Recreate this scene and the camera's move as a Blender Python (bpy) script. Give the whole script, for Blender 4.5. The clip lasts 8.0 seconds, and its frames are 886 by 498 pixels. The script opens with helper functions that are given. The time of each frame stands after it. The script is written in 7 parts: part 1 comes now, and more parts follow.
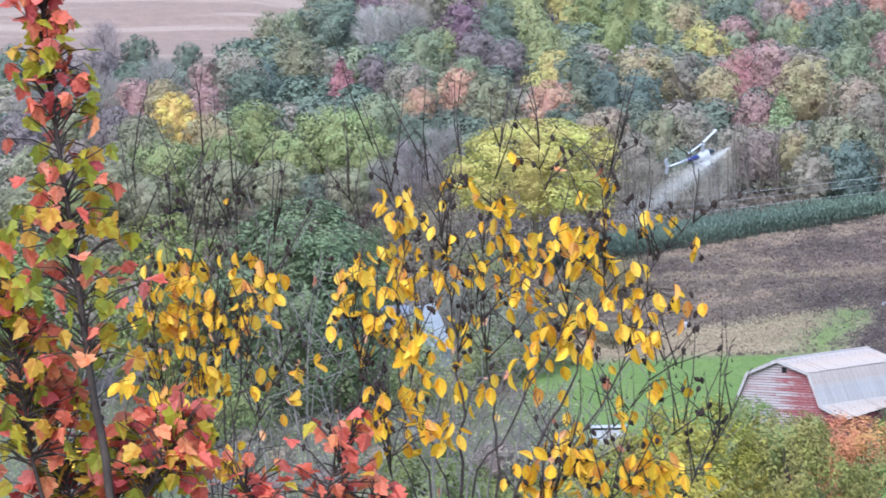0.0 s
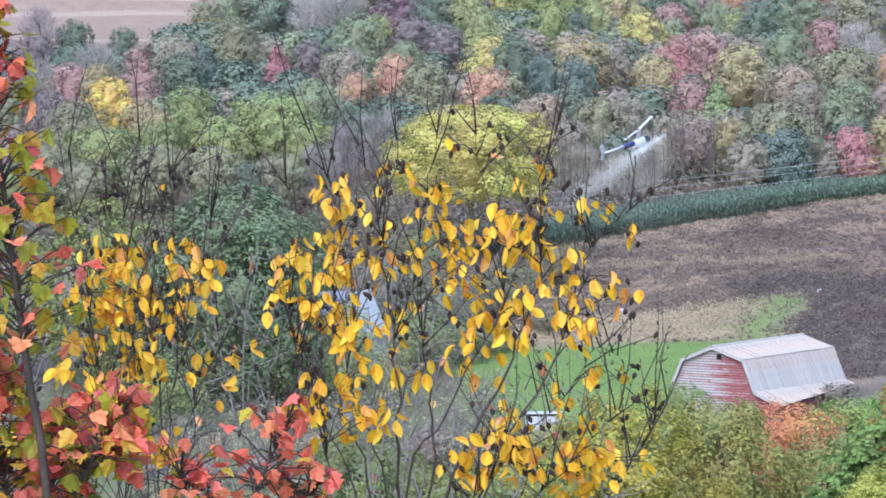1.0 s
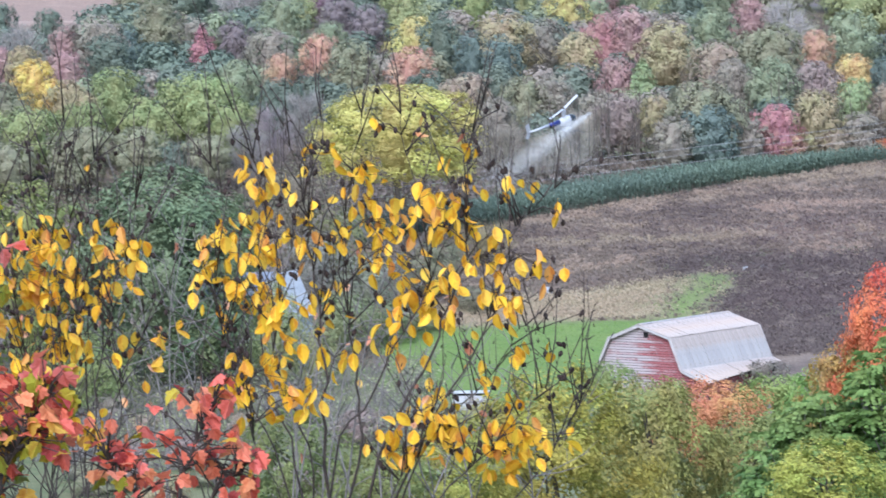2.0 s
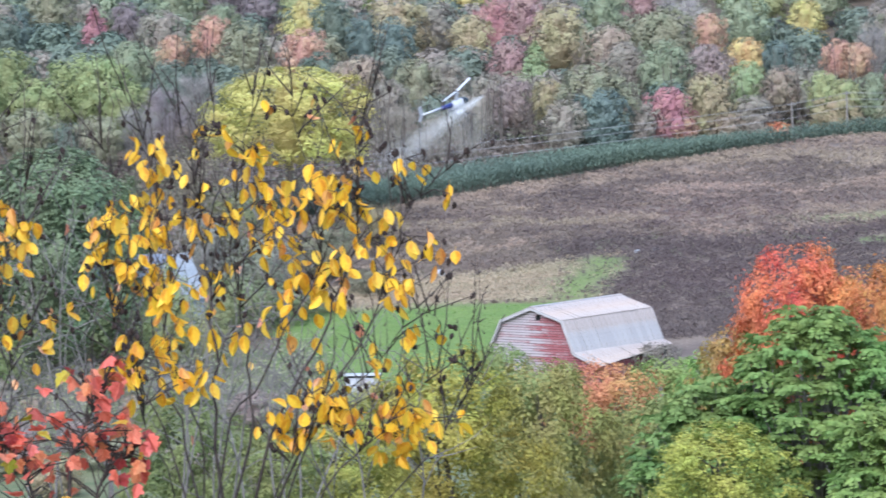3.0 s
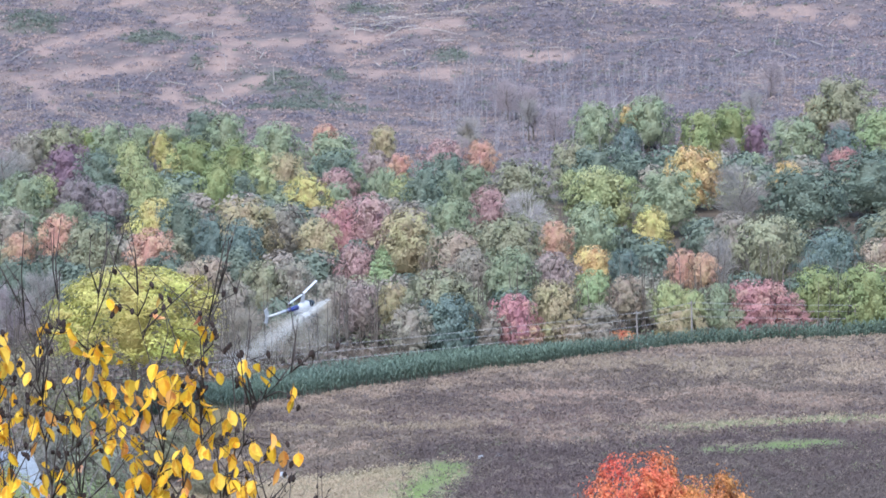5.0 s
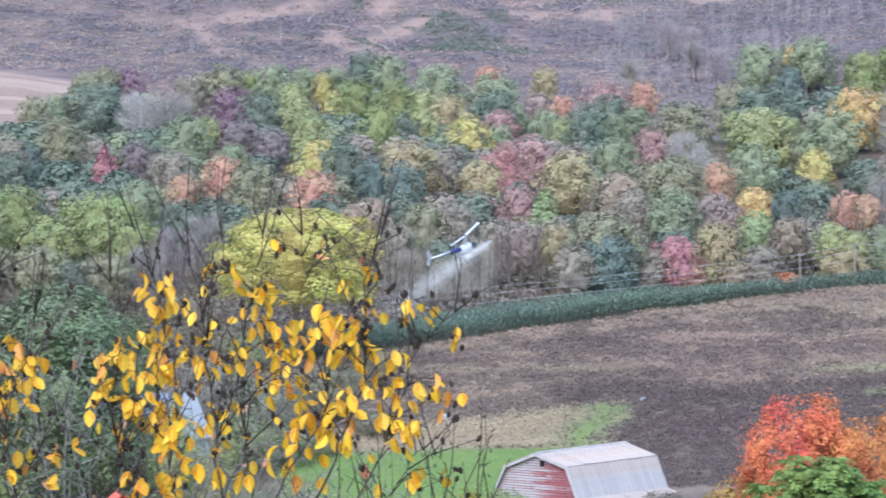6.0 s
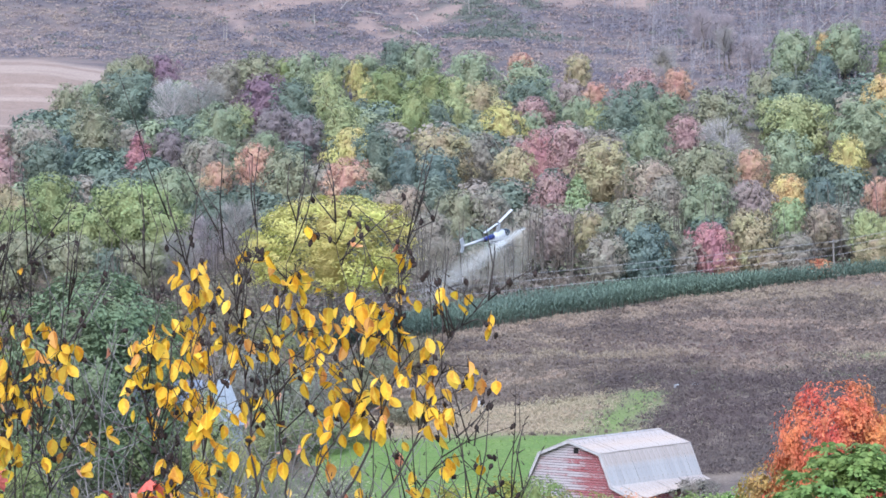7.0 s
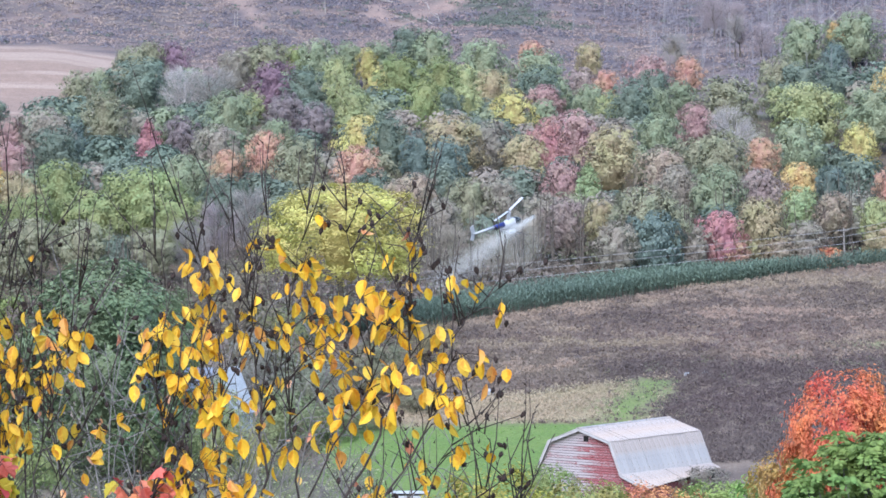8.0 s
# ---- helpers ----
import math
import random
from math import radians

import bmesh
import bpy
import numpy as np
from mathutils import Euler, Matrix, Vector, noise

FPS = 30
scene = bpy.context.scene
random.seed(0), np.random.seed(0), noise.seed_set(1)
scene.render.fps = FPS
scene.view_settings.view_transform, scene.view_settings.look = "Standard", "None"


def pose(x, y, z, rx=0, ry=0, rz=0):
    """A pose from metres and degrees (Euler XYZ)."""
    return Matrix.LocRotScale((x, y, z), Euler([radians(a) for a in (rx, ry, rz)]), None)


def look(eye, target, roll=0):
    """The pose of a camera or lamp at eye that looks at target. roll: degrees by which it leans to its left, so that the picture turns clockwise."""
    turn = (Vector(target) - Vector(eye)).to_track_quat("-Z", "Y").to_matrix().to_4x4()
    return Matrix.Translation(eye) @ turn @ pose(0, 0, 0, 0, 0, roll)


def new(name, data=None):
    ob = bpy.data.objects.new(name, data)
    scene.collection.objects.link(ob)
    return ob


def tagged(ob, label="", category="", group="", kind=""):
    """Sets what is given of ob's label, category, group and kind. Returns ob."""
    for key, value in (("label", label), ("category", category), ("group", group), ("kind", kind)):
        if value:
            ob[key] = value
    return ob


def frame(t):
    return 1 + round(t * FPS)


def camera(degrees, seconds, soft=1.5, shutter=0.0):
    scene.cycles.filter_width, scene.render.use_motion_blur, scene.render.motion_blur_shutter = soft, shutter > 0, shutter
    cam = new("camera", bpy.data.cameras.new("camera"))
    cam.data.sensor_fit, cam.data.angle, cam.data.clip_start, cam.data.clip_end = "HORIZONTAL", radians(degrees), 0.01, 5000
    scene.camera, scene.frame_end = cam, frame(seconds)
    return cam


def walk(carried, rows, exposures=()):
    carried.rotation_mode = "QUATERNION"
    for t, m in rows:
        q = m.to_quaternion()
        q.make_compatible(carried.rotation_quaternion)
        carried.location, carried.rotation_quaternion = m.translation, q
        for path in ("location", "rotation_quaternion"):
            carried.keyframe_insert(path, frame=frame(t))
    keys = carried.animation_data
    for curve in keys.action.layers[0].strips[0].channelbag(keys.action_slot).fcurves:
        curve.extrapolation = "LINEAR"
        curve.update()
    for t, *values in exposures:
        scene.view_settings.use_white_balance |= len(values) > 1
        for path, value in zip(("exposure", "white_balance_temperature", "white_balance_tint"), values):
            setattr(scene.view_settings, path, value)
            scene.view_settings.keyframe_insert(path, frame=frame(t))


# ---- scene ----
cam = camera(13.0, 8.0, soft=1.6, shutter=0.5)
ROWS = [
    (0.0, -0.0002, 0.0001, 42.5023, 86.599, 1.497, -0.089),
    (0.5, 0.0008, 0.0002, 42.5026, 86.491, 1.538, -0.609),
    (1.0, -0.0025, 0.0002, 42.5029, 86.370, 1.286, -1.027),
    (1.5, -0.0020, 0.0001, 42.5021, 86.244, 1.438, -1.540),
    (3.0, 0.0021, 0.0001, 42.5010, 85.747, 1.370, -3.709),
    (3.5, 0.0020, 0.0001, 42.5016, 86.496, 1.076, -4.778),
    (4.0, 0.0016, 0.0000, 42.5007, 88.785, 0.677, -5.814),
    (4.2, 0.0028, 0.0001, 42.5019, 88.887, 0.396, -5.985),
    (5.3, 0.0023, -0.0001, 42.4989, 88.436, 0.056, -5.801),
    (5.5, 0.0015, -0.0002, 42.4973, 88.083, 0.178, -5.184),
    (6.0, -0.0009, -0.0002, 42.4968, 87.872, 0.318, -3.548),
    (6.5, -0.0022, -0.0001, 42.4977, 87.812, 0.396, -3.147),
    (7.0, -0.0018, -0.0001, 42.4982, 87.685, 0.401, -3.059),
    (7.5, -0.0011, -0.0001, 42.4976, 87.616, 0.503, -3.005),
    (8.0, -0.0024, -0.0001, 42.4984, 87.507, 0.297, -2.902),
]
walk(cam, [(r[0], pose(*r[1:])) for r in ROWS], exposures=[(0.0, 2.06, 5860, 12), (8.0, 2.06, 5860, 12)])


# ---------------------------------------------------------------- world, sun
world = bpy.data.worlds.new("overcast_sky")
scene.world = world
world.use_nodes = True
wn, wl = world.node_tree.nodes, world.node_tree.links
sky = wn.new("ShaderNodeTexSky")
sky.sky_type = "NISHITA"
sky.sun_disc = False
sky.sun_elevation, sky.sun_rotation = radians(33), radians(197)
sky.air_density, sky.dust_density, sky.ozone_density = 1.0, 1.0, 1.5
wl.new(sky.outputs["Color"], wn["Background"].inputs["Color"])
wn["Background"].inputs["Strength"].default_value = 0.09
sun = new("sun", bpy.data.lights.new("sun", "SUN"))
sun.data.energy, sun.data.angle, sun.data.color = 1.5, radians(60), (0.97, 0.98, 1.0)
sun.matrix_world = look((0, 0, 0), (0.19, 0.57, -0.80))


# ---------------------------------------------------------------- materials
def material(name, rough=0.85, metal=0.0):
    """A node material; returns it with its nodes, its links and its main shader."""
    m = bpy.data.materials.new(name)
    m.use_nodes = True
    n, k = m.node_tree.nodes, m.node_tree.links
    b = n["Principled BSDF"]
    b.inputs["Roughness"].default_value = rough
    b.inputs["Metallic"].default_value = metal
    b.inputs["Specular IOR Level"].default_value = 0.25
    return m, n, k, b


def mix(n, k, fac, a, b, mode="MIX"):
    q = n.new("ShaderNodeMix")
    q.data_type, q.blend_type = "RGBA", mode
    for slot, v in ((0, fac), (6, a), (7, b)):
        if isinstance(v, bpy.types.NodeSocket):
            k.new(v, q.inputs[slot])
        elif slot == 0:
            q.inputs[0].default_value = v
        else:
            q.inputs[slot].default_value = (*v, 1)
    return q.outputs[2]


def noise_tex(n, k, scale, detail=4.0, vector=None, rough=0.55):
    q = n.new("ShaderNodeTexNoise")
    q.inputs["Scale"].default_value, q.inputs["Detail"].default_value = scale, detail
    q.inputs["Roughness"].default_value = rough
    if vector is not None:
        k.new(vector, q.inputs["Vector"])
    return q.outputs["Fac"]


def ramp(n, k, value, lo, hi):
    q = n.new("ShaderNodeMapRange")
    q.inputs["From Min"].default_value, q.inputs["From Max"].default_value = lo, hi
    k.new(value, q.inputs["Value"])
    return q.outputs["Result"]


def coords(n, k, sx=1, sy=1, sz=1):
    c, q = n.new("ShaderNodeTexCoord"), n.new("ShaderNodeMapping")
    q.inputs["Scale"].default_value = (sx, sy, sz)
    k.new(c.outputs["Object"], q.inputs["Vector"])
    return q.outputs["Vector"]


def bump(n, k, b, height, strength=0.4, distance=0.02):
    q = n.new("ShaderNodeBump")
    q.inputs["Strength"].default_value, q.inputs["Distance"].default_value = strength, distance
    k.new(height, q.inputs["Height"])
    k.new(q.outputs["Normal"], b.inputs["Normal"])


def foliage(name, spread=0.35, hue=0.03, through_light=0.3):
    """Leaves that take their hue from the plant's own colour and vary leaf by leaf."""
    m, n, k, b = material(name, 0.65)
    info, geo, hsv = n.new("ShaderNodeObjectInfo"), n.new("ShaderNodeNewGeometry"), n.new("ShaderNodeHueSaturation")
    k.new(info.outputs["Color"], hsv.inputs["Color"])
    v = n.new("ShaderNodeMapRange")
    v.inputs["To Min"].default_value, v.inputs["To Max"].default_value = 1 - spread, 1 + spread
    k.new(geo.outputs["Random Per Island"], v.inputs["Value"])
    patch = n.new("ShaderNodeMapRange")
    patch.inputs["From Min"].default_value, patch.inputs["From Max"].default_value = 0.3, 0.7
    patch.inputs["To Min"].default_value, patch.inputs["To Max"].default_value = 0.88, 1.12
    k.new(noise_tex(n, k, 4.0, 3.0), patch.inputs["Value"])
    both = n.new("ShaderNodeMath")
    both.operation = "MULTIPLY"
    k.new(v.outputs["Result"], both.inputs[0])
    k.new(patch.outputs["Result"], both.inputs[1])
    k.new(both.outputs[0], hsv.inputs["Value"])
    w = n.new("ShaderNodeMapRange")
    w.inputs["To Min"].default_value, w.inputs["To Max"].default_value = 0.5 - hue, 0.5 + hue
    k.new(noise_tex(n, k, 3.0, 3.0), w.inputs["Value"])
    w.inputs["From Min"].default_value, w.inputs["From Max"].default_value = 0.3, 0.7
    k.new(w.outputs["Result"], hsv.inputs["Hue"])
    k.new(hsv.outputs["Color"], b.inputs["Base Color"])
    t, a = n.new("ShaderNodeBsdfTranslucent"), n.new("ShaderNodeMixShader")
    k.new(hsv.outputs["Color"], t.inputs["Color"])
    a.inputs[0].default_value = through_light
    k.new(b.outputs[0], a.inputs[1])
    k.new(t.outputs[0], a.inputs[2])
    k.new(a.outputs[0], n["Material Output"].inputs["Surface"])
    return m


def two_tone(name, c1, c2, scale, rough=0.85, metal=0.0, fine=8.0, relief=0.3, stretch=(1, 1, 1)):
    m, n, k, b = material(name, rough, metal)
    v = coords(n, k, *stretch)
    f = ramp(n, k, noise_tex(n, k, scale, 5.0, v), 0.35, 0.65)
    g = noise_tex(n, k, scale * fine, 4.0, v)
    c = mix(n, k, f, c1, c2)
    c = mix(n, k, ramp(n, k, g, 0.3, 0.8), c, tuple(x * 0.55 for x in c1))
    k.new(c, b.inputs["Base Color"])
    bump(n, k, b, g, relief)
    return m


CROWN = foliage("broadleaf_foliage", 0.13, 0.03, 0.30)
CROWN_NEAR = foliage("shrub_foliage", 0.28, 0.03, 0.42)
BARK = two_tone("grey_brown_bark", (0.09, 0.075, 0.06), (0.16, 0.14, 0.12), 2.0, 0.95, stretch=(1, 1, 0.2))
PALE_BARK = two_tone("pale_dead_wood", (0.33, 0.31, 0.29), (0.45, 0.43, 0.40), 2.0, 0.9, stretch=(1, 1, 0.2))
TWIG = two_tone("dark_twig_bark", (0.04, 0.03, 0.028), (0.085, 0.065, 0.055), 30.0, 0.8)
CONE = two_tone("dark_brown_cone", (0.02, 0.014, 0.012), (0.05, 0.03, 0.025), 120.0, 0.9)


# ---------------------------------------------------------------- mesh helpers
def mesh_object(name, verts, faces, mat, parent=None, label="", smooth=False):
    me = bpy.data.meshes.new(name)
    me.from_pydata(verts, [], faces)
    me.materials.append(mat)
    if smooth:
        me.polygons.foreach_set("use_smooth", [True] * len(me.polygons))
    ob = new(name, me)
    ob.parent = parent
    if label:
        tagged(ob, label)
    return ob


def part(name, bm, mat, parent=None, label="", smooth=False):
    me = bpy.data.meshes.new(name)
    bm.to_mesh(me)
    bm.free()
    me.materials.append(mat)
    if smooth:
        me.polygons.foreach_set("use_smooth", [True] * len(me.polygons))
    ob = new(name, me)
    ob.parent = parent
    if label:
        tagged(ob, label)
    return ob


def empty(name, m, label, category, group="", kind=""):
    ob = new(name)
    ob.empty_display_size = 0.2
    ob.matrix_world = m
    return tagged(ob, label, category, group, kind)


def tube(verts, faces, pts, radii, sides=5):
    """Adds a tapering round stick along the points."""
    start = len(verts)
    for i, p in enumerate(pts):
        p = Vector(p)
        d = (Vector(pts[min(i + 1, len(pts) - 1)]) - Vector(pts[max(i - 1, 0)])).normalized()
        u = d.cross(Vector((0.3, 1, 0.1))).normalized()
        w = d.cross(u)
        for s in range(sides):
            a = 2 * math.pi * s / sides
            verts.append(tuple(p + (u * math.cos(a) + w * math.sin(a)) * radii[i]))
    for i in range(len(pts) - 1):
        for s in range(sides):
            a, b = start + i * sides + s, start + i * sides + (s + 1) % sides
            faces.append((a, b, b + sides, a + sides))
    faces.append(tuple(start + s for s in range(sides))[::-1])
    faces.append(tuple(start + (len(pts) - 1) * sides + s for s in range(sides)))


def box(bm, size, m):
    r = bmesh.ops.create_cube(bm, size=1, matrix=m @ Matrix.Diagonal((*size, 1)))
    return r["verts"]


# ---------------------------------------------------------------- the lie of the land
PROFILE = [(-3200, 90), (-300, 60), (-40, 44), (0, 40.9), (9, 40.85), (20, 39.0), (40, 36.2), (90, 28), (150, 18), (250, 4), (330, -0.5), (372, 0.2), (400, 3.2),
           (500, 15.5), (545, 20.5), (740, 37), (850, 54), (1000, 90), (1400, 190), (2000, 215), (3300, 200)]
PX, PZ = [p[0] for p in PROFILE], [p[1] for p in PROFILE]


def tangents():
    m = [(PZ[i + 1] - PZ[i]) / (PX[i + 1] - PX[i]) for i in range(len(PX) - 1)]
    s = [m[0]]
    for a, b in zip(m, m[1:]):
        s.append(0 if a * b <= 0 else 2 * a * b / (a + b))
    return s + [m[-1]]


PS = tangents()


def smooth_step(a, b, v):
    t = min(max((v - a) / (b - a), 0), 1)
    return t * t * (3 - 2 * t)


def field_edge(x):
    """How far off the brown field ends and the corn begins."""
    u = min(max(x, 5), 125)
    return 459.94 + 0.5534 * u + 0.00412 * u * u - 0.00004095 * u ** 3


def height(x, y):
    """The ground's height: a slope falls from the viewer to the valley, and the far hillside rises beyond it."""
    r = math.copysign(math.hypot(x, y), y) if y < 0 else math.hypot(x, y)
    i = next((j for j in range(len(PX) - 2) if r < PX[j + 1]), len(PX) - 2)
    w = PX[i + 1] - PX[i]
    t = (r - PX[i]) / w
    z = ((2 * t ** 3 - 3 * t * t + 1) * PZ[i] + (t ** 3 - 2 * t * t + t) * w * PS[i]
         + (3 * t * t - 2 * t ** 3) * PZ[i + 1] + (t ** 3 - t * t) * w * PS[i + 1])
    az = math.degrees(math.atan2(x, max(y, 1)))
    far = smooth_step(640, 800, r)
    # the mown knoll at the head of the woods
    k = smooth_step(-0.6, -1.9, az) * math.exp(-((r - 800) / 90) ** 2)
    z += 2.6 * smooth_step(-1.2, -3.0, az) * math.exp(-((r - 796) / 32) ** 2)
    z += far * (1 - k) * (7 * noise.noise((x / 130, y / 90, 0.0)) + 2.5 * noise.noise((x / 35, y / 30, 4.0)))
    z += 0.35 * smooth_step(380, 420, r) * (1 - far) * noise.noise((x / 9, y / 9, 2.0))
    # the field's crest, behind which the ground drops a little
    if 440 < y < 640 and x > 20:
        e = field_edge(x)
        z -= 2.1 * smooth_step(40, 95, x) * smooth_step(e, e + 5, y) * smooth_step(600, 545, y)
    return z

# ---------------------------------------------------------------- ground: one sheet
def zone(x, y):
    """What grows there: shares of lawn, dry grass, dark brush and bare dry slope; the rest is rough pasture."""
    r = math.hypot(x, y)
    n1, n2 = noise.noise((x / 14, y / 14, 7.0)), noise.noise((x / 4, y / 4, 9.0))
    wob = 3.0 * n1 + 1.2 * n2
    lawn = dry = brush = slope = 0.0
    if y > 0:
        # mown lawn beside the barn
        lawn = smooth_step(376, 380, y + 0.4 * wob) * smooth_step(419, 415, y + 0.5 * wob) * smooth_step(4, 9, x + wob) * smooth_step(43.5, 40.5, x + 0.6 * wob)
        # green corner of the track above the barn
        lawn = max(lawn, (0.75 + 0.4 * n2) * smooth_step(36, 41.5, x - 0.3 * (y - 425) + wob) * smooth_step(48.5, 42, x - 0.3 * (y - 425) + wob) * smooth_step(413, 417, y) * smooth_step(442, 438, y + wob))
        edge = 430 + 0.42 * (x - 24)
        dry = smooth_step(414, 418, y + 0.4 * wob) * smooth_step(edge + 3, edge - 2, y + wob) * smooth_step(47, 42.5, x - 0.2 * (y - 425) + 0.5 * wob)
        dry = max(dry, 0.7 * smooth_step(3.2, 1.4, abs(y - 457 - 0.03 * (x - 80) + 1.5 * n1)) * smooth_step(66, 76, x + 4 * n1))
        lawn = max(lawn, (0.7 + 0.4 * n2) * smooth_step(3.5, 1.0, abs(y - 443 + 2 * n1)) * smooth_step(4 + 8, 4, abs(x - 85 + 3 * n1)))
        lawn = max(lawn, 0.45 * smooth_step(3.2, 1.4, abs(y - 457 - 0.03 * (x - 80) + 1.5 * n1)) * smooth_step(66, 76, x + 4 * n1))
        brush = smooth_step(396, 412, y + 2 * wob + 40 * smooth_step(42, 46, x + 0.5 * wob)) * smooth_step(560, 540, r)
        slope = smooth_step(690, 760, r + 20 * n1)
    return lawn, dry * (1 - lawn), brush * (1 - lawn) * (1 - dry), slope


# skid tracks on the logged hill and patches of brush: bearing in degrees, distance; half width, half depth
TRACKS = [
    [(2.77, 976), (2.72, 920), (2.68, 901), (2.34, 885), (1.89, 868)], [(-0.34, 895), (-0.01, 882), (0.22, 851)],
    [(-0.01, 885), (0.73, 893), (1.39, 901), (2.22, 911), (2.81, 922)], [(-0.01, 915), (0.74, 923), (1.28, 932), (1.57, 949), (2.39, 956), (2.97, 948)],
    [(2.97, 923), (3.64, 926), (4.3, 925)], [(4.14, 947), (4.8, 931), (5.3, 935), (6.13, 946)], [(4.46, 895), (5.3, 900), (6.13, 894)],
    [(6.38, 919), (6.96, 915), (7.79, 908)], [(8.46, 979), (9.46, 975), (10.45, 957), (11.28, 949), (11.93, 943)],
    [(0.82, 966), (1.4, 979), (2.23, 987)], [(2.05, 866), (2.22, 859), (2.8, 875), (3.22, 886)], [(4.14, 972), (4.26, 954)],
]
BRUSH = [(-0.09, 910, 0.5, 8), (1.48, 881, 0.91, 12), (-0.01, 866, 0.25, 19), (3.47, 948, 0.66, 8), (5.13, 925, 0.75, 6), (5.54, 877, 0.91, 12), (7.38, 948, 1.33, 9), (9.29, 945, 0.99, 16),
         (9.45, 908, 1.33, 16), (6.79, 875, 0.99, 22), (11.11, 921, 1.24, 18), (0.58, 943, 0.58, 12), (4.13, 878, 0.5, 9), (8.62, 881, 1.24, 20), (1.56, 860, 0.83, 6)]
GREEN_BRUSH = [(1.73, 925, 0.5, 10), (2.31, 905, 0.13, 6), (3.38, 883, 0.5, 10), (3.79, 862, 0.75, 14), (4.38, 891, 0.17, 8), (0.0, 941, 0.41, 10), (4.8, 965, 0.41, 6), (9.79, 987, 0.1, 6), (2.38, 866, 0.33, 6), (6.13, 914, 0.33, 6)]


def hill_cover(x, y):
    """Shares of grey-purple brush, green brush and bare track on the logged hill."""
    a, r = math.degrees(math.atan2(x, y)), math.hypot(x, y)
    n = noise.noise((a * 1.6, r / 22, 3.0)) + 0.6 * noise.noise((a * 5, r / 8, 8.0))
    patch = [max([smooth_step(1.35, 0.55, math.hypot((a - c[0]) / c[2], (r - c[1]) / c[3]) + 0.55 * n) for c in group]) for group in (BRUSH, GREEN_BRUSH)]
    loose = smooth_step(-0.15, 0.45, noise.noise((a * 1.3 + r / 60, r / 12, 31.0)) + 0.5 * n + 0.35 * smooth_step(5.5, 8.0, a))
    near = 9.0
    for line in TRACKS:
        for (a1, r1), (a2, r2) in zip(line, line[1:]):
            # bearing and distance weighted as the slope shows them
            dx, dy, ex, ey = (a2 - a1) * 15, (r2 - r1) * 0.45, (a - a1) * 15, (r - r1) * 0.45
            u = min(1.0, max(0.0, (dx * ex + dy * ey) / (dx * dx + dy * dy)))
            near = min(near, math.hypot(ex - u * dx, ey - u * dy))
    track = 0.85 * smooth_step(2.6, 0.9, near + 3.4 * n)
    return max(0.95 * patch[0], 0.75 * loose) * (1 - track), 0.85 * patch[1] * (1 - track), track


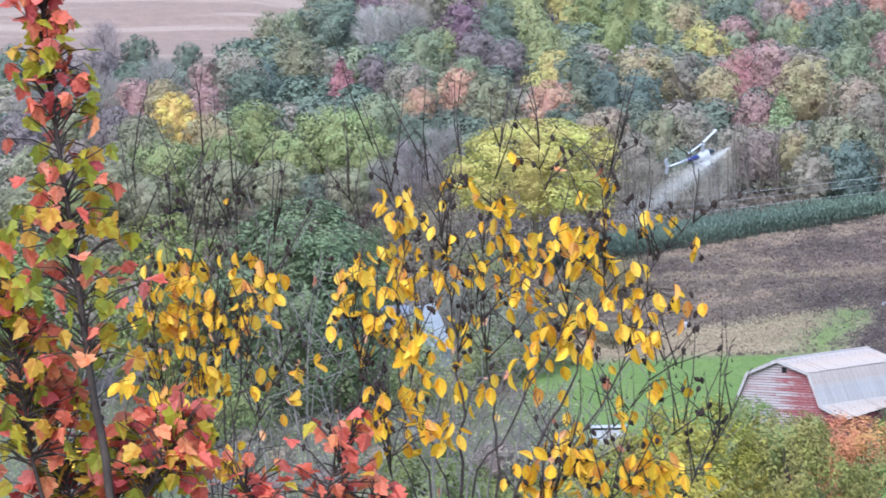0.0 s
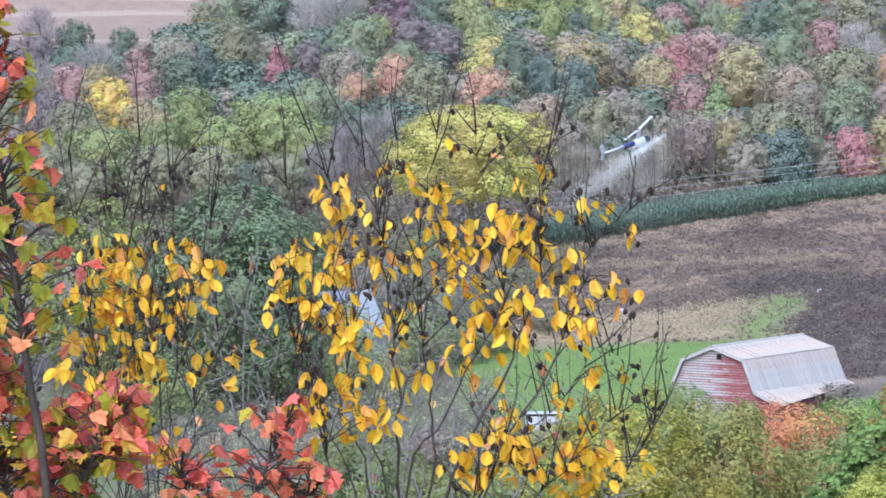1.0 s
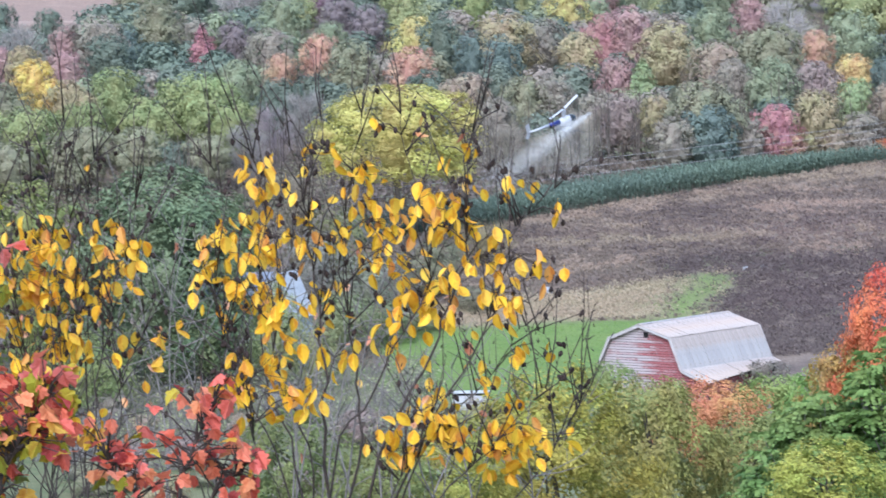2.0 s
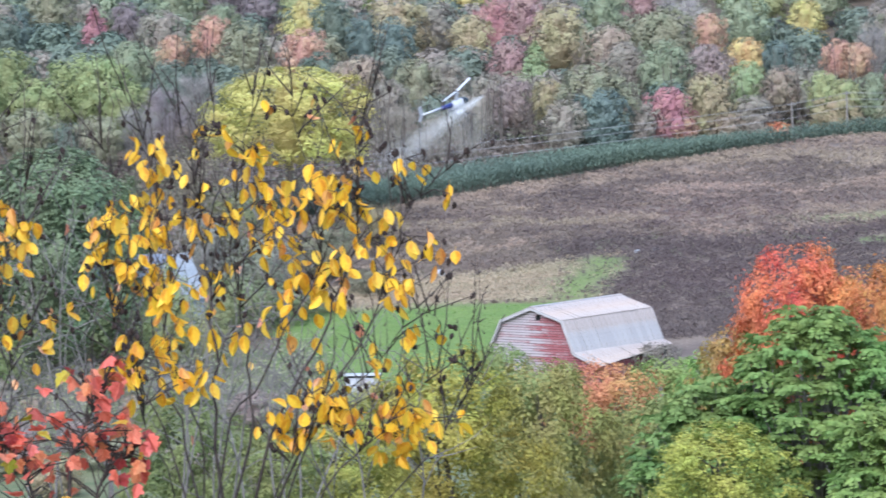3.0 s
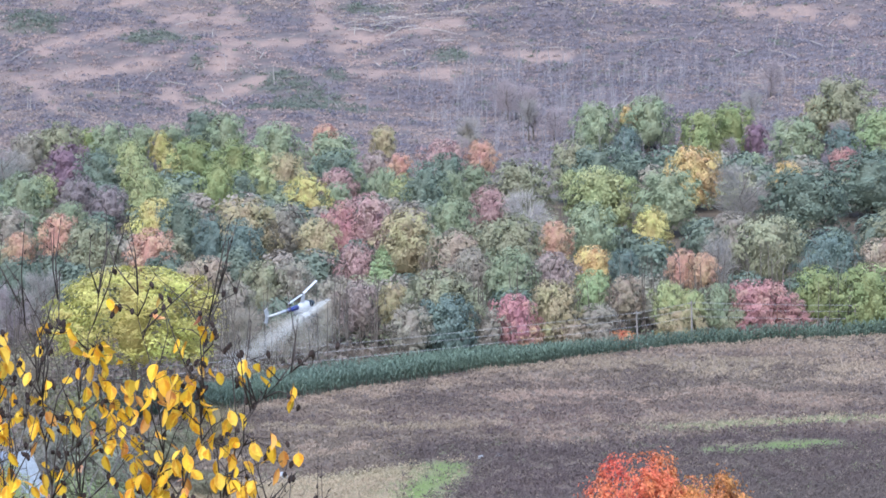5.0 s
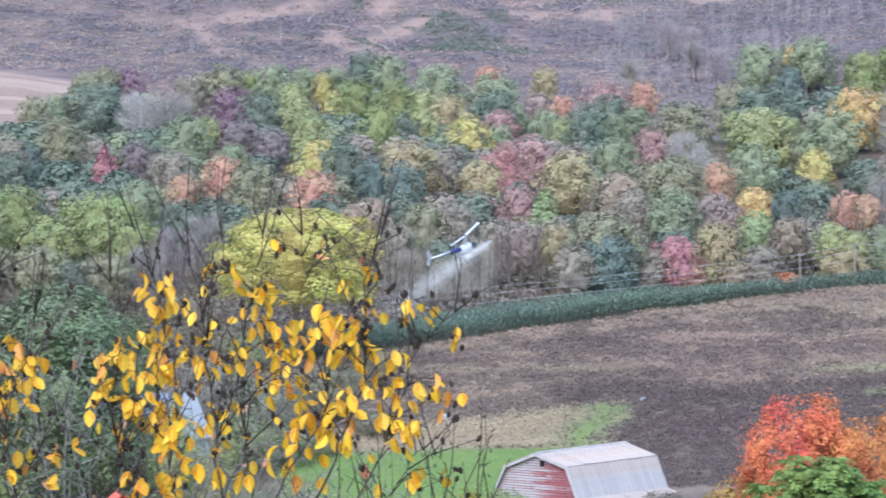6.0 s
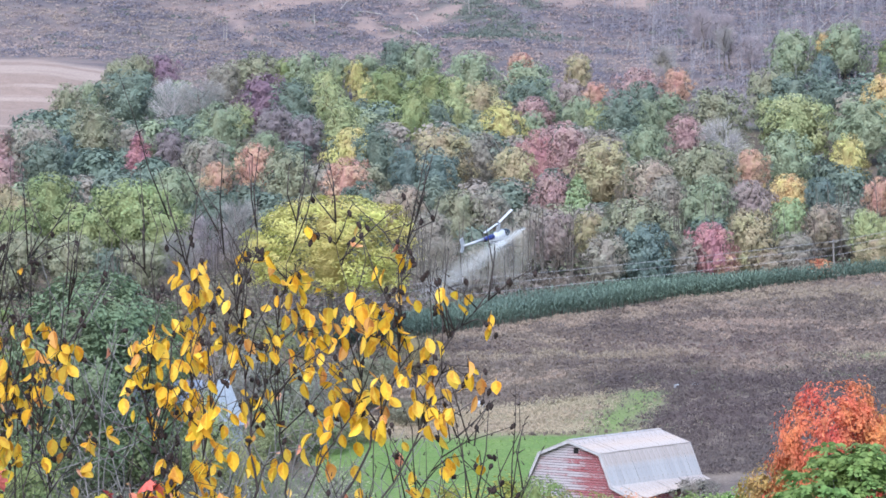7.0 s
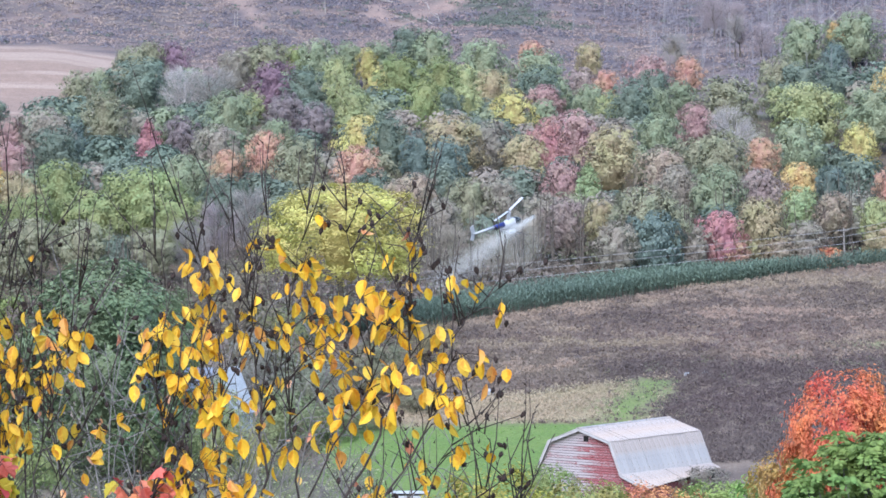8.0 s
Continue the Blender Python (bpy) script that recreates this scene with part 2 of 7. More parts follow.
def ground_material():
    m, n, k, b = material("rough_ground", 0.95)
    a = n.new("ShaderNodeAttribute")
    a.attribute_name = "zone"
    s = n.new("ShaderNodeSeparateColor")
    k.new(a.outputs["Color"], s.inputs["Color"])
    v = coords(n, k)
    big, mid, fine = noise_tex(n, k, 0.045, 5.0, v), noise_tex(n, k, 0.35, 5.0, v), noise_tex(n, k, 3.0, 4.0, v)
    pasture = mix(n, k, ramp(n, k, mid, 0.35, 0.65), (0.105, 0.135, 0.062), (0.165, 0.170, 0.09))
    lawn = mix(n, k, ramp(n, k, mid, 0.3, 0.7), (0.112, 0.185, 0.048), (0.150, 0.215, 0.062))
    dry = mix(n, k, ramp(n, k, mid, 0.3, 0.7), (0.32, 0.255, 0.17), (0.225, 0.205, 0.12))
    band = noise_tex(n, k, 0.085, 6.0, coords(n, k, 0.45, 1.5, 1.0), 0.62)
    brush = mix(n, k, ramp(n, k, band, 0.40, 0.60), mix(n, k, ramp(n, k, mid, 0.35, 0.65), (0.112, 0.089, 0.079), (0.152, 0.121, 0.102)), mix(n, k, ramp(n, k, mid, 0.35, 0.65), (0.170, 0.136, 0.112), (0.245, 0.196, 0.154)))
    hill = n.new("ShaderNodeAttribute")
    hill.attribute_name = "hill"
    hs = n.new("ShaderNodeSeparateColor")
    k.new(hill.outputs["Color"], hs.inputs["Color"])
    hv = coords(n, k, 0.5, 0.8, 1.2)
    streak = noise_tex(n, k, 0.085, 7.0, hv, 0.72)
    flecks = noise_tex(n, k, 0.5, 5.0, hv, 0.7)
    bare = mix(n, k, ramp(n, k, streak, 0.44, 0.57), (0.100, 0.085, 0.090), (0.205, 0.152, 0.135))
    bare = mix(n, k, ramp(n, k, flecks, 0.46, 0.64), bare, (0.160, 0.140, 0.132))
    thick = mix(n, k, ramp(n, k, flecks, 0.35, 0.62), (0.075, 0.068, 0.082), (0.150, 0.125, 0.130))
    leafy = mix(n, k, ramp(n, k, flecks, 0.35, 0.62), (0.071, 0.083, 0.071), (0.139, 0.133, 0.113))
    bare = mix(n, k, hs.outputs["Red"], bare, thick)
    bare = mix(n, k, hs.outputs["Green"], bare, leafy)
    bare = mix(n, k, hs.outputs["Blue"], bare, mix(n, k, ramp(n, k, flecks, 0.4, 0.7), (0.300, 0.215, 0.182), (0.215, 0.165, 0.145)))
    litter = mix(n, k, ramp(n, k, mid, 0.35, 0.65), (0.075, 0.06, 0.045), (0.13, 0.10, 0.07))
    knoll = mix(n, k, ramp(n, k, mid, 0.3, 0.7), (0.285, 0.205, 0.165), (0.235, 0.172, 0.138))
    knoll = mix(n, k, ramp(n, k, noise_tex(n, k, 0.05, 4.0, coords(n, k, 0.5, 2.2, 1.0)), 0.50, 0.60), knoll, (0.34, 0.262, 0.215))
    c = mix(n, k, s.outputs["Red"], pasture, lawn)
    c = mix(n, k, s.outputs["Green"], c, dry)
    c = mix(n, k, s.outputs["Blue"], c, brush)
    c = mix(n, k, a.outputs["Alpha"], c, bare)
    a2 = n.new("ShaderNodeAttribute")
    a2.attribute_name = "knoll"
    a3 = n.new("ShaderNodeAttribute")
    a3.attribute_name = "wood"
    c = mix(n, k, a3.outputs["Fac"], c, litter)
    c = mix(n, k, a2.outputs["Fac"], c, knoll)
    c = mix(n, k, ramp(n, k, fine, 0.25, 0.8), c, mix(n, k, 1.0, c, (0.55, 0.52, 0.5), "MULTIPLY"))
    k.new(c, b.inputs["Base Color"])
    bump(n, k, b, fine, 0.6, 0.15)
    return m


def build_ground():
    # directions: fine ahead, coarse behind; rings: fine in the valley and on the field
    az = [-180 + 6 * i for i in range(27)] + [-20 + 0.5 * i for i in range(20)] + [-10 + 0.16 * i for i in range(157)] + [15.5 + 0.5 * i for i in range(12)] + [22 + 6 * i for i in range(27)]
    rr = [1.5, 3, 5, 8, 12, 18, 25, 35, 50, 70, 90, 115, 140, 170, 200, 230, 260, 290, 320, 345, 360]
    r = 368.0
    while r < 3200:
        rr.append(r)
        r += 1.5 if r < 470 else 2.5 if r < 560 else 4 if r < 1010 else 25 if r < 1500 else 150
    verts, cols, hill, kn, wood = [(0, 0, height(0, 0.01))], [(0, 0, 0, 0)], [(0, 0, 0, 0)], [0.0], [0.0]
    for d in rr:
        for a in az:
            x, y = d * math.sin(radians(a)), d * math.cos(radians(a))
            verts.append((x, y, height(x, y)))
            cols.append(zone(x, y))
            hill.append((*hill_cover(x, y), 0) if 690 < d < 1400 and -12 < a < 17 else (0, 0, 0, 0))
            wood.append(smooth_step(8, 13, y - field_edge(x)) * smooth_step(730, 700, d) if y > 0 else 0.0)
            kn.append(smooth_step(-1.2, -1.9, a + 0.25 * noise.noise((a * 2, d / 30, 0.0))) * smooth_step(712, 725, d) * smooth_step(826, 816, d + 12 * smooth_step(-3.4, -1.7, a) + 10 * noise.noise((a * 1.3, 0.0, 3.0))) * smooth_step(-30, -20, a))
    na, faces = len(az), []
    for i in range(na):
        faces.append((0, 1 + (i + 1) % na, 1 + i))
    for j in range(len(rr) - 1):
        o = 1 + j * na
        for i in range(na):
            q = (i + 1) % na
            faces.append((o + i, o + q, o + na + q, o + na + i))
    ob = mesh_object("ground", verts, faces, ground_material(), smooth=True)
    at = ob.data.color_attributes.new("zone", "FLOAT_COLOR", "POINT")
    at.data.foreach_set("color", np.array(cols, dtype=np.float32).ravel())
    hh = ob.data.color_attributes.new("hill", "FLOAT_COLOR", "POINT")
    hh.data.foreach_set("color", np.array(hill, dtype=np.float32).ravel())
    kk = ob.data.attributes.new("knoll", "FLOAT", "POINT")
    kk.data.foreach_set("value", np.array(kn, dtype=np.float32))
    ww = ob.data.attributes.new("wood", "FLOAT", "POINT")
    ww.data.foreach_set("value", np.array(wood, dtype=np.float32))
    tagged(ob, "valley ground with lawn, dry grass and brushy hillside", "ground", kind="structure")


build_ground()

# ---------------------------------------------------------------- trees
# leaf colours with distance haze mixed in: greyed, paler and bluer
HAZED_COLOURS = {
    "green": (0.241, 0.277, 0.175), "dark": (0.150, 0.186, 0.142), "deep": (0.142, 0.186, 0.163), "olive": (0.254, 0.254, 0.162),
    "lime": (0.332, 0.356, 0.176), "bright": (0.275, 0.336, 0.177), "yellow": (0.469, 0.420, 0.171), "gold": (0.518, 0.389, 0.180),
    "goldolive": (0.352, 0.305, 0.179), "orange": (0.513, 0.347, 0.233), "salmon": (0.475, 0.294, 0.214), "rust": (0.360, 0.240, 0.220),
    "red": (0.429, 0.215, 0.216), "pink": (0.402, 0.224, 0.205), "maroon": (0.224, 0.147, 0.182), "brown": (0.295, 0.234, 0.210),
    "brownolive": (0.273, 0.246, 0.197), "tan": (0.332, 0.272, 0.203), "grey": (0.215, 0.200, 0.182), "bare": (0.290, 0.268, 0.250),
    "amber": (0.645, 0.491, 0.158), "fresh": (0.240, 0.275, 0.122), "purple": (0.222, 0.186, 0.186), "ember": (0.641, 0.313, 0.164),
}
WORDS = {
    "green": "green", "dark": "dark green", "deep": "deep blue-green", "olive": "olive-green", "lime": "pale green", "bright": "bright green",
    "yellow": "yellow", "gold": "golden-yellow", "goldolive": "olive-gold", "orange": "orange", "salmon": "salmon-orange", "rust": "rust-brown",
    "red": "red", "pink": "pinkish-red", "maroon": "maroon", "brown": "brown", "brownolive": "brownish olive", "tan": "tan", "grey": "grey-brown",
    "bare": "pale grey", "amber": "amber-yellow", "fresh": "fresh green", "purple": "purplish-brown", "ember": "vivid orange",
}


def envelope(kind, t):
    """How wide a crown of that kind is, as a share of its width, t of the way up."""
    if kind == "cone":
        return 0.5 * (1 - t) ** 0.75 * min(1.0, 0.45 + 2.2 * t)
    mid = {"round": 0.44, "tall": 0.42, "spread": 0.52}[kind]
    u = (t - mid) / (1 - mid if t > mid else mid * 1.12)
    return 0.5 * math.sqrt(max(0.0, 1 - u * u))


def crown_mesh(name, seed, kind, lobes, cards, card, tall=1.2, fold=False, core=0.46, mat=None, rough=0.34):
    """A crown about one wide and `tall` high, its foot at zero: boughs, each a heap of small puffs, each puff a shell of leaf sprays."""
    rg = np.random.default_rng(seed)
    cent, rad, out = [], [], []
    for i in range(lobes):
        # boughs spread evenly over the dome, fewer beneath
        t = 0.94 - 0.86 * (i + 0.5) / lobes + rg.normal(0, 0.02)
        a = i * 2.39996 + rg.normal(0, 0.35)
        q = envelope(kind, t) * (1 + rg.normal(0, rough * 0.5))
        r = (0.17 if kind == "spread" else 0.19) * rg.uniform(0.75, 1.3) * min(1.0, (14 / lobes) ** 0.5) * (0.65 + 0.7 * q)
        q = max(q - r * 0.85, 0.0)
        cent.append((math.cos(a) * q, math.sin(a) * q, (t - 0.06 * (t > 0.8)) * tall))
        rad.append(r)
        out.append((math.cos(a) * 0.8, math.sin(a) * 0.8, 0.25 + 1.1 * (t - 0.35)))
    cent.append((0, 0, 0.45 * tall)), rad.append(0.24), out.append((0, 0, 1))
    cent, rad, out = np.array(cent), np.array(rad), np.array(out)
    out /= np.linalg.norm(out, axis=1)[:, None]
    squash = np.array((1.0, 1.0, 0.62 if kind == "spread" else 0.85 * max(1.0, tall * 0.8)))

    def unit(v):
        return v / np.maximum(np.linalg.norm(v, axis=1), 1e-6)[:, None]

    # puffs on the outer and upper side of each bough
    n_puff = 14
    which = np.repeat(np.arange(len(rad)), n_puff)
    pd = unit(rg.normal(0, 1, (len(which), 3)) + out[which] * 0.8)
    pc = cent[which] + pd * rad[which][:, None] * squash * rg.uniform(0.62, 1.0, (len(which), 1))
    pr = rad[which] * rg.uniform(0.30, 0.65, len(which))
    # leaf sprays on the puffs
    j = rg.choice(len(which), cards, p=pr ** 2 / (pr ** 2).sum())
    d = unit(rg.normal(0, 1, (cards, 3)) + pd[j] * 0.9 + np.array((0, 0, 0.35)))
    pdir = pd[j]
    stray = np.where(rg.random(cards) < 0.10, rg.uniform(1.1, 1.9, cards), rg.uniform(0.35, 1.2, cards))
    p = pc[j] + d * (pr[j] * stray)[:, None]
    # others close the dome between the boughs
    loose = np.flatnonzero(rg.random(cards) < (0.10 if mat is CROWN_NEAR else 0.24))
    t, a = rg.uniform(0.07, 0.97, len(loose)), rg.uniform(0, 6.283, len(loose))
    swell = np.array([noise.noise((math.cos(g) * 1.6, math.sin(g) * 1.6, h * 4 + seed)) + 0.6 * noise.noise((math.cos(g) * 4, math.sin(g) * 4, h * 9 + seed)) for g, h in zip(a, t)])
    q = np.array([envelope(kind, h) for h in t]) * (rg.uniform(0.58, 0.94, len(loose)) + 0.28 * swell)
    p[loose] = np.stack([np.cos(a) * q, np.sin(a) * q, t * tall], 1)
    d[loose] = pdir[loose] = unit(p[loose] - np.array((0, 0, 0.40 * tall)))
    whole = unit((p - np.array((0, 0, 0.40 * tall))) / np.array((1, 1, tall)))
    nrm = unit(d * 0.26 + pdir * 0.22 + whole * 0.75 + rg.normal(0, 0.26, (cards, 3)))
    u = unit(np.cross(nrm, rg.normal(0, 1, (cards, 3))))
    w = np.cross(nrm, u)
    s = (card * rg.uniform(0.55, 1.4, cards))[:, None]
    if fold:
        lift = nrm * s * 0.25
        quad = np.stack([p - u * s, p - w * s * 0.55 + lift, p + u * s, p + w * s * 0.55 + lift], 1)
        verts = quad.reshape(-1, 3).tolist()
        o = np.arange(cards) * 4
        faces = np.concatenate([np.stack([o, o + 1, o + 2], 1), np.stack([o, o + 2, o + 3], 1)]).tolist()
    else:
        tri = np.stack([p - u * s, p + u * s * 0.75 - w * s * 0.65, p + u * s * 0.65 + w * s * 0.75], 1)
        verts = tri.reshape(-1, 3).tolist()
        o = np.arange(cards) * 3
        faces = np.stack([o, o + 1, o + 2], 1).tolist()
    if core:
        # the dense inside of the crown, well under its leaves
        ball = bmesh.new()
        bmesh.ops.create_icosphere(ball, subdivisions=3, radius=1)
        o = len(verts)
        for v in ball.verts:
            t = 0.5 + 0.5 * v.co.z
            k = core * (1 + 0.3 * noise.noise(v.co * 2.3 + Vector((3.1, seed, 0))) + 0.2 * noise.noise(v.co * 6 + Vector((3.1, seed, 0))))
            q = math.hypot(v.co.x, v.co.y)
            e = envelope(kind, 0.06 + 0.9 * t) * k / max(q, 1e-4)
            verts.append((v.co.x * e, v.co.y * e, (0.14 + 0.70 * t) * tall))
        faces.extend([o + v.index for v in f.verts] for f in ball.faces)
        ball.free()
    me = bpy.data.meshes.new(name)
    me.from_pydata(verts, [], faces)
    leaves = cards * (2 if fold else 1)
    me.polygons.foreach_set("use_smooth", [i >= leaves for i in range(len(faces))])
    me.materials.append(mat or CROWN)
    return me


def thin_crown_mesh(name, seed, boughs, tall=1.4):
    """A nearly leafless crown one wide: a fan of fine upright twigs with a few dry leaves."""
    rg = np.random.default_rng(seed)
    verts, faces = [], []
    for i in range(boughs):
        a, q, t = rg.uniform(0, 6.283), 0.42 * math.sqrt(rg.random()), rg.uniform(0.1, 0.8)
        c = np.array((math.cos(a) * q * math.sin(t * 3.1), math.sin(a) * q * math.sin(t * 3.1), t * tall))
        for _ in range(22):
            b = c + rg.normal(0, 0.05, 3)
            d = np.array((b[0] * 0.5, b[1] * 0.5, 0.0)) + rg.normal(0, 0.05, 3) + np.array((0, 0, rg.uniform(0.05, 0.16)))
            side = np.cross(d, rg.normal(0, 1, 3))
            side *= 0.0032 / max(np.linalg.norm(side), 1e-6)
            o = len(verts)
            verts += [tuple(b - side), tuple(b + side), tuple(b + d)]
            faces.append((o, o + 1, o + 2))
        for _ in range(26):
            b = c + rg.normal(0, 0.055, 3) * np.array((1, 1, 1.3))
            u, w = rg.normal(0, 0.008, 3), rg.normal(0, 0.008, 3)
            o = len(verts)
            verts += [tuple(b - u), tuple(b + w), tuple(b + u)]
            faces.append((o, o + 1, o + 2))
    me = bpy.data.meshes.new(name)
    me.from_pydata(verts, [], faces)
    me.materials.append(CROWN)
    return me


def trunk_mesh(name, seed, limbs=5, mat=None, tall=1.0):
    """Trunk and limbs, one unit high."""
    rg = random.Random(seed)
    verts, faces = [], []
    pts = [(rg.gauss(0, 0.012) * i, rg.gauss(0, 0.012) * i, i * 0.9 / 5) for i in range(6)]
    pts[0] = (0, 0, -0.06)
    tube(verts, faces, pts, [0.026, 0.022, 0.019, 0.015, 0.010, 0.004], 5)
    for i in range(limbs):
        h = rg.uniform(0.28, 0.75)
        a = rg.uniform(0, 6.283)
        l = rg.uniform(0.16, 0.3)
        b = Vector((0, 0, h))
        e = b + Vector((math.cos(a) * l, math.sin(a) * l, l * rg.uniform(0.6, 1.1)))
        mid = (b + e) / 2 + Vector((0, 0, -0.02))
        tube(verts, faces, [b, mid, e], [0.011, 0.007, 0.002], 3)
        for j in range(3):
            f = mid.lerp(e, rg.random())
            g = f + Vector((rg.gauss(0, 0.08), rg.gauss(0, 0.08), rg.uniform(0.03, 0.14)))
            tube(verts, faces, [f, g], [0.004, 0.001], 3)
    me = bpy.data.meshes.new(name)
    me.from_pydata(verts, [], faces)
    me.materials.append(mat or BARK)
    return me


def tip(me):
    """Where the crown's closed part ends at the top."""
    z = sorted(v.co.z for v in me.vertices)
    return z[int(len(z) * 0.985)]


CROWNS = {
    "round": [crown_mesh("crown", 100 + i, "round", 58 + 8 * (i % 3), 7800, 0.0208, (1.15, 1.3, 1.0)[i % 3]) for i in range(6)],
    "tall": [crown_mesh("crown", 120 + i, "tall", 58 + 8 * (i % 2), 7800, 0.0208, 1.5) for i in range(3)],
    "cone": [crown_mesh("crown", 130 + i, "cone", 56, 7800, 0.0205, 1.5) for i in range(2)],
    "spread": [crown_mesh("crown", 140 + i, "spread", 54, 9000, 0.0172, 0.85) for i in range(3)],
    "thin": [thin_crown_mesh("crown", 150 + i, 110) for i in range(3)],
}
TALL = {k: [tip(m) for m in v] for k, v in CROWNS.items()}
TRUNKS = [trunk_mesh("trunk", 160 + i, 6) for i in range(4)]
PALE_TRUNKS = [trunk_mesh("trunk", 170 + i, 9, PALE_BARK) for i in range(2)]
tree_rng = random.Random(5)
planted = []
FORM = {"round": "broadleaf", "tall": "narrow broadleaf", "cone": "pointed", "spread": "spreading broadleaf", "thin": "nearly leafless"}


def forest_tree(x, y, h, w, colour, shape="round"):
    """A tree h high with a crown w wide."""
    z = height(x, y)
    t = empty("tree", pose(x, y, z - 0.2, 0, 0, tree_rng.uniform(0, 360)), f"{WORDS[colour]} {FORM[shape]} autumn tree in the hillside woods", "tree", "hillside woods")
    tr = new("trunk", tree_rng.choice(PALE_TRUNKS if colour == "bare" else TRUNKS))
    tr.parent, tr.scale = t, (h * 1.1, h * 1.1, h * 0.98)
    kinds, tops = CROWNS[shape], TALL[shape]
    i = tree_rng.randrange(len(kinds))
    cr = new("crown", kinds[i])
    cr.parent = t
    ch = min(h * 0.95, w * {"round": 1.3, "tall": 1.65, "cone": 1.7, "spread": 0.95, "thin": 1.6}[shape])
    cr.location = (0, 0, h - ch)
    q = tree_rng.uniform(0.93, 1.08)
    wide = w * (1.3 if shape == "cone" else 1.06)
    cr.scale = (wide * q, wide / q, ch / tops[i])
    cr.rotation_euler = (tree_rng.gauss(0, 0.05), tree_rng.gauss(0, 0.05), 0)
    c, j = HAZED_COLOURS[colour], tree_rng.uniform(0.92, 1.08) * (1.45 if shape == "thin" else 1.0)
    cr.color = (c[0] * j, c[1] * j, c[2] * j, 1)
    planted.append((x, y, w, math.atan2(x, y), math.hypot(x, y), z + h))
    return t


forest_tree(-29.6, 504.1, 8.5, 6.6, "olive", "round")
forest_tree(-21.3, 504.6, 8.5, 7.3, "olive", "spread")
forest_tree(-16.6, 504.7, 6.5, 6.6, "dark", "round")
forest_tree(-12.2, 504.9, 7.3, 6.6, "olive", "spread")
forest_tree(-7.4, 504.9, 8.3, 5.1, "grey", "thin")
forest_tree(35.4, 503.8, 8.7, 5.3, "brownolive", "thin")
forest_tree(27.0, 504.3, 7.1, 6.8, "brownolive", "thin")
forest_tree(31.4, 504.0, 6.2, 6.0, "brownolive", "thin")
forest_tree(47.9, 502.7, 8.2, 5.3, "brownolive", "round")
forest_tree(-38.0, 503.6, 7.0, 8.2, "olive", "spread")
forest_tree(-27.7, 504.2, 8.9, 6.2, "olive", "spread")
forest_tree(-47.6, 502.8, 6.7, 8.1, "fresh", "spread")
forest_tree(-54.8, 502.0, 6.1, 8.1, "olive", "spread")
forest_tree(53.0, 506.2, 8.9, 7.4, "deep", "round")
forest_tree(-42.9, 509.2, 9.2, 6.8, "olive", "round")
forest_tree(58.8, 509.6, 6.5, 5.4, "brownolive", "round")
forest_tree(53.2, 511.2, 11.4, 9.6, "olive", "round")
forest_tree(-53.4, 511.2, 10.0, 7.5, "olive", "round")
forest_tree(-3.8, 516.0, 9.0, 5.7, "purple", "thin")
forest_tree(62.7, 512.2, 8.3, 5.5, "red", "round")
forest_tree(47.1, 514.8, 9.0, 4.4, "goldolive", "round")
forest_tree(64.3, 513.0, 4.5, 4.8, "orange", "round")
forest_tree(-36.5, 515.7, 9.7, 9.8, "fresh", "spread")
forest_tree(25.9, 518.4, 8.9, 5.6, "brownolive", "round")
forest_tree(42.7, 517.2, 8.9, 5.4, "brown", "round")
forest_tree(70.9, 517.2, 4.4, 6.2, "tan", "round")
forest_tree(-10.3, 522.9, 9.0, 9.1, "fresh", "spread")
forest_tree(68.8, 518.5, 9.3, 7.0, "goldolive", "round")
forest_tree(40.0, 522.5, 8.9, 6.2, "brownolive", "round")
forest_tree(74.9, 518.6, 6.6, 6.2, "brownolive", "round")
forest_tree(-29.3, 524.2, 8.9, 7.6, "fresh", "spread")
forest_tree(-49.3, 522.7, 9.1, 6.9, "brown", "round")
forest_tree(77.8, 520.2, 3.0, 4.9, "ember", "round")
forest_tree(-20.7, 526.6, 9.1, 9.2, "fresh", "spread")
forest_tree(0.3, 529.0, 9.0, 5.5, "grey", "thin")
forest_tree(-14.3, 529.8, 11.5, 11.6, "fresh", "spread")
forest_tree(87.0, 523.8, 5.7, 6.3, "goldolive", "round")
forest_tree(88.5, 524.6, 7.9, 3.9, "lime", "round")
forest_tree(85.8, 526.0, 9.0, 4.5, "lime", "round")
forest_tree(92.6, 525.9, 8.4, 4.8, "green", "round")
forest_tree(94.4, 525.6, 5.3, 4.8, "olive", "round")
forest_tree(80.0, 530.0, 9.0, 5.0, "tan", "round")
forest_tree(98.5, 526.9, 8.5, 8.6, "pink", "spread")
forest_tree(102.1, 527.2, 6.0, 6.6, "pink", "round")
forest_tree(20.8, 538.6, 8.9, 4.4, "tan", "round")
forest_tree(-30.2, 538.2, 8.9, 4.1, "goldolive", "round")
forest_tree(30.9, 539.1, 9.0, 6.4, "olive", "round")
forest_tree(76.2, 534.6, 8.9, 5.2, "bright", "round")
forest_tree(113.8, 527.9, 10.1, 8.6, "fresh", "round")
forest_tree(122.1, 526.0, 11.4, 8.6, "green", "round")
forest_tree(35.3, 539.8, 9.0, 6.4, "brownolive", "round")
forest_tree(-42.1, 541.4, 9.6, 7.3, "olive", "round")
forest_tree(23.6, 543.5, 8.9, 6.0, "tan", "round")
forest_tree(-2.9, 545.0, 8.9, 6.7, "dark", "round")
forest_tree(108.7, 538.1, 9.0, 6.7, "fresh", "round")
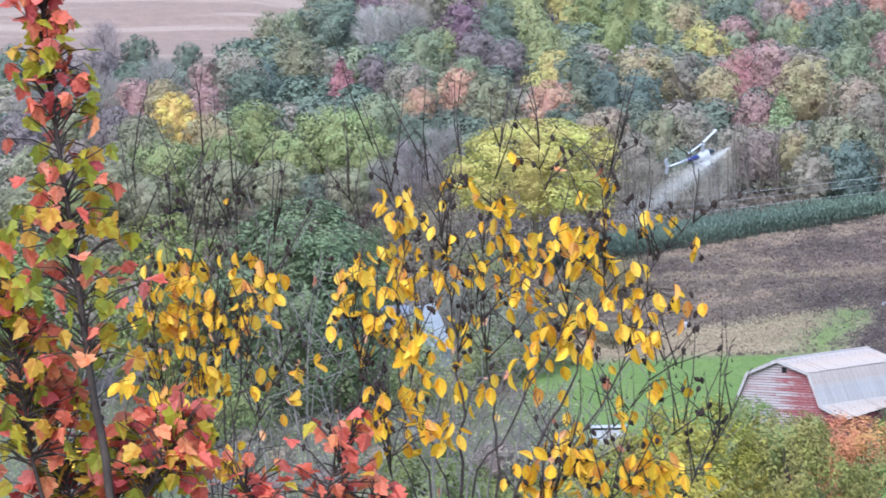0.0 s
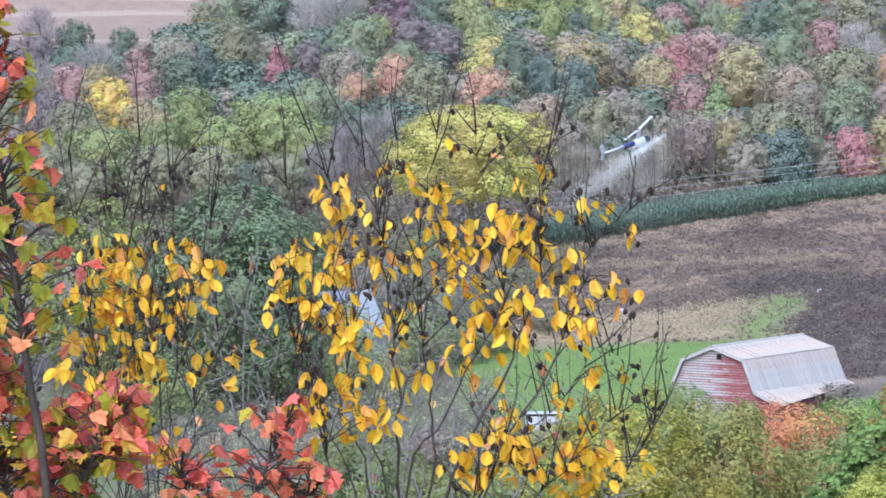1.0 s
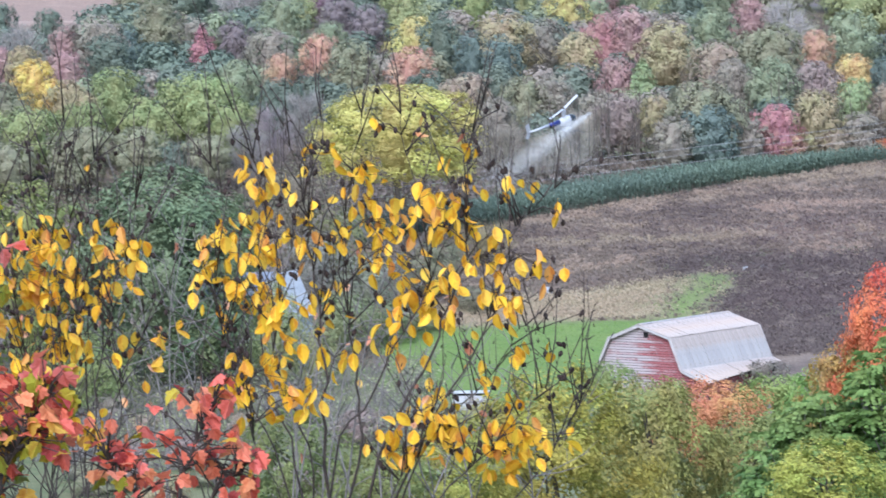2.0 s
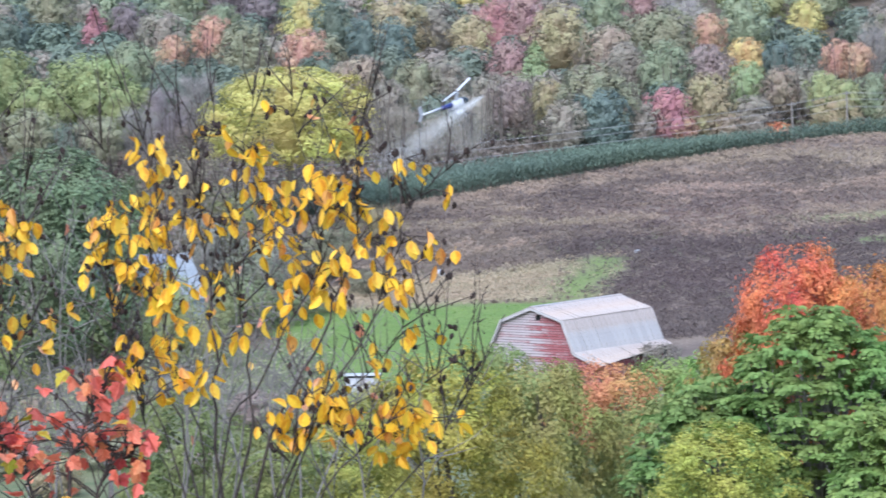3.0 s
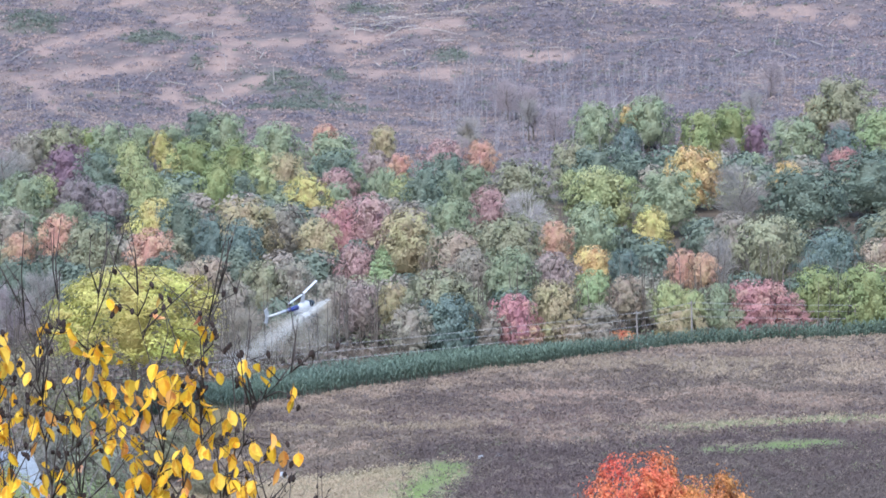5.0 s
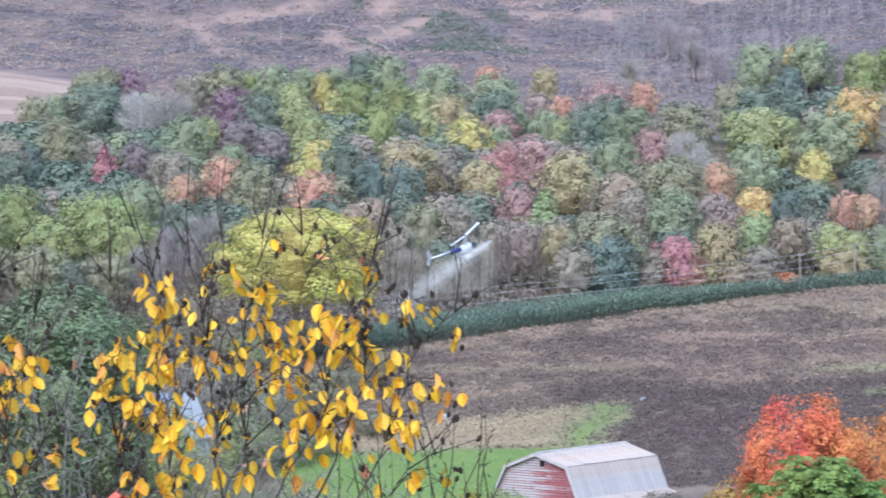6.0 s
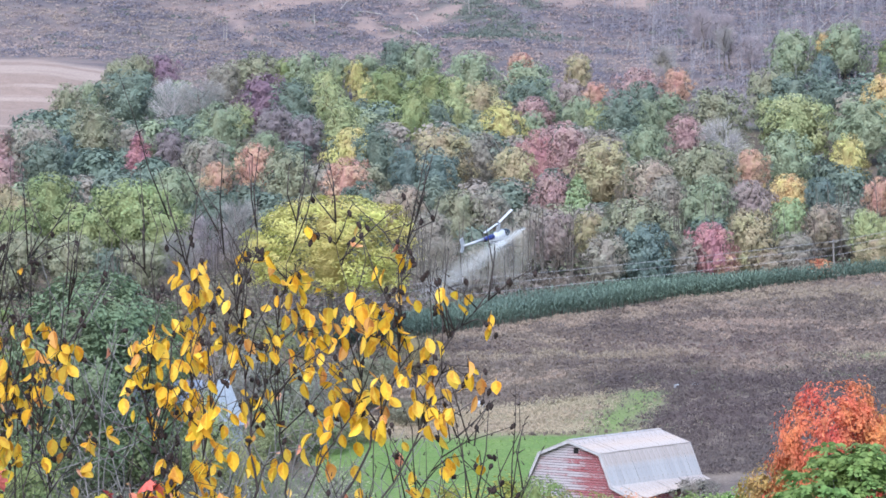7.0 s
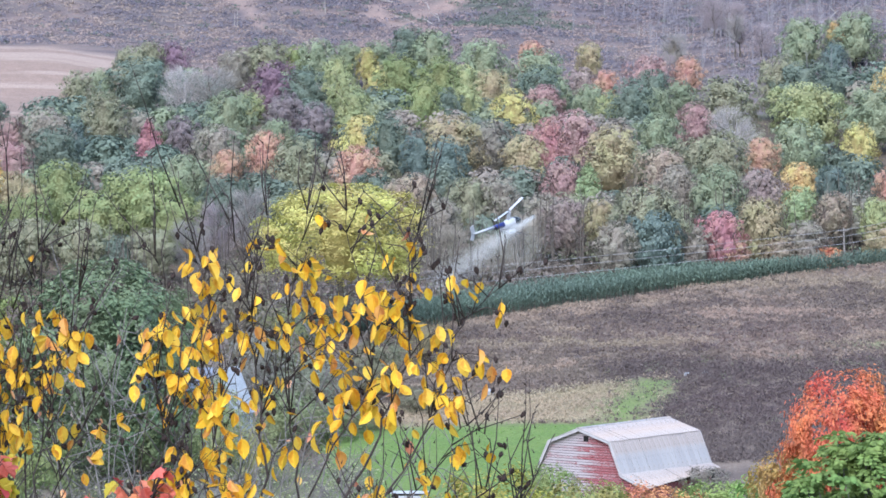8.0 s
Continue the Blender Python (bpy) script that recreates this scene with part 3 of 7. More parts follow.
forest_tree(-33.0, 549.0, 9.0, 6.4, "goldolive", "round")
forest_tree(17.5, 549.7, 8.9, 6.7, "dark", "round")
forest_tree(-26.3, 550.4, 10.2, 7.5, "fresh", "round")
forest_tree(-58.7, 547.9, 9.7, 7.2, "purple", "round")
forest_tree(-34.9, 550.9, 8.9, 4.2, "amber", "round")
forest_tree(66.1, 549.0, 9.9, 7.4, "green", "round")
forest_tree(48.7, 553.9, 9.0, 5.3, "bright", "cone")
forest_tree(61.8, 554.6, 9.0, 5.8, "brownolive", "round")
forest_tree(45.3, 557.2, 9.0, 5.8, "rust", "round")
forest_tree(73.1, 554.2, 8.9, 6.5, "brown", "round")
forest_tree(-47.0, 561.0, 9.0, 6.7, "purple", "round")
forest_tree(95.7, 555.8, 8.9, 4.1, "orange", "round")
forest_tree(84.4, 558.7, 9.0, 4.4, "deep", "round")
forest_tree(93.4, 559.3, 8.9, 4.9, "salmon", "round")
forest_tree(60.0, 564.8, 10.2, 7.6, "tan", "round")
forest_tree(-9.1, 568.9, 8.9, 6.3, "green", "round")
forest_tree(80.3, 563.3, 8.9, 6.0, "gold", "round")
forest_tree(7.6, 573.9, 10.8, 8.0, "olive", "round")
forest_tree(115.5, 562.3, 10.2, 7.7, "deep", "round")
forest_tree(-54.5, 571.4, 9.4, 7.0, "olive", "round")
forest_tree(16.4, 574.8, 9.6, 7.2, "salmon", "round")
forest_tree(122.8, 562.7, 9.3, 7.0, "tan", "round")
forest_tree(-3.0, 577.0, 9.0, 4.2, "orange", "round")
forest_tree(99.9, 569.3, 9.0, 5.2, "grey", "thin")
forest_tree(-39.2, 576.7, 9.0, 5.9, "amber", "round")
forest_tree(54.0, 579.5, 11.5, 9.5, "goldolive", "round")
forest_tree(-60.2, 578.9, 11.4, 7.6, "grey", "thin")
forest_tree(109.3, 575.7, 11.0, 11.1, "olive", "spread")
forest_tree(30.7, 587.2, 9.6, 5.6, "deep", "tall")
forest_tree(71.4, 583.6, 10.6, 7.9, "olive", "round")
forest_tree(-35.5, 589.9, 8.9, 5.3, "rust", "round")
forest_tree(78.2, 588.8, 8.9, 4.8, "orange", "round")
forest_tree(42.6, 595.5, 9.0, 6.2, "goldolive", "round")
forest_tree(131.7, 582.3, 11.4, 10.4, "olive", "round")
forest_tree(105.8, 588.6, 9.8, 7.3, "brownolive", "round")
forest_tree(-52.4, 597.7, 10.2, 6.5, "grey", "thin")
forest_tree(-42.7, 599.5, 8.9, 5.4, "goldolive", "round")
forest_tree(26.6, 601.4, 9.2, 5.4, "deep", "tall")
forest_tree(-47.4, 600.1, 8.9, 6.3, "rust", "round")
forest_tree(85.1, 597.0, 10.8, 8.1, "green", "round")
forest_tree(31.6, 604.2, 11.5, 9.8, "goldolive", "round")
forest_tree(-42.6, 605.5, 11.5, 7.9, "grey", "thin")
forest_tree(-29.9, 607.3, 9.5, 7.1, "dark", "round")
forest_tree(2.9, 608.0, 8.9, 5.5, "salmon", "round")
forest_tree(47.6, 606.1, 10.5, 6.2, "pink", "tall")
forest_tree(-4.5, 612.0, 9.5, 7.1, "brownolive", "round")
forest_tree(96.2, 604.4, 9.3, 5.5, "yellow", "tall")
forest_tree(39.3, 614.7, 9.6, 7.2, "brownolive", "round")
forest_tree(22.8, 616.6, 10.9, 6.5, "dark", "tall")
forest_tree(77.4, 614.1, 10.9, 6.8, "bare", "thin")
forest_tree(18.5, 623.7, 9.7, 7.3, "yellow", "round")
forest_tree(52.9, 623.8, 10.3, 7.6, "rust", "round")
forest_tree(5.2, 628.0, 9.0, 4.7, "green", "round")
forest_tree(-32.7, 629.1, 11.0, 8.2, "brownolive", "round")
forest_tree(-28.2, 629.4, 9.3, 5.5, "deep", "tall")
forest_tree(-15.5, 629.8, 8.9, 5.3, "red", "cone")
forest_tree(-49.8, 629.0, 9.0, 5.7, "dark", "round")
forest_tree(-37.8, 630.9, 8.9, 5.5, "rust", "round")
forest_tree(66.9, 629.5, 9.1, 6.8, "green", "round")
forest_tree(-10.6, 633.9, 8.9, 5.1, "purple", "round")
forest_tree(-61.9, 642.0, 10.1, 7.5, "purple", "round")
forest_tree(-24.0, 651.6, 11.4, 9.3, "olive", "tall")
forest_tree(76.2, 651.6, 8.9, 6.3, "rust", "round")
forest_tree(-56.5, 654.6, 9.0, 5.9, "purple", "round")
forest_tree(-2.6, 658.0, 11.3, 8.4, "green", "round")
forest_tree(11.6, 657.9, 9.0, 5.9, "purple", "round")
forest_tree(105.9, 649.4, 11.4, 10.7, "green", "round")
forest_tree(-71.6, 654.1, 10.3, 7.6, "dark", "round")
forest_tree(17.9, 659.8, 11.5, 7.5, "lime", "tall")
forest_tree(128.7, 647.3, 11.5, 13.4, "dark", "round")
forest_tree(45.1, 659.5, 10.7, 6.3, "yellow", "tall")
forest_tree(94.2, 654.3, 11.4, 12.7, "lime", "spread")
forest_tree(50.5, 661.1, 8.9, 5.4, "green", "round")
forest_tree(119.4, 653.2, 11.5, 8.9, "grey", "thin")
forest_tree(-42.5, 666.6, 8.9, 5.0, "dark", "round")
forest_tree(30.2, 670.3, 11.5, 6.8, "fresh", "tall")
forest_tree(65.9, 668.8, 11.5, 8.0, "dark", "tall")
forest_tree(6.8, 673.0, 9.1, 6.8, "purple", "round")
forest_tree(83.8, 670.8, 11.4, 11.0, "olive", "round")
forest_tree(0.8, 679.0, 8.9, 4.5, "lime", "round")
forest_tree(-57.7, 676.5, 11.5, 7.3, "purple", "thin")
forest_tree(63.5, 677.0, 9.0, 4.5, "lime", "tall")
forest_tree(71.6, 678.2, 8.9, 6.1, "green", "round")
forest_tree(144.3, 666.6, 11.4, 13.9, "dark", "round")
forest_tree(-52.5, 680.0, 9.0, 6.1, "dark", "round")
forest_tree(35.5, 685.1, 8.9, 5.2, "dark", "tall")
forest_tree(155.9, 671.1, 11.5, 12.0, "green", "round")
forest_tree(39.2, 689.9, 9.5, 5.6, "lime", "tall")
forest_tree(61.2, 689.3, 9.0, 6.0, "green", "round")
forest_tree(76.9, 687.7, 8.9, 6.6, "green", "round")
forest_tree(132.0, 679.3, 8.9, 6.0, "gold", "round")
forest_tree(116.1, 684.2, 11.4, 10.1, "gold", "round")
forest_tree(53.0, 694.0, 8.9, 6.3, "rust", "round")
forest_tree(-6.5, 698.0, 11.5, 8.1, "grey", "thin")
forest_tree(100.6, 691.7, 11.4, 10.6, "dark", "round")
forest_tree(-11.1, 699.9, 11.3, 7.1, "bare", "thin")
forest_tree(17.1, 700.8, 10.7, 6.3, "lime", "tall")
forest_tree(73.6, 697.1, 10.1, 7.5, "dark", "round")
forest_tree(11.2, 702.9, 11.4, 7.6, "dark", "tall")
forest_tree(-30.5, 704.3, 10.4, 6.1, "olive", "tall")
forest_tree(96.6, 699.4, 11.5, 8.6, "olive", "round")
forest_tree(53.4, 706.0, 11.5, 9.3, "dark", "round")
forest_tree(57.2, 705.7, 9.0, 5.4, "green", "round")
forest_tree(5.7, 714.0, 11.5, 8.7, "maroon", "round")
forest_tree(-19.2, 717.7, 11.4, 11.7, "dark", "round")
forest_tree(-26.6, 722.5, 8.9, 6.3, "green", "round")
forest_tree(36.8, 730.1, 11.5, 8.5, "fresh", "tall")
forest_tree(28.8, 733.4, 11.5, 8.7, "fresh", "tall")
forest_tree(46.6, 733.5, 9.2, 6.8, "goldolive", "round")
forest_tree(76.4, 734.0, 11.5, 8.6, "rust", "round")
forest_tree(68.6, 741.8, 8.9, 4.5, "salmon", "round")
forest_tree(153.1, 730.1, 9.0, 6.1, "pink", "round")
forest_tree(64.7, 747.2, 9.1, 6.8, "brown", "round")
forest_tree(85.6, 750.1, 8.9, 5.7, "salmon", "round")
forest_tree(-22.3, 755.7, 10.3, 7.7, "olive", "round")
forest_tree(17.1, 760.8, 10.8, 6.4, "lime", "tall")
forest_tree(25.4, 760.6, 8.9, 5.1, "yellow", "tall")
forest_tree(43.4, 763.8, 9.0, 6.7, "lime", "round")
forest_tree(57.7, 767.8, 11.5, 11.2, "green", "round")
forest_tree(157.4, 754.8, 9.8, 5.8, "deep", "tall")
forest_tree(-2.7, 775.0, 9.3, 7.0, "brownolive", "round")
forest_tree(149.4, 761.5, 11.4, 10.1, "green", "round")
forest_tree(0.3, 778.0, 9.3, 7.0, "olive", "round")
forest_tree(5.2, 779.0, 10.8, 8.2, "olive", "round")
forest_tree(14.4, 778.9, 10.6, 7.9, "green", "round")
forest_tree(24.3, 778.6, 8.9, 4.1, "yellow", "tall")
forest_tree(-19.1, 779.8, 8.9, 6.2, "olive", "round")
forest_tree(166.9, 761.9, 11.5, 10.2, "bright", "round")
forest_tree(47.6, 779.5, 11.4, 9.5, "green", "round")
forest_tree(117.5, 772.1, 8.8, 5.2, "deep", "tall")
forest_tree(9.7, 781.9, 8.8, 5.9, "fresh", "round")
forest_tree(26.4, 782.6, 9.4, 7.1, "green", "round")
forest_tree(117.7, 775.1, 9.0, 4.8, "deep", "tall")
forest_tree(-14.1, 784.9, 8.9, 6.6, "maroon", "round")
forest_tree(20.2, 784.7, 8.9, 5.9, "green", "round")
forest_tree(133.0, 774.7, 11.4, 9.4, "fresh", "round")
forest_tree(143.8, 772.7, 8.9, 4.3, "maroon", "tall")
forest_tree(69.4, 783.9, 8.8, 5.7, "goldolive", "round")
forest_tree(58.1, 787.9, 8.9, 5.3, "salmon", "round")
forest_tree(86.7, 785.2, 8.7, 4.6, "brownolive", "cone")
forest_tree(112.4, 784.0, 11.5, 9.4, "green", "round")
forest_tree(140.1, 780.5, 11.4, 8.8, "fresh", "tall")
forest_tree(38.3, 794.1, 10.5, 7.9, "green", "round")
forest_tree(124.2, 787.3, 11.3, 10.0, "green", "round")
forest_tree(33.6, 797.3, 10.5, 7.0, "dark", "round")
forest_tree(120.5, 788.8, 9.4, 3.9, "gold", "round")
forest_tree(158.2, 782.2, 10.4, 6.5, "goldolive", "round")
forest_tree(163.3, 781.1, 14.3, 13.0, "olive", "round")
# leafless trees where the woods end against the cut
for _ in range(18):
    a, d = tree_rng.uniform(6.0, 12.8), tree_rng.uniform(770, 860)
    forest_tree(d * math.sin(radians(a)), d * math.cos(radians(a)), tree_rng.uniform(6, 10), tree_rng.uniform(3.5, 6), tree_rng.choice(["grey", "purple", "purple"]), "thin")

def fill_wood():
    """Lower trees that close the wood between the ones that stand out, joined by colour."""
    rg, made = random.Random(6), []
    small = [crown_mesh("crown", 180 + i, "round", 34, 1400, 0.048, 1.2) for i in range(4)]
    cut = []
    for me in small:
        co = np.empty(len(me.vertices) * 3, dtype=np.float32)
        me.vertices.foreach_get("co", co)
        cut.append((co.reshape(-1, 3), [tuple(p.vertices) for p in me.polygons], tip(me)))
    words = {"dark": "dark green lower trees that paint the shade between the woods' crowns", "olive": "olive lower trees closing the hillside woods",
             "brownolive": "brownish lower trees closing the hillside woods", "green": "green lower trees closing the hillside woods"}
    sets = {k: ([], []) for k in words}
    for _ in range(4200):
        a, d = radians(rg.uniform(-7.5, 14.0)), 514 + 262 * rg.random() ** 0.7
        x, y = d * math.sin(a), d * math.cos(a)
        if len(made) > 210 or any(abs(x - p[0]) < 3.8 and abs(y - p[1]) < 13 for p in planted + made):
            continue
        if y < field_edge(x) + 14 or d > 712 and math.degrees(a) < -1.0 or d > 765 - 95 * math.exp(-((math.degrees(a) - 7.0) / 1.6) ** 2):
            continue
        h = rg.uniform(7.0, 10.5)
        w = h * rg.uniform(0.8, 1.0)
        g, behind = height(x, y), False
        for px, py, pw, pa, pd, pt in planted:
            if pd > d - 4 and abs(pa - a) * d < 0.4 * (w + pw):
                # leave the crowns behind in view
                h = min(h, 42.5 + (pt - 0.75 * pw - 42.5) / pd * d - g)
                behind = True
        if h < 4.0 or not behind:
            continue
        made.append((x, y))
        w = min(w, h)
        co, polys, top = rg.choice(cut)
        turn = rg.uniform(0, 6.283)
        c, n = math.cos(turn) * w, math.sin(turn) * w
        at = co @ np.array(((c, n, 0), (-n, c, 0), (0, 0, h / top))) + np.array((x, y, g - 0.3))
        # mostly the dark green, which paints in the shade between the crowns
        verts, faces = sets[rg.choice(("dark", "dark", "dark", "green", "olive", "brownolive"))]
        o = len(verts)
        verts.extend(map(tuple, at.tolist()))
        faces.extend(tuple(o + i for i in q) for q in polys)
    for key, label in words.items():
        o = mesh_object("lower_trees", *sets[key], CROWN)
        o.color = (*HAZED_COLOURS[key], 1)
        tagged(o, label, "trees", kind="stuff")


fill_wood()


def undergrowth():
    """Low leafy scrub and thin bare poles along the foot of the wood."""
    rg = random.Random(51)
    sets = {"olive": ([], []), "brown": ([], []), "poles": ([], [])}
    for _ in range(2600):
        x = rg.uniform(-75, 132)
        y = field_edge(x) + 12.5 + abs(rg.gauss(0, 24))
        h = rg.uniform(0.8, 2.8)
        c = Vector((x, y, height(x, y)))
        v, f = sets["olive" if noise.noise((x / 12, y / 12, 5.0)) > 0 else "brown"]
        for _i in range(9):
            d = Vector((rg.gauss(0, 0.5), rg.gauss(0, 0.5), rg.random())) * h
            nrm = (Vector((d.x, d.y, 0.6 * h)) + Vector((rg.gauss(0, 0.5), rg.gauss(0, 0.5), 0))).normalized()
            u = nrm.cross(Vector((rg.gauss(0, 1), rg.gauss(0, 1), rg.gauss(0, 1)))).normalized() * rg.uniform(0.2, 0.42)
            w = nrm.cross(u) * 0.6
            o, p = len(v), c + d
            v += [tuple(p - u), tuple(p - w), tuple(p + u), tuple(p + w)]
            f += [(o, o + 1, o + 2), (o, o + 2, o + 3)]
    for _ in range(330):
        x = rg.uniform(-20, 125)
        y = field_edge(x) + rg.uniform(12, 34)
        p = Vector((x, y, height(x, y) - 0.2))
        h = rg.uniform(5, 12)
        e = p + Vector((rg.gauss(0, 0.05), rg.gauss(0, 0.05), 1)) * h
        r = rg.uniform(0.06, 0.14)
        tube(*sets["poles"], [p, (p + e) / 2 + Vector((rg.gauss(0, 0.1), 0, 0)), e], [r, r * 0.7, r * 0.2], 5)
        for _j in range(7):
            s = p.lerp(e, rg.uniform(0.4, 0.95))
            tube(*sets["poles"], [s, s + Vector((rg.gauss(0, 0.9), rg.gauss(0, 0.9), rg.uniform(0.5, 1.8)))], [r * 0.35, r * 0.1], 3)
    for key, label in (("olive", "olive-green scrub at the foot of the woods"), ("brown", "brown scrub at the foot of the woods")):
        o = mesh_object("undergrowth", *sets[key], CROWN)
        o.color = (0.150, 0.158, 0.100, 1) if key == "olive" else (0.165, 0.138, 0.115, 1)
        tagged(o, label, "undergrowth", kind="stuff")
    tagged(mesh_object("bare_poles", *sets["poles"], BARK), "thin leafless young trunks at the edge of the woods", "saplings", kind="stuff")


undergrowth()

# ---------------------------------------------------------------- barn
def siding_material():
    m, n, k, b = material("peeling_barn_paint", 0.85)
    v, streak = coords(n, k), coords(n, k, 1.6, 1.6, 5.0)
    geo = n.new("ShaderNodeNewGeometry")
    sep = n.new("ShaderNodeSeparateXYZ")
    k.new(v, sep.inputs["Vector"])
    wear = n.new("ShaderNodeMath")
    wear.operation = "ADD"
    k.new(ramp(n, k, sep.outputs["X"], -1.2, 2.6), wear.inputs[0])
    k.new(ramp(n, k, noise_tex(n, k, 1.4, 6.0, streak, 0.75), 0.28, 0.80), wear.inputs[1])
    wear2 = n.new("ShaderNodeMath")
    wear2.operation = "MULTIPLY_ADD"
    k.new(geo.outputs["Random Per Island"], wear2.inputs[0])
    wear2.inputs[1].default_value = 0.8
    k.new(wear.outputs[0], wear2.inputs[2])
    red = mix(n, k, noise_tex(n, k, 1.2, 5.0, v), (0.300, 0.085, 0.092), (0.21, 0.070, 0.076))
    grey = mix(n, k, noise_tex(n, k, 2.5, 5.0, streak), (0.43, 0.385, 0.39), (0.28, 0.225, 0.235))
    painted = mix(n, k, ramp(n, k, wear2.outputs[0], 1.05, 1.6), grey, red)
    flake = ramp(n, k, noise_tex(n, k, 3.5, 6.0, streak, 0.75), 0.56, 0.62)
    k.new(mix(n, k, flake, painted, (0.44, 0.40, 0.405)), b.inputs["Base Color"])
    bump(n, k, b, noise_tex(n, k, 6.0, 4.0, streak), 0.5, 0.02)
    return m


def roof_material():
    m, n, k, b = material("weathered_metal_roofing", 0.6, 0.1)
    v, streak = coords(n, k), coords(n, k, 0.25, 2.2, 0.25)
    info = n.new("ShaderNodeObjectInfo")
    base = mix(n, k, info.outputs["Random"], (0.300, 0.292, 0.290), (0.25, 0.245, 0.245))
    rust = ramp(n, k, noise_tex(n, k, 2.2, 6.0, streak, 0.7), 0.50, 0.72)
    tint = ramp(n, k, noise_tex(n, k, 0.3, 3.0, v), 0.34, 0.60)
    c = mix(n, k, tint, base, (0.36, 0.295, 0.25))
    k.new(mix(n, k, rust, c, (0.22, 0.15, 0.12)), b.inputs["Base Color"])
    k.new(ramp(n, k, noise_tex(n, k, 3.0, 4.0, v), 0.0, 1.4), b.inputs["Roughness"])
    return m


ROOF_METAL = roof_material()
WHITE_TRIM = two_tone("weathered_white_trim", (0.45, 0.42, 0.415), (0.36, 0.33, 0.325), 1.5, 0.8)
# near-black colour that stands for the unlit space inside the barn
INSIDE_SHADE = two_tone("painted_interior_shade", (0.012, 0.011, 0.011), (0.02, 0.018, 0.018), 2.0)


def roof_panel_mesh(name, x0, z0, x1, z1, width, ribs=4):
    """One ribbed sheet that runs down a slope from (x0, z0) to (x1, z1), its width along y."""
    d = Vector((x1 - x0, 0, z1 - z0))
    up = Vector((-d.z, 0, d.x)).normalized()
    if up.z < 0:
        up = -up
    steps = ribs * 4
    verts, faces = [], []
    for e in (0, 1):
        for i in range(steps + 1):
            lift = 0.035 if i % 4 in (1, 2) else 0.0
            p = Vector((x0, 0, z0)) + d * e + up * (0.03 + lift)
            verts.append((p.x, width * i / steps, p.z))
    for i in range(steps):
        faces.append((i, i + 1, steps + 2 + i, steps + 1 + i))
    return verts, faces


def gambrel_barn():
    t = empty("barn", Matrix.Translation((32.5, 378.6, 0.0)) @ pose(0, 0, 0, 0, 0, -41.8), "old gambrel barn with peeling red boards and rusty metal roof", "barn")
    siding = siding_material()
    left, right = [(-5.0, 4.35), (-3.65, 6.95), (0, 8.3)], [(0, 8.3), (3.75, 7.2), (5.15, 4.05), (7.95, 3.0)]
    length = 14.6

    def half_width(z):
        """The gable's inner edges at that height."""
        lo = -5.0 if z < 4.35 else -5.0 + (z - 4.35) / 2.6 * 1.35 if z < 6.95 else -3.65 + (z - 6.95) / 1.35 * 3.65
        hi = 7.6 if z < 3.1 else 7.9 - (z - 3.0) / 1.05 * 2.75 if z < 4.05 else 5.15 - (z - 4.05) / 3.15 * 1.4 if z < 7.2 else 3.75 - (z - 7.2) / 1.1 * 3.75
        return lo + 0.03, hi - 0.03

    # gable boards, one above another, front and back, with a square hatch left open near the top
    rg = random.Random(11)
    for name, y0, sign in (("front_siding", 0.0, 1), ("back_siding", length - 0.1, -1)):
        bm = bmesh.new()
        z = -0.6
        while z < 8.2:
            hgt = 0.255
            lo, hi = half_width(min(z + hgt * 0.5, 8.25))
            if sign == -1:
                hi = min(hi, 5.6)
            cuts = [lo, hi]
            if sign == 1:
                cuts = [lo] + sorted(rg.uniform(lo, hi) for _ in range(2 if hi - lo > 4 else 0)) + [hi]
            for a, b in zip(cuts, cuts[1:]):
                spans = [(a, b)]
                if sign == 1 and 6.95 < z + 0.1 < 7.55:
                    spans = [s for s in ((a, min(b, 0.35)), (max(a, 0.95), b)) if s[1] - s[0] > 0.03]
                for p, q in spans:
                    if q - p < 0.05:
                        continue
                    off = rg.uniform(0, 0.012)
                    box(bm, (q - p - 0.02, 0.03, hgt - 0.04), Matrix.Translation(((p + q) / 2, y0 + 0.03 - off * sign, z + hgt / 2)) @ pose(0, 0, 0, 4 * sign + rg.gauss(0, 0.6), rg.gauss(0, 0.15)))
            z += hgt
        part(name, bm, siding, t)
    # walls behind the boards, near black for the shade inside, and along the sides
    bm = bmesh.new()
    sect = [(-4.9, -0.6), (-4.9, 4.3), (-3.6, 6.85), (0, 8.15), (3.65, 7.05), (5.05, 3.95), (5.9, 3.5), (5.9, -0.6)]
    a = [bm.verts.new((x, 0.12, z)) for x, z in sect]
    b = [bm.verts.new((x, length - 0.15, z)) for x, z in sect]
    bm.faces.new(a), bm.faces.new(b[::-1])
    for i in range(len(sect)):
        j = (i + 1) % len(sect)
        bm.faces.new((a[j], a[i], b[i], b[j]))
    part("frame_wall", bm, INSIDE_SHADE, t, "inner wall painted near black for the shade inside")
    for x, tall in ((7.56, 3.5), (-4.98, 4.9)):
        bm = bmesh.new()
        box(bm, (0.04, 0.78, tall), Matrix.Translation((x, 0, tall / 2 - 0.6)))
        first = part("board", bm, siding, t)
        first.location = (0, 0.45, 0)
        for i in range(1, 18):
            o = new("board", first.data)
            o.parent, o.location = t, (-0.105 * i if x > 0 else 0, 0.45 + i * 0.81, rg.gauss(0, 0.01))
    # roof sheets, slope by slope
    count, w = 19, 15.3 / 19
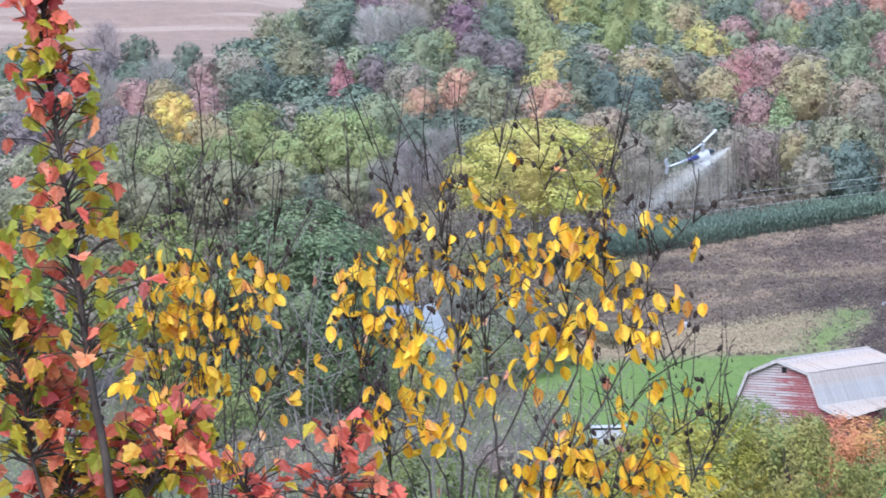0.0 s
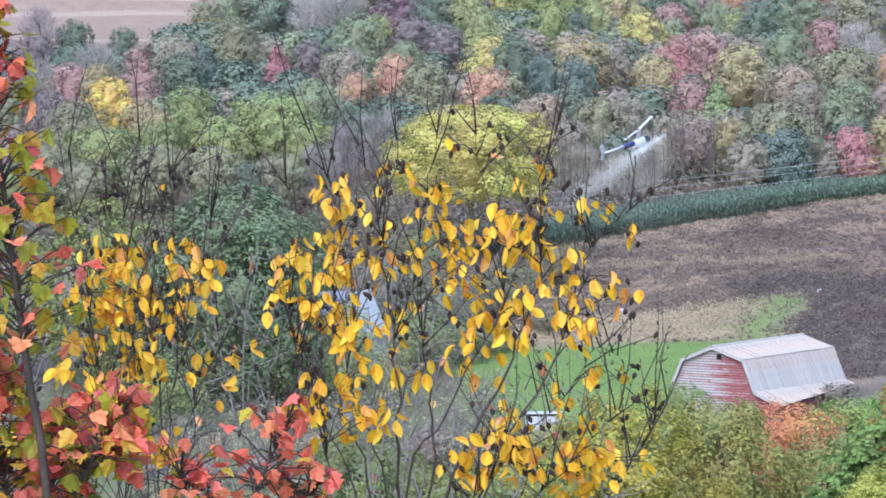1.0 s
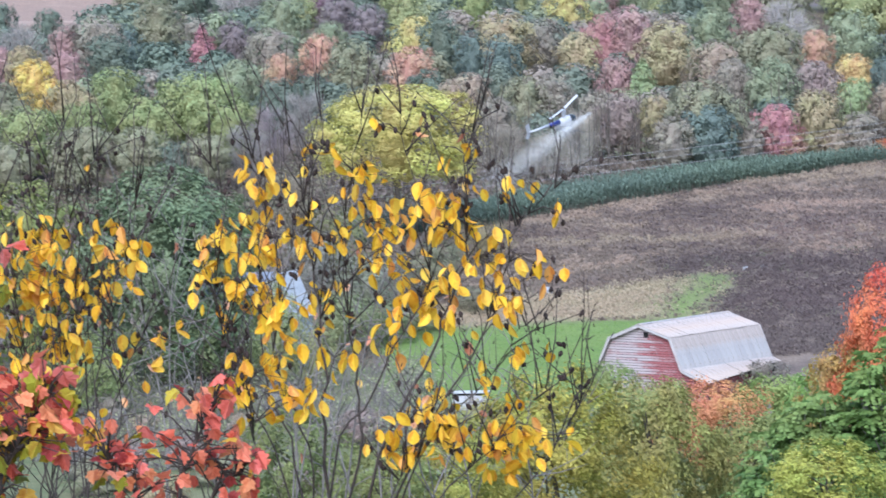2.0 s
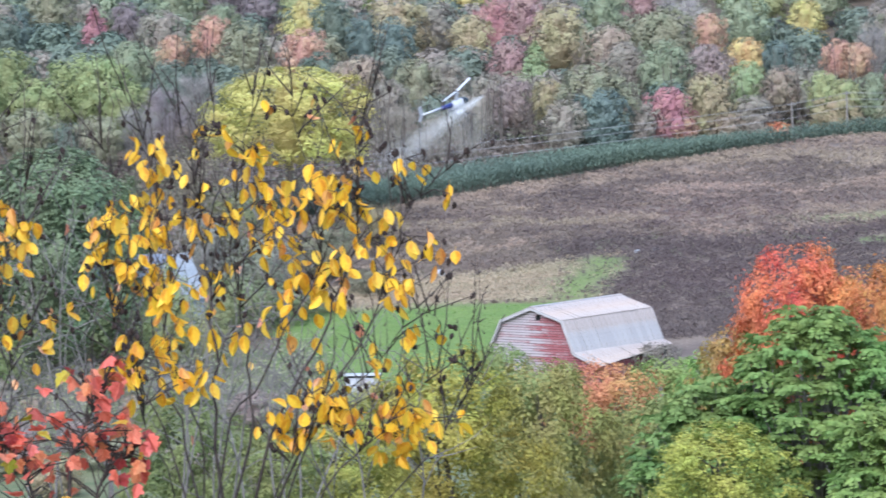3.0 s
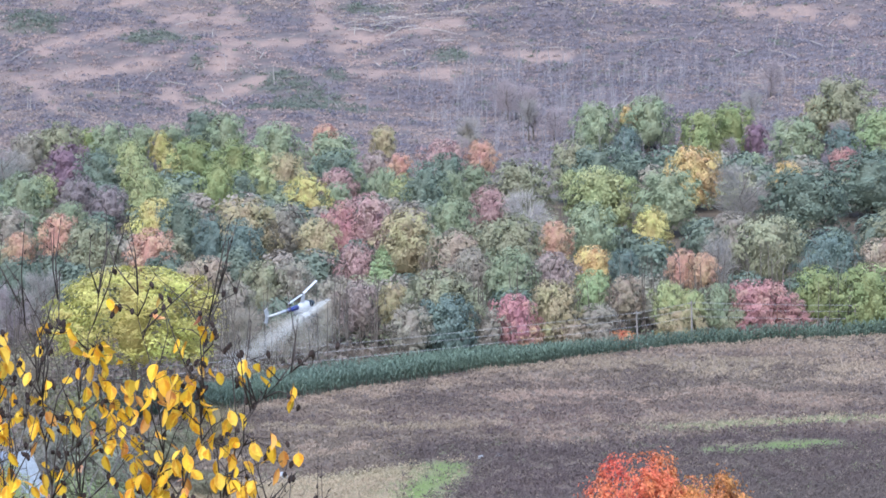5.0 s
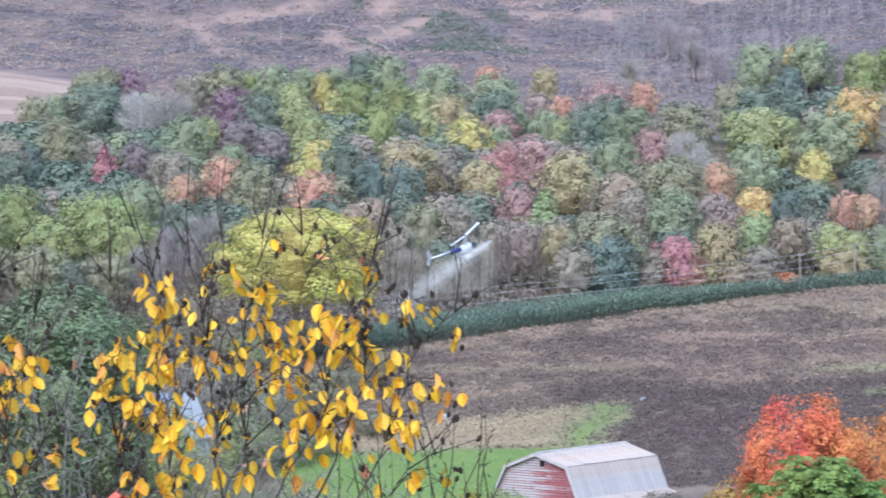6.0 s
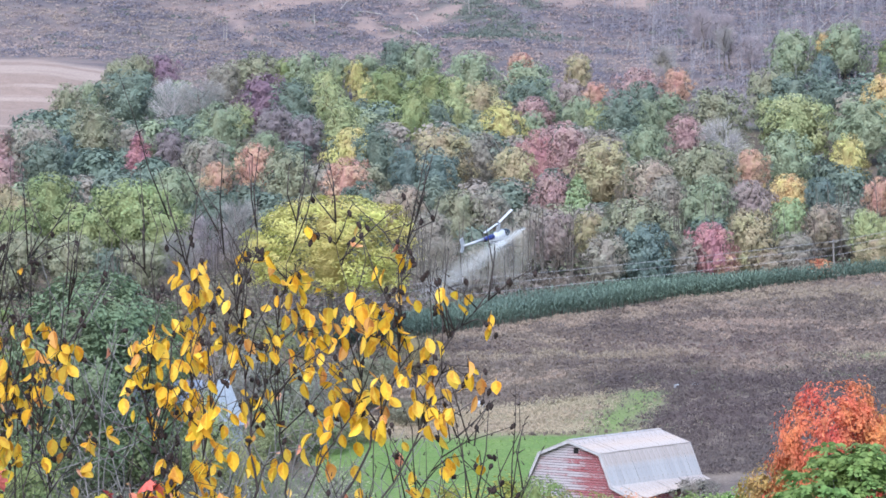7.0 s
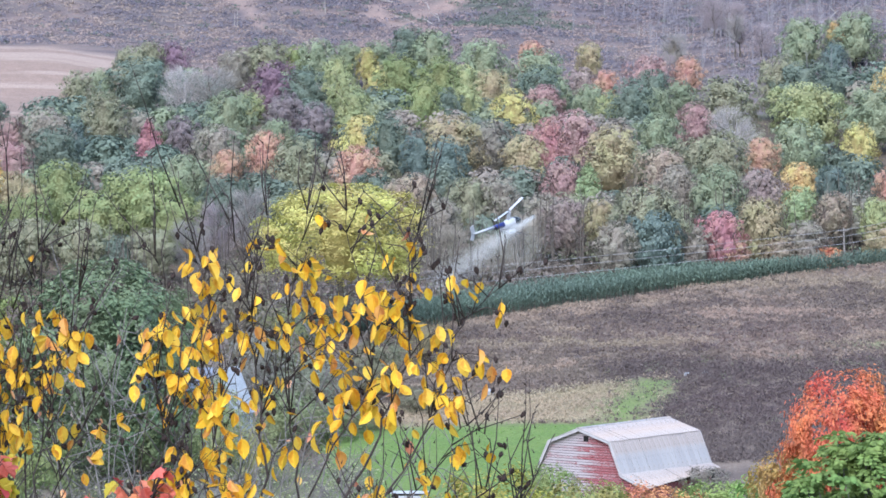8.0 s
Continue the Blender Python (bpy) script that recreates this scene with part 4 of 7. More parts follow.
    slopes = [(0.0, 8.36, 3.85, 7.18), (3.75, 7.22, 5.2, 4.05), (5.1, 4.1, 8.05, 2.97), (0.0, 8.36, -3.75, 6.95), (-3.65, 7.0, -5.15, 4.2)]
    for k, s in enumerate(slopes):
        v, f = roof_panel_mesh("roof_panel", *s, w)
        me = bpy.data.meshes.new("roof_panel")
        me.from_pydata(v, [], f)
        me.materials.append(ROOF_METAL)
        for i in range(count):
            o = new("roof_panel", me)
            o.parent = t
            o.location = (rg.gauss(0, 0.01), -0.4 + i * w, rg.gauss(0, 0.012))
            if k == 2:
                # the flared eave narrows towards the back
                q = 1.10 - 0.72 * i / count
                o.location.x += 5.1 * (1 - q)
                o.location.z += 4.1 * (1 - q)
                o.scale = (q, 1, q)
            o.rotation_euler = (rg.gauss(0, 0.0015), rg.gauss(0, 0.002), 0)
    # ridge cap and pale barge boards along the front edge
    bm = bmesh.new()
    for sx in (-1, 1):
        box(bm, (0.32, 15.3, 0.02), Matrix.Translation((0.14 * sx, 7.25, 8.40)) @ pose(0, 0, 0, 0, 17 * sx))
    part("ridge_cap", bm, ROOF_METAL, t)
    for y in (-0.36, length + 0.26):
        bm = bmesh.new()
        for (x0, z0), (x1, z1) in list(zip(left, left[1:])) + list(zip(right, right[1:] if y < 1 else right[1:3])):
            l = math.hypot(x1 - x0, z1 - z0)
            box(bm, (l + 0.05, 0.05, 0.30), Matrix.Translation(((x0 + x1) / 2, y, (z0 + z1) / 2 - 0.09)) @ pose(0, 0, 0, 0, -math.degrees(math.atan2(z1 - z0, x1 - x0))))
        part("barge_board", bm, WHITE_TRIM, t, "pale weathered board")
    # a near-black panel fills the hatch and paints the darkness within
    bm = bmesh.new()
    box(bm, (1.0, 0.05, 0.9), Matrix.Translation((0.65, 0.10, 7.25)))
    part("hatch_opening", bm, INSIDE_SHADE, t, "near-black panel that paints the shade in the open hatch")
    return t


gambrel_barn()


# ---------------------------------------------------------------- farmhouse behind the shrubs, and a white shed
HOUSE_ROOF = two_tone("pale_blue_grey_metal", (0.52, 0.535, 0.56), (0.44, 0.455, 0.48), 0.6, 0.6, 0.1)
SLATE = two_tone("blue_grey_shingle", (0.22, 0.25, 0.31), (0.17, 0.20, 0.26), 1.2, 0.8)
CLAP = two_tone("white_clapboard", (0.46, 0.47, 0.48), (0.38, 0.39, 0.41), 0.8, 0.7)
GLASS = two_tone("dark_window_glass", (0.02, 0.025, 0.03), (0.04, 0.045, 0.05), 0.8, 0.1)


def gable_block(parent, m, wide, long, eave, ridge, roof, prefix):
    """Walls and a pitched roof; the ridge runs along y."""
    bm = bmesh.new()
    h = wide / 2
    sect = [(-h, -1.0), (h, -1.0), (h, eave), (0, ridge - 0.12), (-h, eave)]
    a = [bm.verts.new(m @ Vector((x, 0, z))) for x, z in sect]
    b = [bm.verts.new(m @ Vector((x, long, z))) for x, z in sect]
    bm.faces.new(a), bm.faces.new(b[::-1])
    for i in range(5):
        j = (i + 1) % 5
        bm.faces.new((a[j], a[i], b[i], b[j]))
    part("wall", bm, CLAP, parent)
    slope = math.atan2(ridge - eave, h)
    l = math.hypot(h, ridge - eave) + 0.45
    for s in (-1, 1):
        bm = bmesh.new()
        mid = Vector((s * (math.cos(slope) * l / 2), long / 2, ridge - math.sin(slope) * l / 2 + 0.03))
        box(bm, (l, long + 0.7, 0.1), m @ Matrix.Translation(mid) @ pose(0, 0, 0, 0, math.degrees(slope) * s))
        part("roof", bm, roof, parent)
    for x, z in ((-h * 0.5, eave * 0.75), (h * 0.5, eave * 0.75), (-h * 0.5, eave * 0.3), (h * 0.5, eave * 0.3)):
        bm = bmesh.new()
        box(bm, (1.0, 0.08, 1.4), m @ Matrix.Translation((x, -0.03, z)))
        win = part("window", bm, WHITE_TRIM, parent, "white window frame")
        bm = bmesh.new()
        box(bm, (0.8, 0.04, 1.2), m @ Matrix.Translation((x, -0.075, z)))
        part("pane", bm, GLASS, win)


def farmhouse():
    t = empty("house", pose(-3.2, 397.5, height(-3.2, 400)), "white farmhouse with pale blue-grey metal roof among trees", "house")
    gable_block(t, pose(0.2, 1.0, 0, 0, 0, -24), 3.5, 4.6, 5.4, 9.7, HOUSE_ROOF, "main")
    gable_block(t, pose(-0.6, 7.4, 0, 0, 0, 88), 4.6, 8.4, 7.4, 9.4, SLATE, "wing")
    return t


farmhouse()


def white_shed():
    t = empty("shed", pose(15.4, 375.5, height(15.4, 375.5), 0, 0, -8), "small white shed with a flat pale roof by the lawn", "shed")
    bm = bmesh.new()
    box(bm, (3.2, 3.0, 1.9), Matrix.Translation((0, 1.5, 0.85)))
    part("wall", bm, CLAP, t)
    bm = bmesh.new()
    box(bm, (3.6, 3.4, 0.1), Matrix.Translation((0, 1.5, 2.0)) @ pose(0, 0, 0, -3))
    part("roof", bm, HOUSE_ROOF, t)
    bm = bmesh.new()
    box(bm, (0.75, 0.06, 1.7), Matrix.Translation((0.4, -0.02, 0.8)))
    part("door", bm, WHITE_TRIM, t)


white_shed()

STONE = two_tone("pale_grey_stone", (0.30, 0.31, 0.33), (0.42, 0.43, 0.44), 1.5, 0.9)


def boulder(x, y, sx, sy, sz, label, seed):
    rg = random.Random(seed)
    bm = bmesh.new()
    bmesh.ops.create_icosphere(bm, subdivisions=3, radius=1)
    for v in bm.verts:
        d = 1 + 0.28 * noise.noise(v.co * 1.6 + Vector((seed, 0, 0))) + 0.08 * noise.noise(v.co * 5)
        v.co = Vector((v.co.x * sx * d, v.co.y * sy * d, v.co.z * sz * d))
    o = part("boulder", bm, STONE, None)
    o.matrix_world = pose(x, y, height(x, y) + sz * 0.35, 0, 0, rg.uniform(0, 360))
    tagged(o, label, "boulder")


boulder(26.9, 433.0, 0.75, 0.6, 0.5, "grey stone lying in dry grass by the field", 3)
boulder(50.2, 442.2, 0.42, 0.3, 0.3, "small whitish stone at the edge of the brush", 5)
boulder(52.4, 443.0, 0.3, 0.3, 0.22, "small pale stone beside the dark brush", 8)


# ---------------------------------------------------------------- corn, weeds and brush
def stuff(name, verts, faces, mat, colour, label, category):
    o = mesh_object(name, verts, faces, mat)
    o.color = (*colour, 1)
    return tagged(o, label, category, kind="stuff")


def blade(verts, faces, p, d, up, length, width):
    """A bent leaf blade of three triangles."""
    side = d.cross(Vector((0, 0, 1))).normalized() * width
    a, m, e = p, p + d * length * 0.5 + Vector((0, 0, up * length)), p + d * length
    o = len(verts)
    verts += [tuple(a), tuple(m - side), tuple(m + side), tuple(e + Vector((0, 0, -0.1 * length)))]
    faces += [(o, o + 1, o + 2), (o + 1, o + 3, o + 2)]


def corn_field():
    rg = random.Random(21)
    verts, faces = [], []
    x = 6.0
    while x < 124:
        depth = 5 if x > 70 else 9
        for row in range(depth):
            for _ in range(2):
                px = x + rg.uniform(-0.25, 0.25)
                py = field_edge(px) + 0.4 + row * 0.95 + rg.gauss(0, 0.1)
                z = height(px, py)
                h = rg.gauss(2.45, 0.18) if x < 60 else rg.gauss(2.1, 0.2)
                b = Vector((px, py, z))
                tilt = Vector((rg.gauss(0, 0.05), rg.gauss(0, 0.05), 1)) * h
                tube(verts, faces, [b, b + tilt], [0.03, 0.015], 3)
                for i in range(8):
                    a = rg.uniform(0, 6.283)
                    blade(verts, faces, b + tilt * rg.uniform(0.25, 0.97), Vector((math.cos(a), math.sin(a), 0)), rg.uniform(0.2, 0.55), rg.uniform(0.5, 0.8), 0.06)
        x += 0.42
    stuff("corn", verts, faces, foliage("corn_leaves", 0.4, 0.015, 0.2), (0.120, 0.165, 0.125), "tall dark green standing corn along the brown field", "corn")


corn_field()


def tuft(verts, faces, rg, p, h, w, n):
    """A loose clump of small ragged sprays."""
    for _ in range(n):
        c = p + Vector((rg.gauss(0, 0.4), rg.gauss(0, 0.4), rg.uniform(0.05, 0.9))) * h
        nrm = Vector((rg.gauss(0, 0.7), rg.gauss(-0.3, 0.7), rg.uniform(0.1, 1.0))).normalized()
        u = nrm.cross(Vector((rg.gauss(0, 1), rg.gauss(0, 1), rg.gauss(0, 0.6)))).normalized() * w * rg.uniform(1.0, 2.2)
        v = nrm.cross(u) * rg.uniform(0.35, 0.6)
        o = len(verts)
        verts += [tuple(c - u), tuple(c + u * 0.8 - v), tuple(c + u * 0.7 + v * 1.2)]
        faces.append((o, o + 1, o + 2))


def field_weeds():
    rg = random.Random(31)
    sets = {k: ([], []) for k in ("tan", "brown", "brush", "dry", "lawn")}
    for _ in range(68000):
        y = rg.uniform(396, 524)
        x = rg.uniform(2, 0.245 * y)
        if y > field_edge(x) + 0.3:
            continue
        lawn, dry, brush, _s = zone(x, y)
        if max(lawn, dry, brush) < 0.2:
            continue
        p = Vector((x, y, height(x, y)))
        if rg.random() < lawn * 1.1:
            if rg.random() < 0.3:
                tuft(*sets["lawn"], rg, p, rg.uniform(0.08, 0.2), 0.06, 2)
            continue
        if dry > rg.random() * 0.9:
            tuft(*sets["dry"], rg, p, rg.uniform(0.3, 0.8), 0.075, 8)
            continue
        n = noise.noise((x / 14, y / 8, 3.0)) + 0.6 * noise.noise((x / 4, y / 3, 6.0)) + 0.5 * noise.noise((x / 1.4, y / 1.4, 16.0))
        dark = smooth_step(452, 446, y + 3 * n) * smooth_step(38.5, 43, x + 2 * n)
        band = smooth_step(446, 452, y + 2 * n) * smooth_step(500, 470, y + 8 * n)
        if rg.random() < dark:
            tuft(*sets["brush"], rg, p, rg.uniform(0.35, 0.9), 0.08, 8)
        elif n + rg.gauss(0, 0.07) + (y - 478) / 110 > 0.10:
            tuft(*sets["tan"], rg, p, rg.uniform(0.25, 0.55), 0.09, 6)
        elif rg.random() < 0.55 * band * smooth_step(-0.1, -0.5, n):
            tuft(*sets["brush"], rg, p, rg.uniform(0.4, 0.8), 0.085, 7)
        else:
            tuft(*sets["brown"], rg, p, rg.uniform(0.2, 0.5), 0.10, 6)
    m = foliage("dry_stems", 0.06, 0.02, 0.3)
    # low rounded shrubs, denser in the dark brush
    mounds = {k: ([], []) for k in ("plum", "umber", "sage")}
    for _ in range(1500):
        y = rg.uniform(414, 512)
        x = rg.uniform(24, 0.24 * y)
        if y > field_edge(x) - 1.0 or max(zone(x, y)[:2]) > 0.4:
            continue
        dark = smooth_step(456, 448, y) * smooth_step(38.5, 43, x)
        if rg.random() > 0.30 + 0.7 * dark:
            continue
        kind = rg.choice(("plum", "plum", "umber", "sage")) if dark > 0.5 else rg.choice(("umber", "umber", "plum"))
        if math.hypot(x - 27, y - 431) < 5:
            kind = "sage"
        c, h, wide = Vector((x, y, height(x, y) - 0.1)), rg.uniform(0.5, 1.25), rg.uniform(0.6, 1.3)
        vs, fs = mounds[kind]
        for _i in range(46):
            d = Vector((rg.gauss(0, 1), rg.gauss(0, 1), abs(rg.gauss(0.3, 0.8)))).normalized()
            q = c + Vector((d.x * wide, d.y * wide, d.z * h)) * rg.uniform(0.75, 1.12)
            nrm = (d + Vector((rg.gauss(0, 0.4), rg.gauss(0, 0.4), 0.3))).normalized()
            u = nrm.cross(Vector((rg.gauss(0, 1), rg.gauss(0, 1), rg.gauss(0, 1)))).normalized() * rg.uniform(0.07, 0.15)
            w = nrm.cross(u) * 0.6
            o = len(vs)
            vs += [tuple(q - u), tuple(q + u * 0.8 - w), tuple(q + u * 0.7 + w)]
            fs.append((o, o + 1, o + 2))
    stuff("low_shrubs", *mounds["plum"], m, (0.128, 0.100, 0.095), "low purplish-brown shrubs in the overgrown field", "shrubs")
    stuff("low_shrubs", *mounds["umber"], m, (0.205, 0.160, 0.130), "low dull brown shrubs in the overgrown field", "shrubs")
    stuff("low_shrubs", *mounds["sage"], m, (0.165, 0.165, 0.105), "low grey-green shrubs in the overgrown field", "shrubs")
    stuff("field_weeds", *sets["tan"], m, (0.285, 0.222, 0.165), "pale dry weeds in patches over the brown field", "weeds")
    stuff("field_weeds", *sets["brown"], m, (0.168, 0.130, 0.106), "dull brown weed stalks covering the sloping field", "weeds")
    stuff("brush", *sets["brush"], m, (0.104, 0.080, 0.075), "dark purplish-brown brush on the slope behind the barn", "brush")
    stuff("dry_grass", *sets["dry"], m, (0.355, 0.290, 0.198), "tall straw-coloured dry grass above the lawn", "grass")
    stuff("lawn_grass", *sets["lawn"], m, (0.160, 0.255, 0.065), "short bright green lawn grass", "grass")


field_weeds()


LOG_WOOD = two_tone("silvered_log_wood", (0.30, 0.27, 0.25), (0.42, 0.38, 0.35), 0.8)


def mound(verts, faces, rg, c, wide, h, leaf, n):
    """A low rounded bush: a shell of small leaf sprays."""
    for _i in range(n):
        d = Vector((rg.gauss(0, 1), rg.gauss(0, 1), abs(rg.gauss(0.3, 0.8)))).normalized()
        q = c + Vector((d.x * wide, d.y * wide, d.z * h)) * rg.uniform(0.6, 1.15)
        nrm = (d + Vector((rg.gauss(0, 0.4), rg.gauss(0, 0.4), 0.3))).normalized()
        u = nrm.cross(Vector((rg.gauss(0, 1), rg.gauss(0, 1), rg.gauss(0, 1)))).normalized() * leaf * rg.uniform(0.6, 1.4)
        w = nrm.cross(u) * 0.65
        o = len(verts)
        verts += [tuple(q - u), tuple(q + u * 0.8 - w), tuple(q + u * 0.7 + w)]
        faces.append((o, o + 1, o + 2))


def far_hill():
    """Brush, fallen logs and standing snags on the logged hillside."""
    rg = random.Random(41)
    low, green, umber, tan, logs, snags, whips = ([], []), ([], []), ([], []), ([], []), ([], []), ([], []), ([], [])
    for _ in range(21000):
        a, d = radians(rg.uniform(-7.5, 13.6)), rg.uniform(790, 1012)
        x, y = d * math.sin(a), d * math.cos(a)
        if math.degrees(a) < -1.3 and d < 824:
            continue
        p = Vector((x, y, height(x, y) - 0.15))
        grey, leafy, track = hill_cover(x, y)
        size = rg.uniform(0.5, 1.15) * (1.7 if rg.random() < 0.10 else 1.0)
        if rg.random() < leafy:
            mound(*green, rg, p, size * 1.8, size * 1.2, 0.30, 26)
        elif rg.random() < grey * 0.85:
            mound(*(umber if rg.random() < 0.3 else green if rg.random() < 0.12 else low), rg, p, size * 1.9, size * 1.0, 0.30, 24)
        elif rg.random() < 0.8 * (1 - 0.85 * track):
            mound(*(tan if rg.random() < 0.75 else umber), rg, p, size * 1.8, size * 0.6, 0.30, 16)
        elif rg.random() < 0.03:
            mound(*green, rg, p, size * 1.1, size * 1.3, 0.3, 22)
    for i in range(130):
        # most of the felled trunks lie in heaps below the cut
        a, d = (radians(rg.gauss(5.2, 0.6)), rg.gauss(955, 16)) if i < 50 else (radians(rg.uniform(-0.5, 13.0)), rg.uniform(850, 1000))
        p = Vector((d * math.sin(a), d * math.cos(a), 0))
        b = rg.gauss(-0.5, 0.45) if i < 50 else rg.uniform(0, 3.14)
        l = rg.uniform(2, 7.5)
        e = p + Vector((math.cos(b), math.sin(b) * 1.6, 0)) * l
        p.z, e.z = height(p.x, p.y) + 0.5, height(e.x, e.y) + rg.uniform(0.4, 1.6)
        r = rg.uniform(0.06, 0.13)
        tube(*logs, [p, (p + e) / 2 + Vector((rg.gauss(0, 0.25), 0, rg.uniform(0, 0.5))), e], [r, r * 0.85, r * 0.4], 5)
    for _ in range(24):
        a, d = radians(rg.uniform(-0.5, 13.0)), rg.uniform(835, 990)
        p = Vector((d * math.sin(a), d * math.cos(a), 0))
        p.z = height(p.x, p.y) - 0.3
        h = rg.uniform(2.0, 6.5)
        e = p + Vector((rg.gauss(0, 0.12), rg.gauss(0, 0.05), 1)) * h
        tube(*snags, [p, (p + e) / 2, e], [0.12, 0.09, 0.04], 5)
    for _ in range(720):
        a = rg.gauss(7.8, 1.5) if rg.random() < 0.6 else rg.uniform(5.5, 13)
        d = rg.uniform(735, 900)
        p = Vector((d * math.sin(radians(a)), d * math.cos(radians(a)), 0))
        p.z = height(p.x, p.y) - 0.3
        h = rg.uniform(3, 8) * (1.5 if rg.random() < 0.12 else 1.0)
        e = p + Vector((rg.gauss(0, 0.06), rg.gauss(0, 0.06), 1)) * h
        r = rg.uniform(0.05, 0.10)
        tube(*whips, [p, (p + e) / 2, e], [r, r * 0.75, r * 0.3], 3)
        for _j in range(7):
            s = p.lerp(e, rg.uniform(0.35, 0.95))
            tube(*whips, [s, s + Vector((rg.gauss(0, 0.6), rg.gauss(0, 0.6), rg.uniform(0.4, 1.7)))], [0.035, 0.012], 3)
    m = foliage("hill_brush", 0.10, 0.02, 0.5)
    stuff("hill_brush", *low, m, (0.200, 0.182, 0.208), "grey-purple brush over the logged hillside", "brush")
    stuff("hill_brush", *umber, m, (0.270, 0.218, 0.210), "dull reddish-brown brush over the logged hillside", "brush")
    stuff("hill_brush", *green, m, (0.150, 0.172, 0.138), "dull green brush over the logged hillside", "brush")
    stuff("hill_grass", *tan, m, (0.345, 0.268, 0.235), "pinkish-tan dry grass on the logged hillside", "grass")
    stuff("fallen_logs", *logs, LOG_WOOD, (1, 1, 1), "pale fallen logs scattered on the logged hillside", "logs")
    stuff("snags", *snags, LOG_WOOD, (1, 1, 1), "pale dead trunks standing on the logged hillside", "snags")
    stuff("saplings", *whips, two_tone("grey_sapling_bark", (0.24, 0.22, 0.235), (0.33, 0.31, 0.32), 1.0), (1, 1, 1), "thin grey bare saplings above the woods", "saplings")


far_hill()


# ---------------------------------------------------------------- poles and wires
POLE_WOOD = two_tone("weathered_pole_wood", (0.20, 0.18, 0.16), (0.30, 0.27, 0.25), 1.5)


def utility_pole(x, y, top):
    h = top - height(x, y) + 0.3
    t = empty("utility_pole", pose(x, y, height(x, y) - 0.3, 0, rnd_lean.gauss(-1.2, 0.4), 0), "weathered grey wooden utility pole behind the corn", "utility pole", "power line")
    v, f = [], []
    tube(v, f, [(0, 0, 0), (0, 0, h)], [0.15, 0.10], 8)
    mesh_object("pole", v, f, POLE_WOOD, t)
    bm = bmesh.new()
    box(bm, (1.1, 0.08, 0.09), Matrix.Translation((0, -0.14, h - 0.35)))
    part("crossarm", bm, POLE_WOOD, t)
    for s in (-0.5, 0.1, 0.5):
        v, f = [], []
        tube(v, f, [(s, -0.14, h - 0.3), (s, -0.14, h - 0.16)], [0.035, 0.025], 6)
        mesh_object("insulator", v, f, GLASS, t)
    return Vector((x, y, height(x, y) - 0.3 + h - 0.2))


rnd_lean = random.Random(2)
tops = [utility_pole(3.4, 470.0, 18.2), utility_pole(79.9, 516.4, 22.4), utility_pole(87.8, 519.2, 23.6), utility_pole(111.8, 526.5, 22.8)]
WIRE = two_tone("grey_wire", (0.34, 0.34, 0.35), (0.40, 0.40, 0.41), 1.0, 0.6, 0.1)
for a, b in zip(tops, tops[1:]):
    for s, drop in ((-0.75, 0.0), (0.75, 0.9), (0.0, 1.9)):
        v, f = [], []
        pts = []
        for i in range(17):
            u = i / 16
            p = a.lerp(b, u) + Vector((s * 0.2, s, -drop - 0.0045 * (b - a).length * 4 * u * (1 - u)))
            pts.append(p)
        tube(v, f, pts, [0.020] * 17, 3)
        o = mesh_object("power_line", v, f, WIRE)
        tagged(o, "thin sagging power line strung between the poles", "power line", "power line")

# ---------------------------------------------------------------- larger trees in the valley and bushes on the near slope
def big_tree(name, x, y, top, w, colour, label, category, lobes, cards, card, seed, tall=1.2, low=0.3, kind="round", limbs=8):
    """A tree or bush whose leaves show one by one; top is the height of its tip above the valley floor."""
    z = height(x, y)
    h = top - z
    t = empty(name, pose(x, y, z - 0.1), label, category)
    me = crown_mesh("crown", seed, kind, int(lobes * 1.8), cards if y > 200 else int(cards * 1.45), card, tall, True, 0.22 if y > 200 else 0.0, CROWN if y > 200 else CROWN_NEAR)
    tz = tip(me)
    ch = h * (1 - low)
    tr = new("trunk", trunk_mesh("trunk", seed + 1, limbs))
    tr.parent, tr.scale = t, (min(h, w), min(h, w), h)
    cr = new("crown", me)
    cr.parent, cr.location, cr.scale = t, (0, 0, h - ch), (w * 1.05, w * 1.05, ch / tz)
    cr.color = (*colour, 1)
    return t


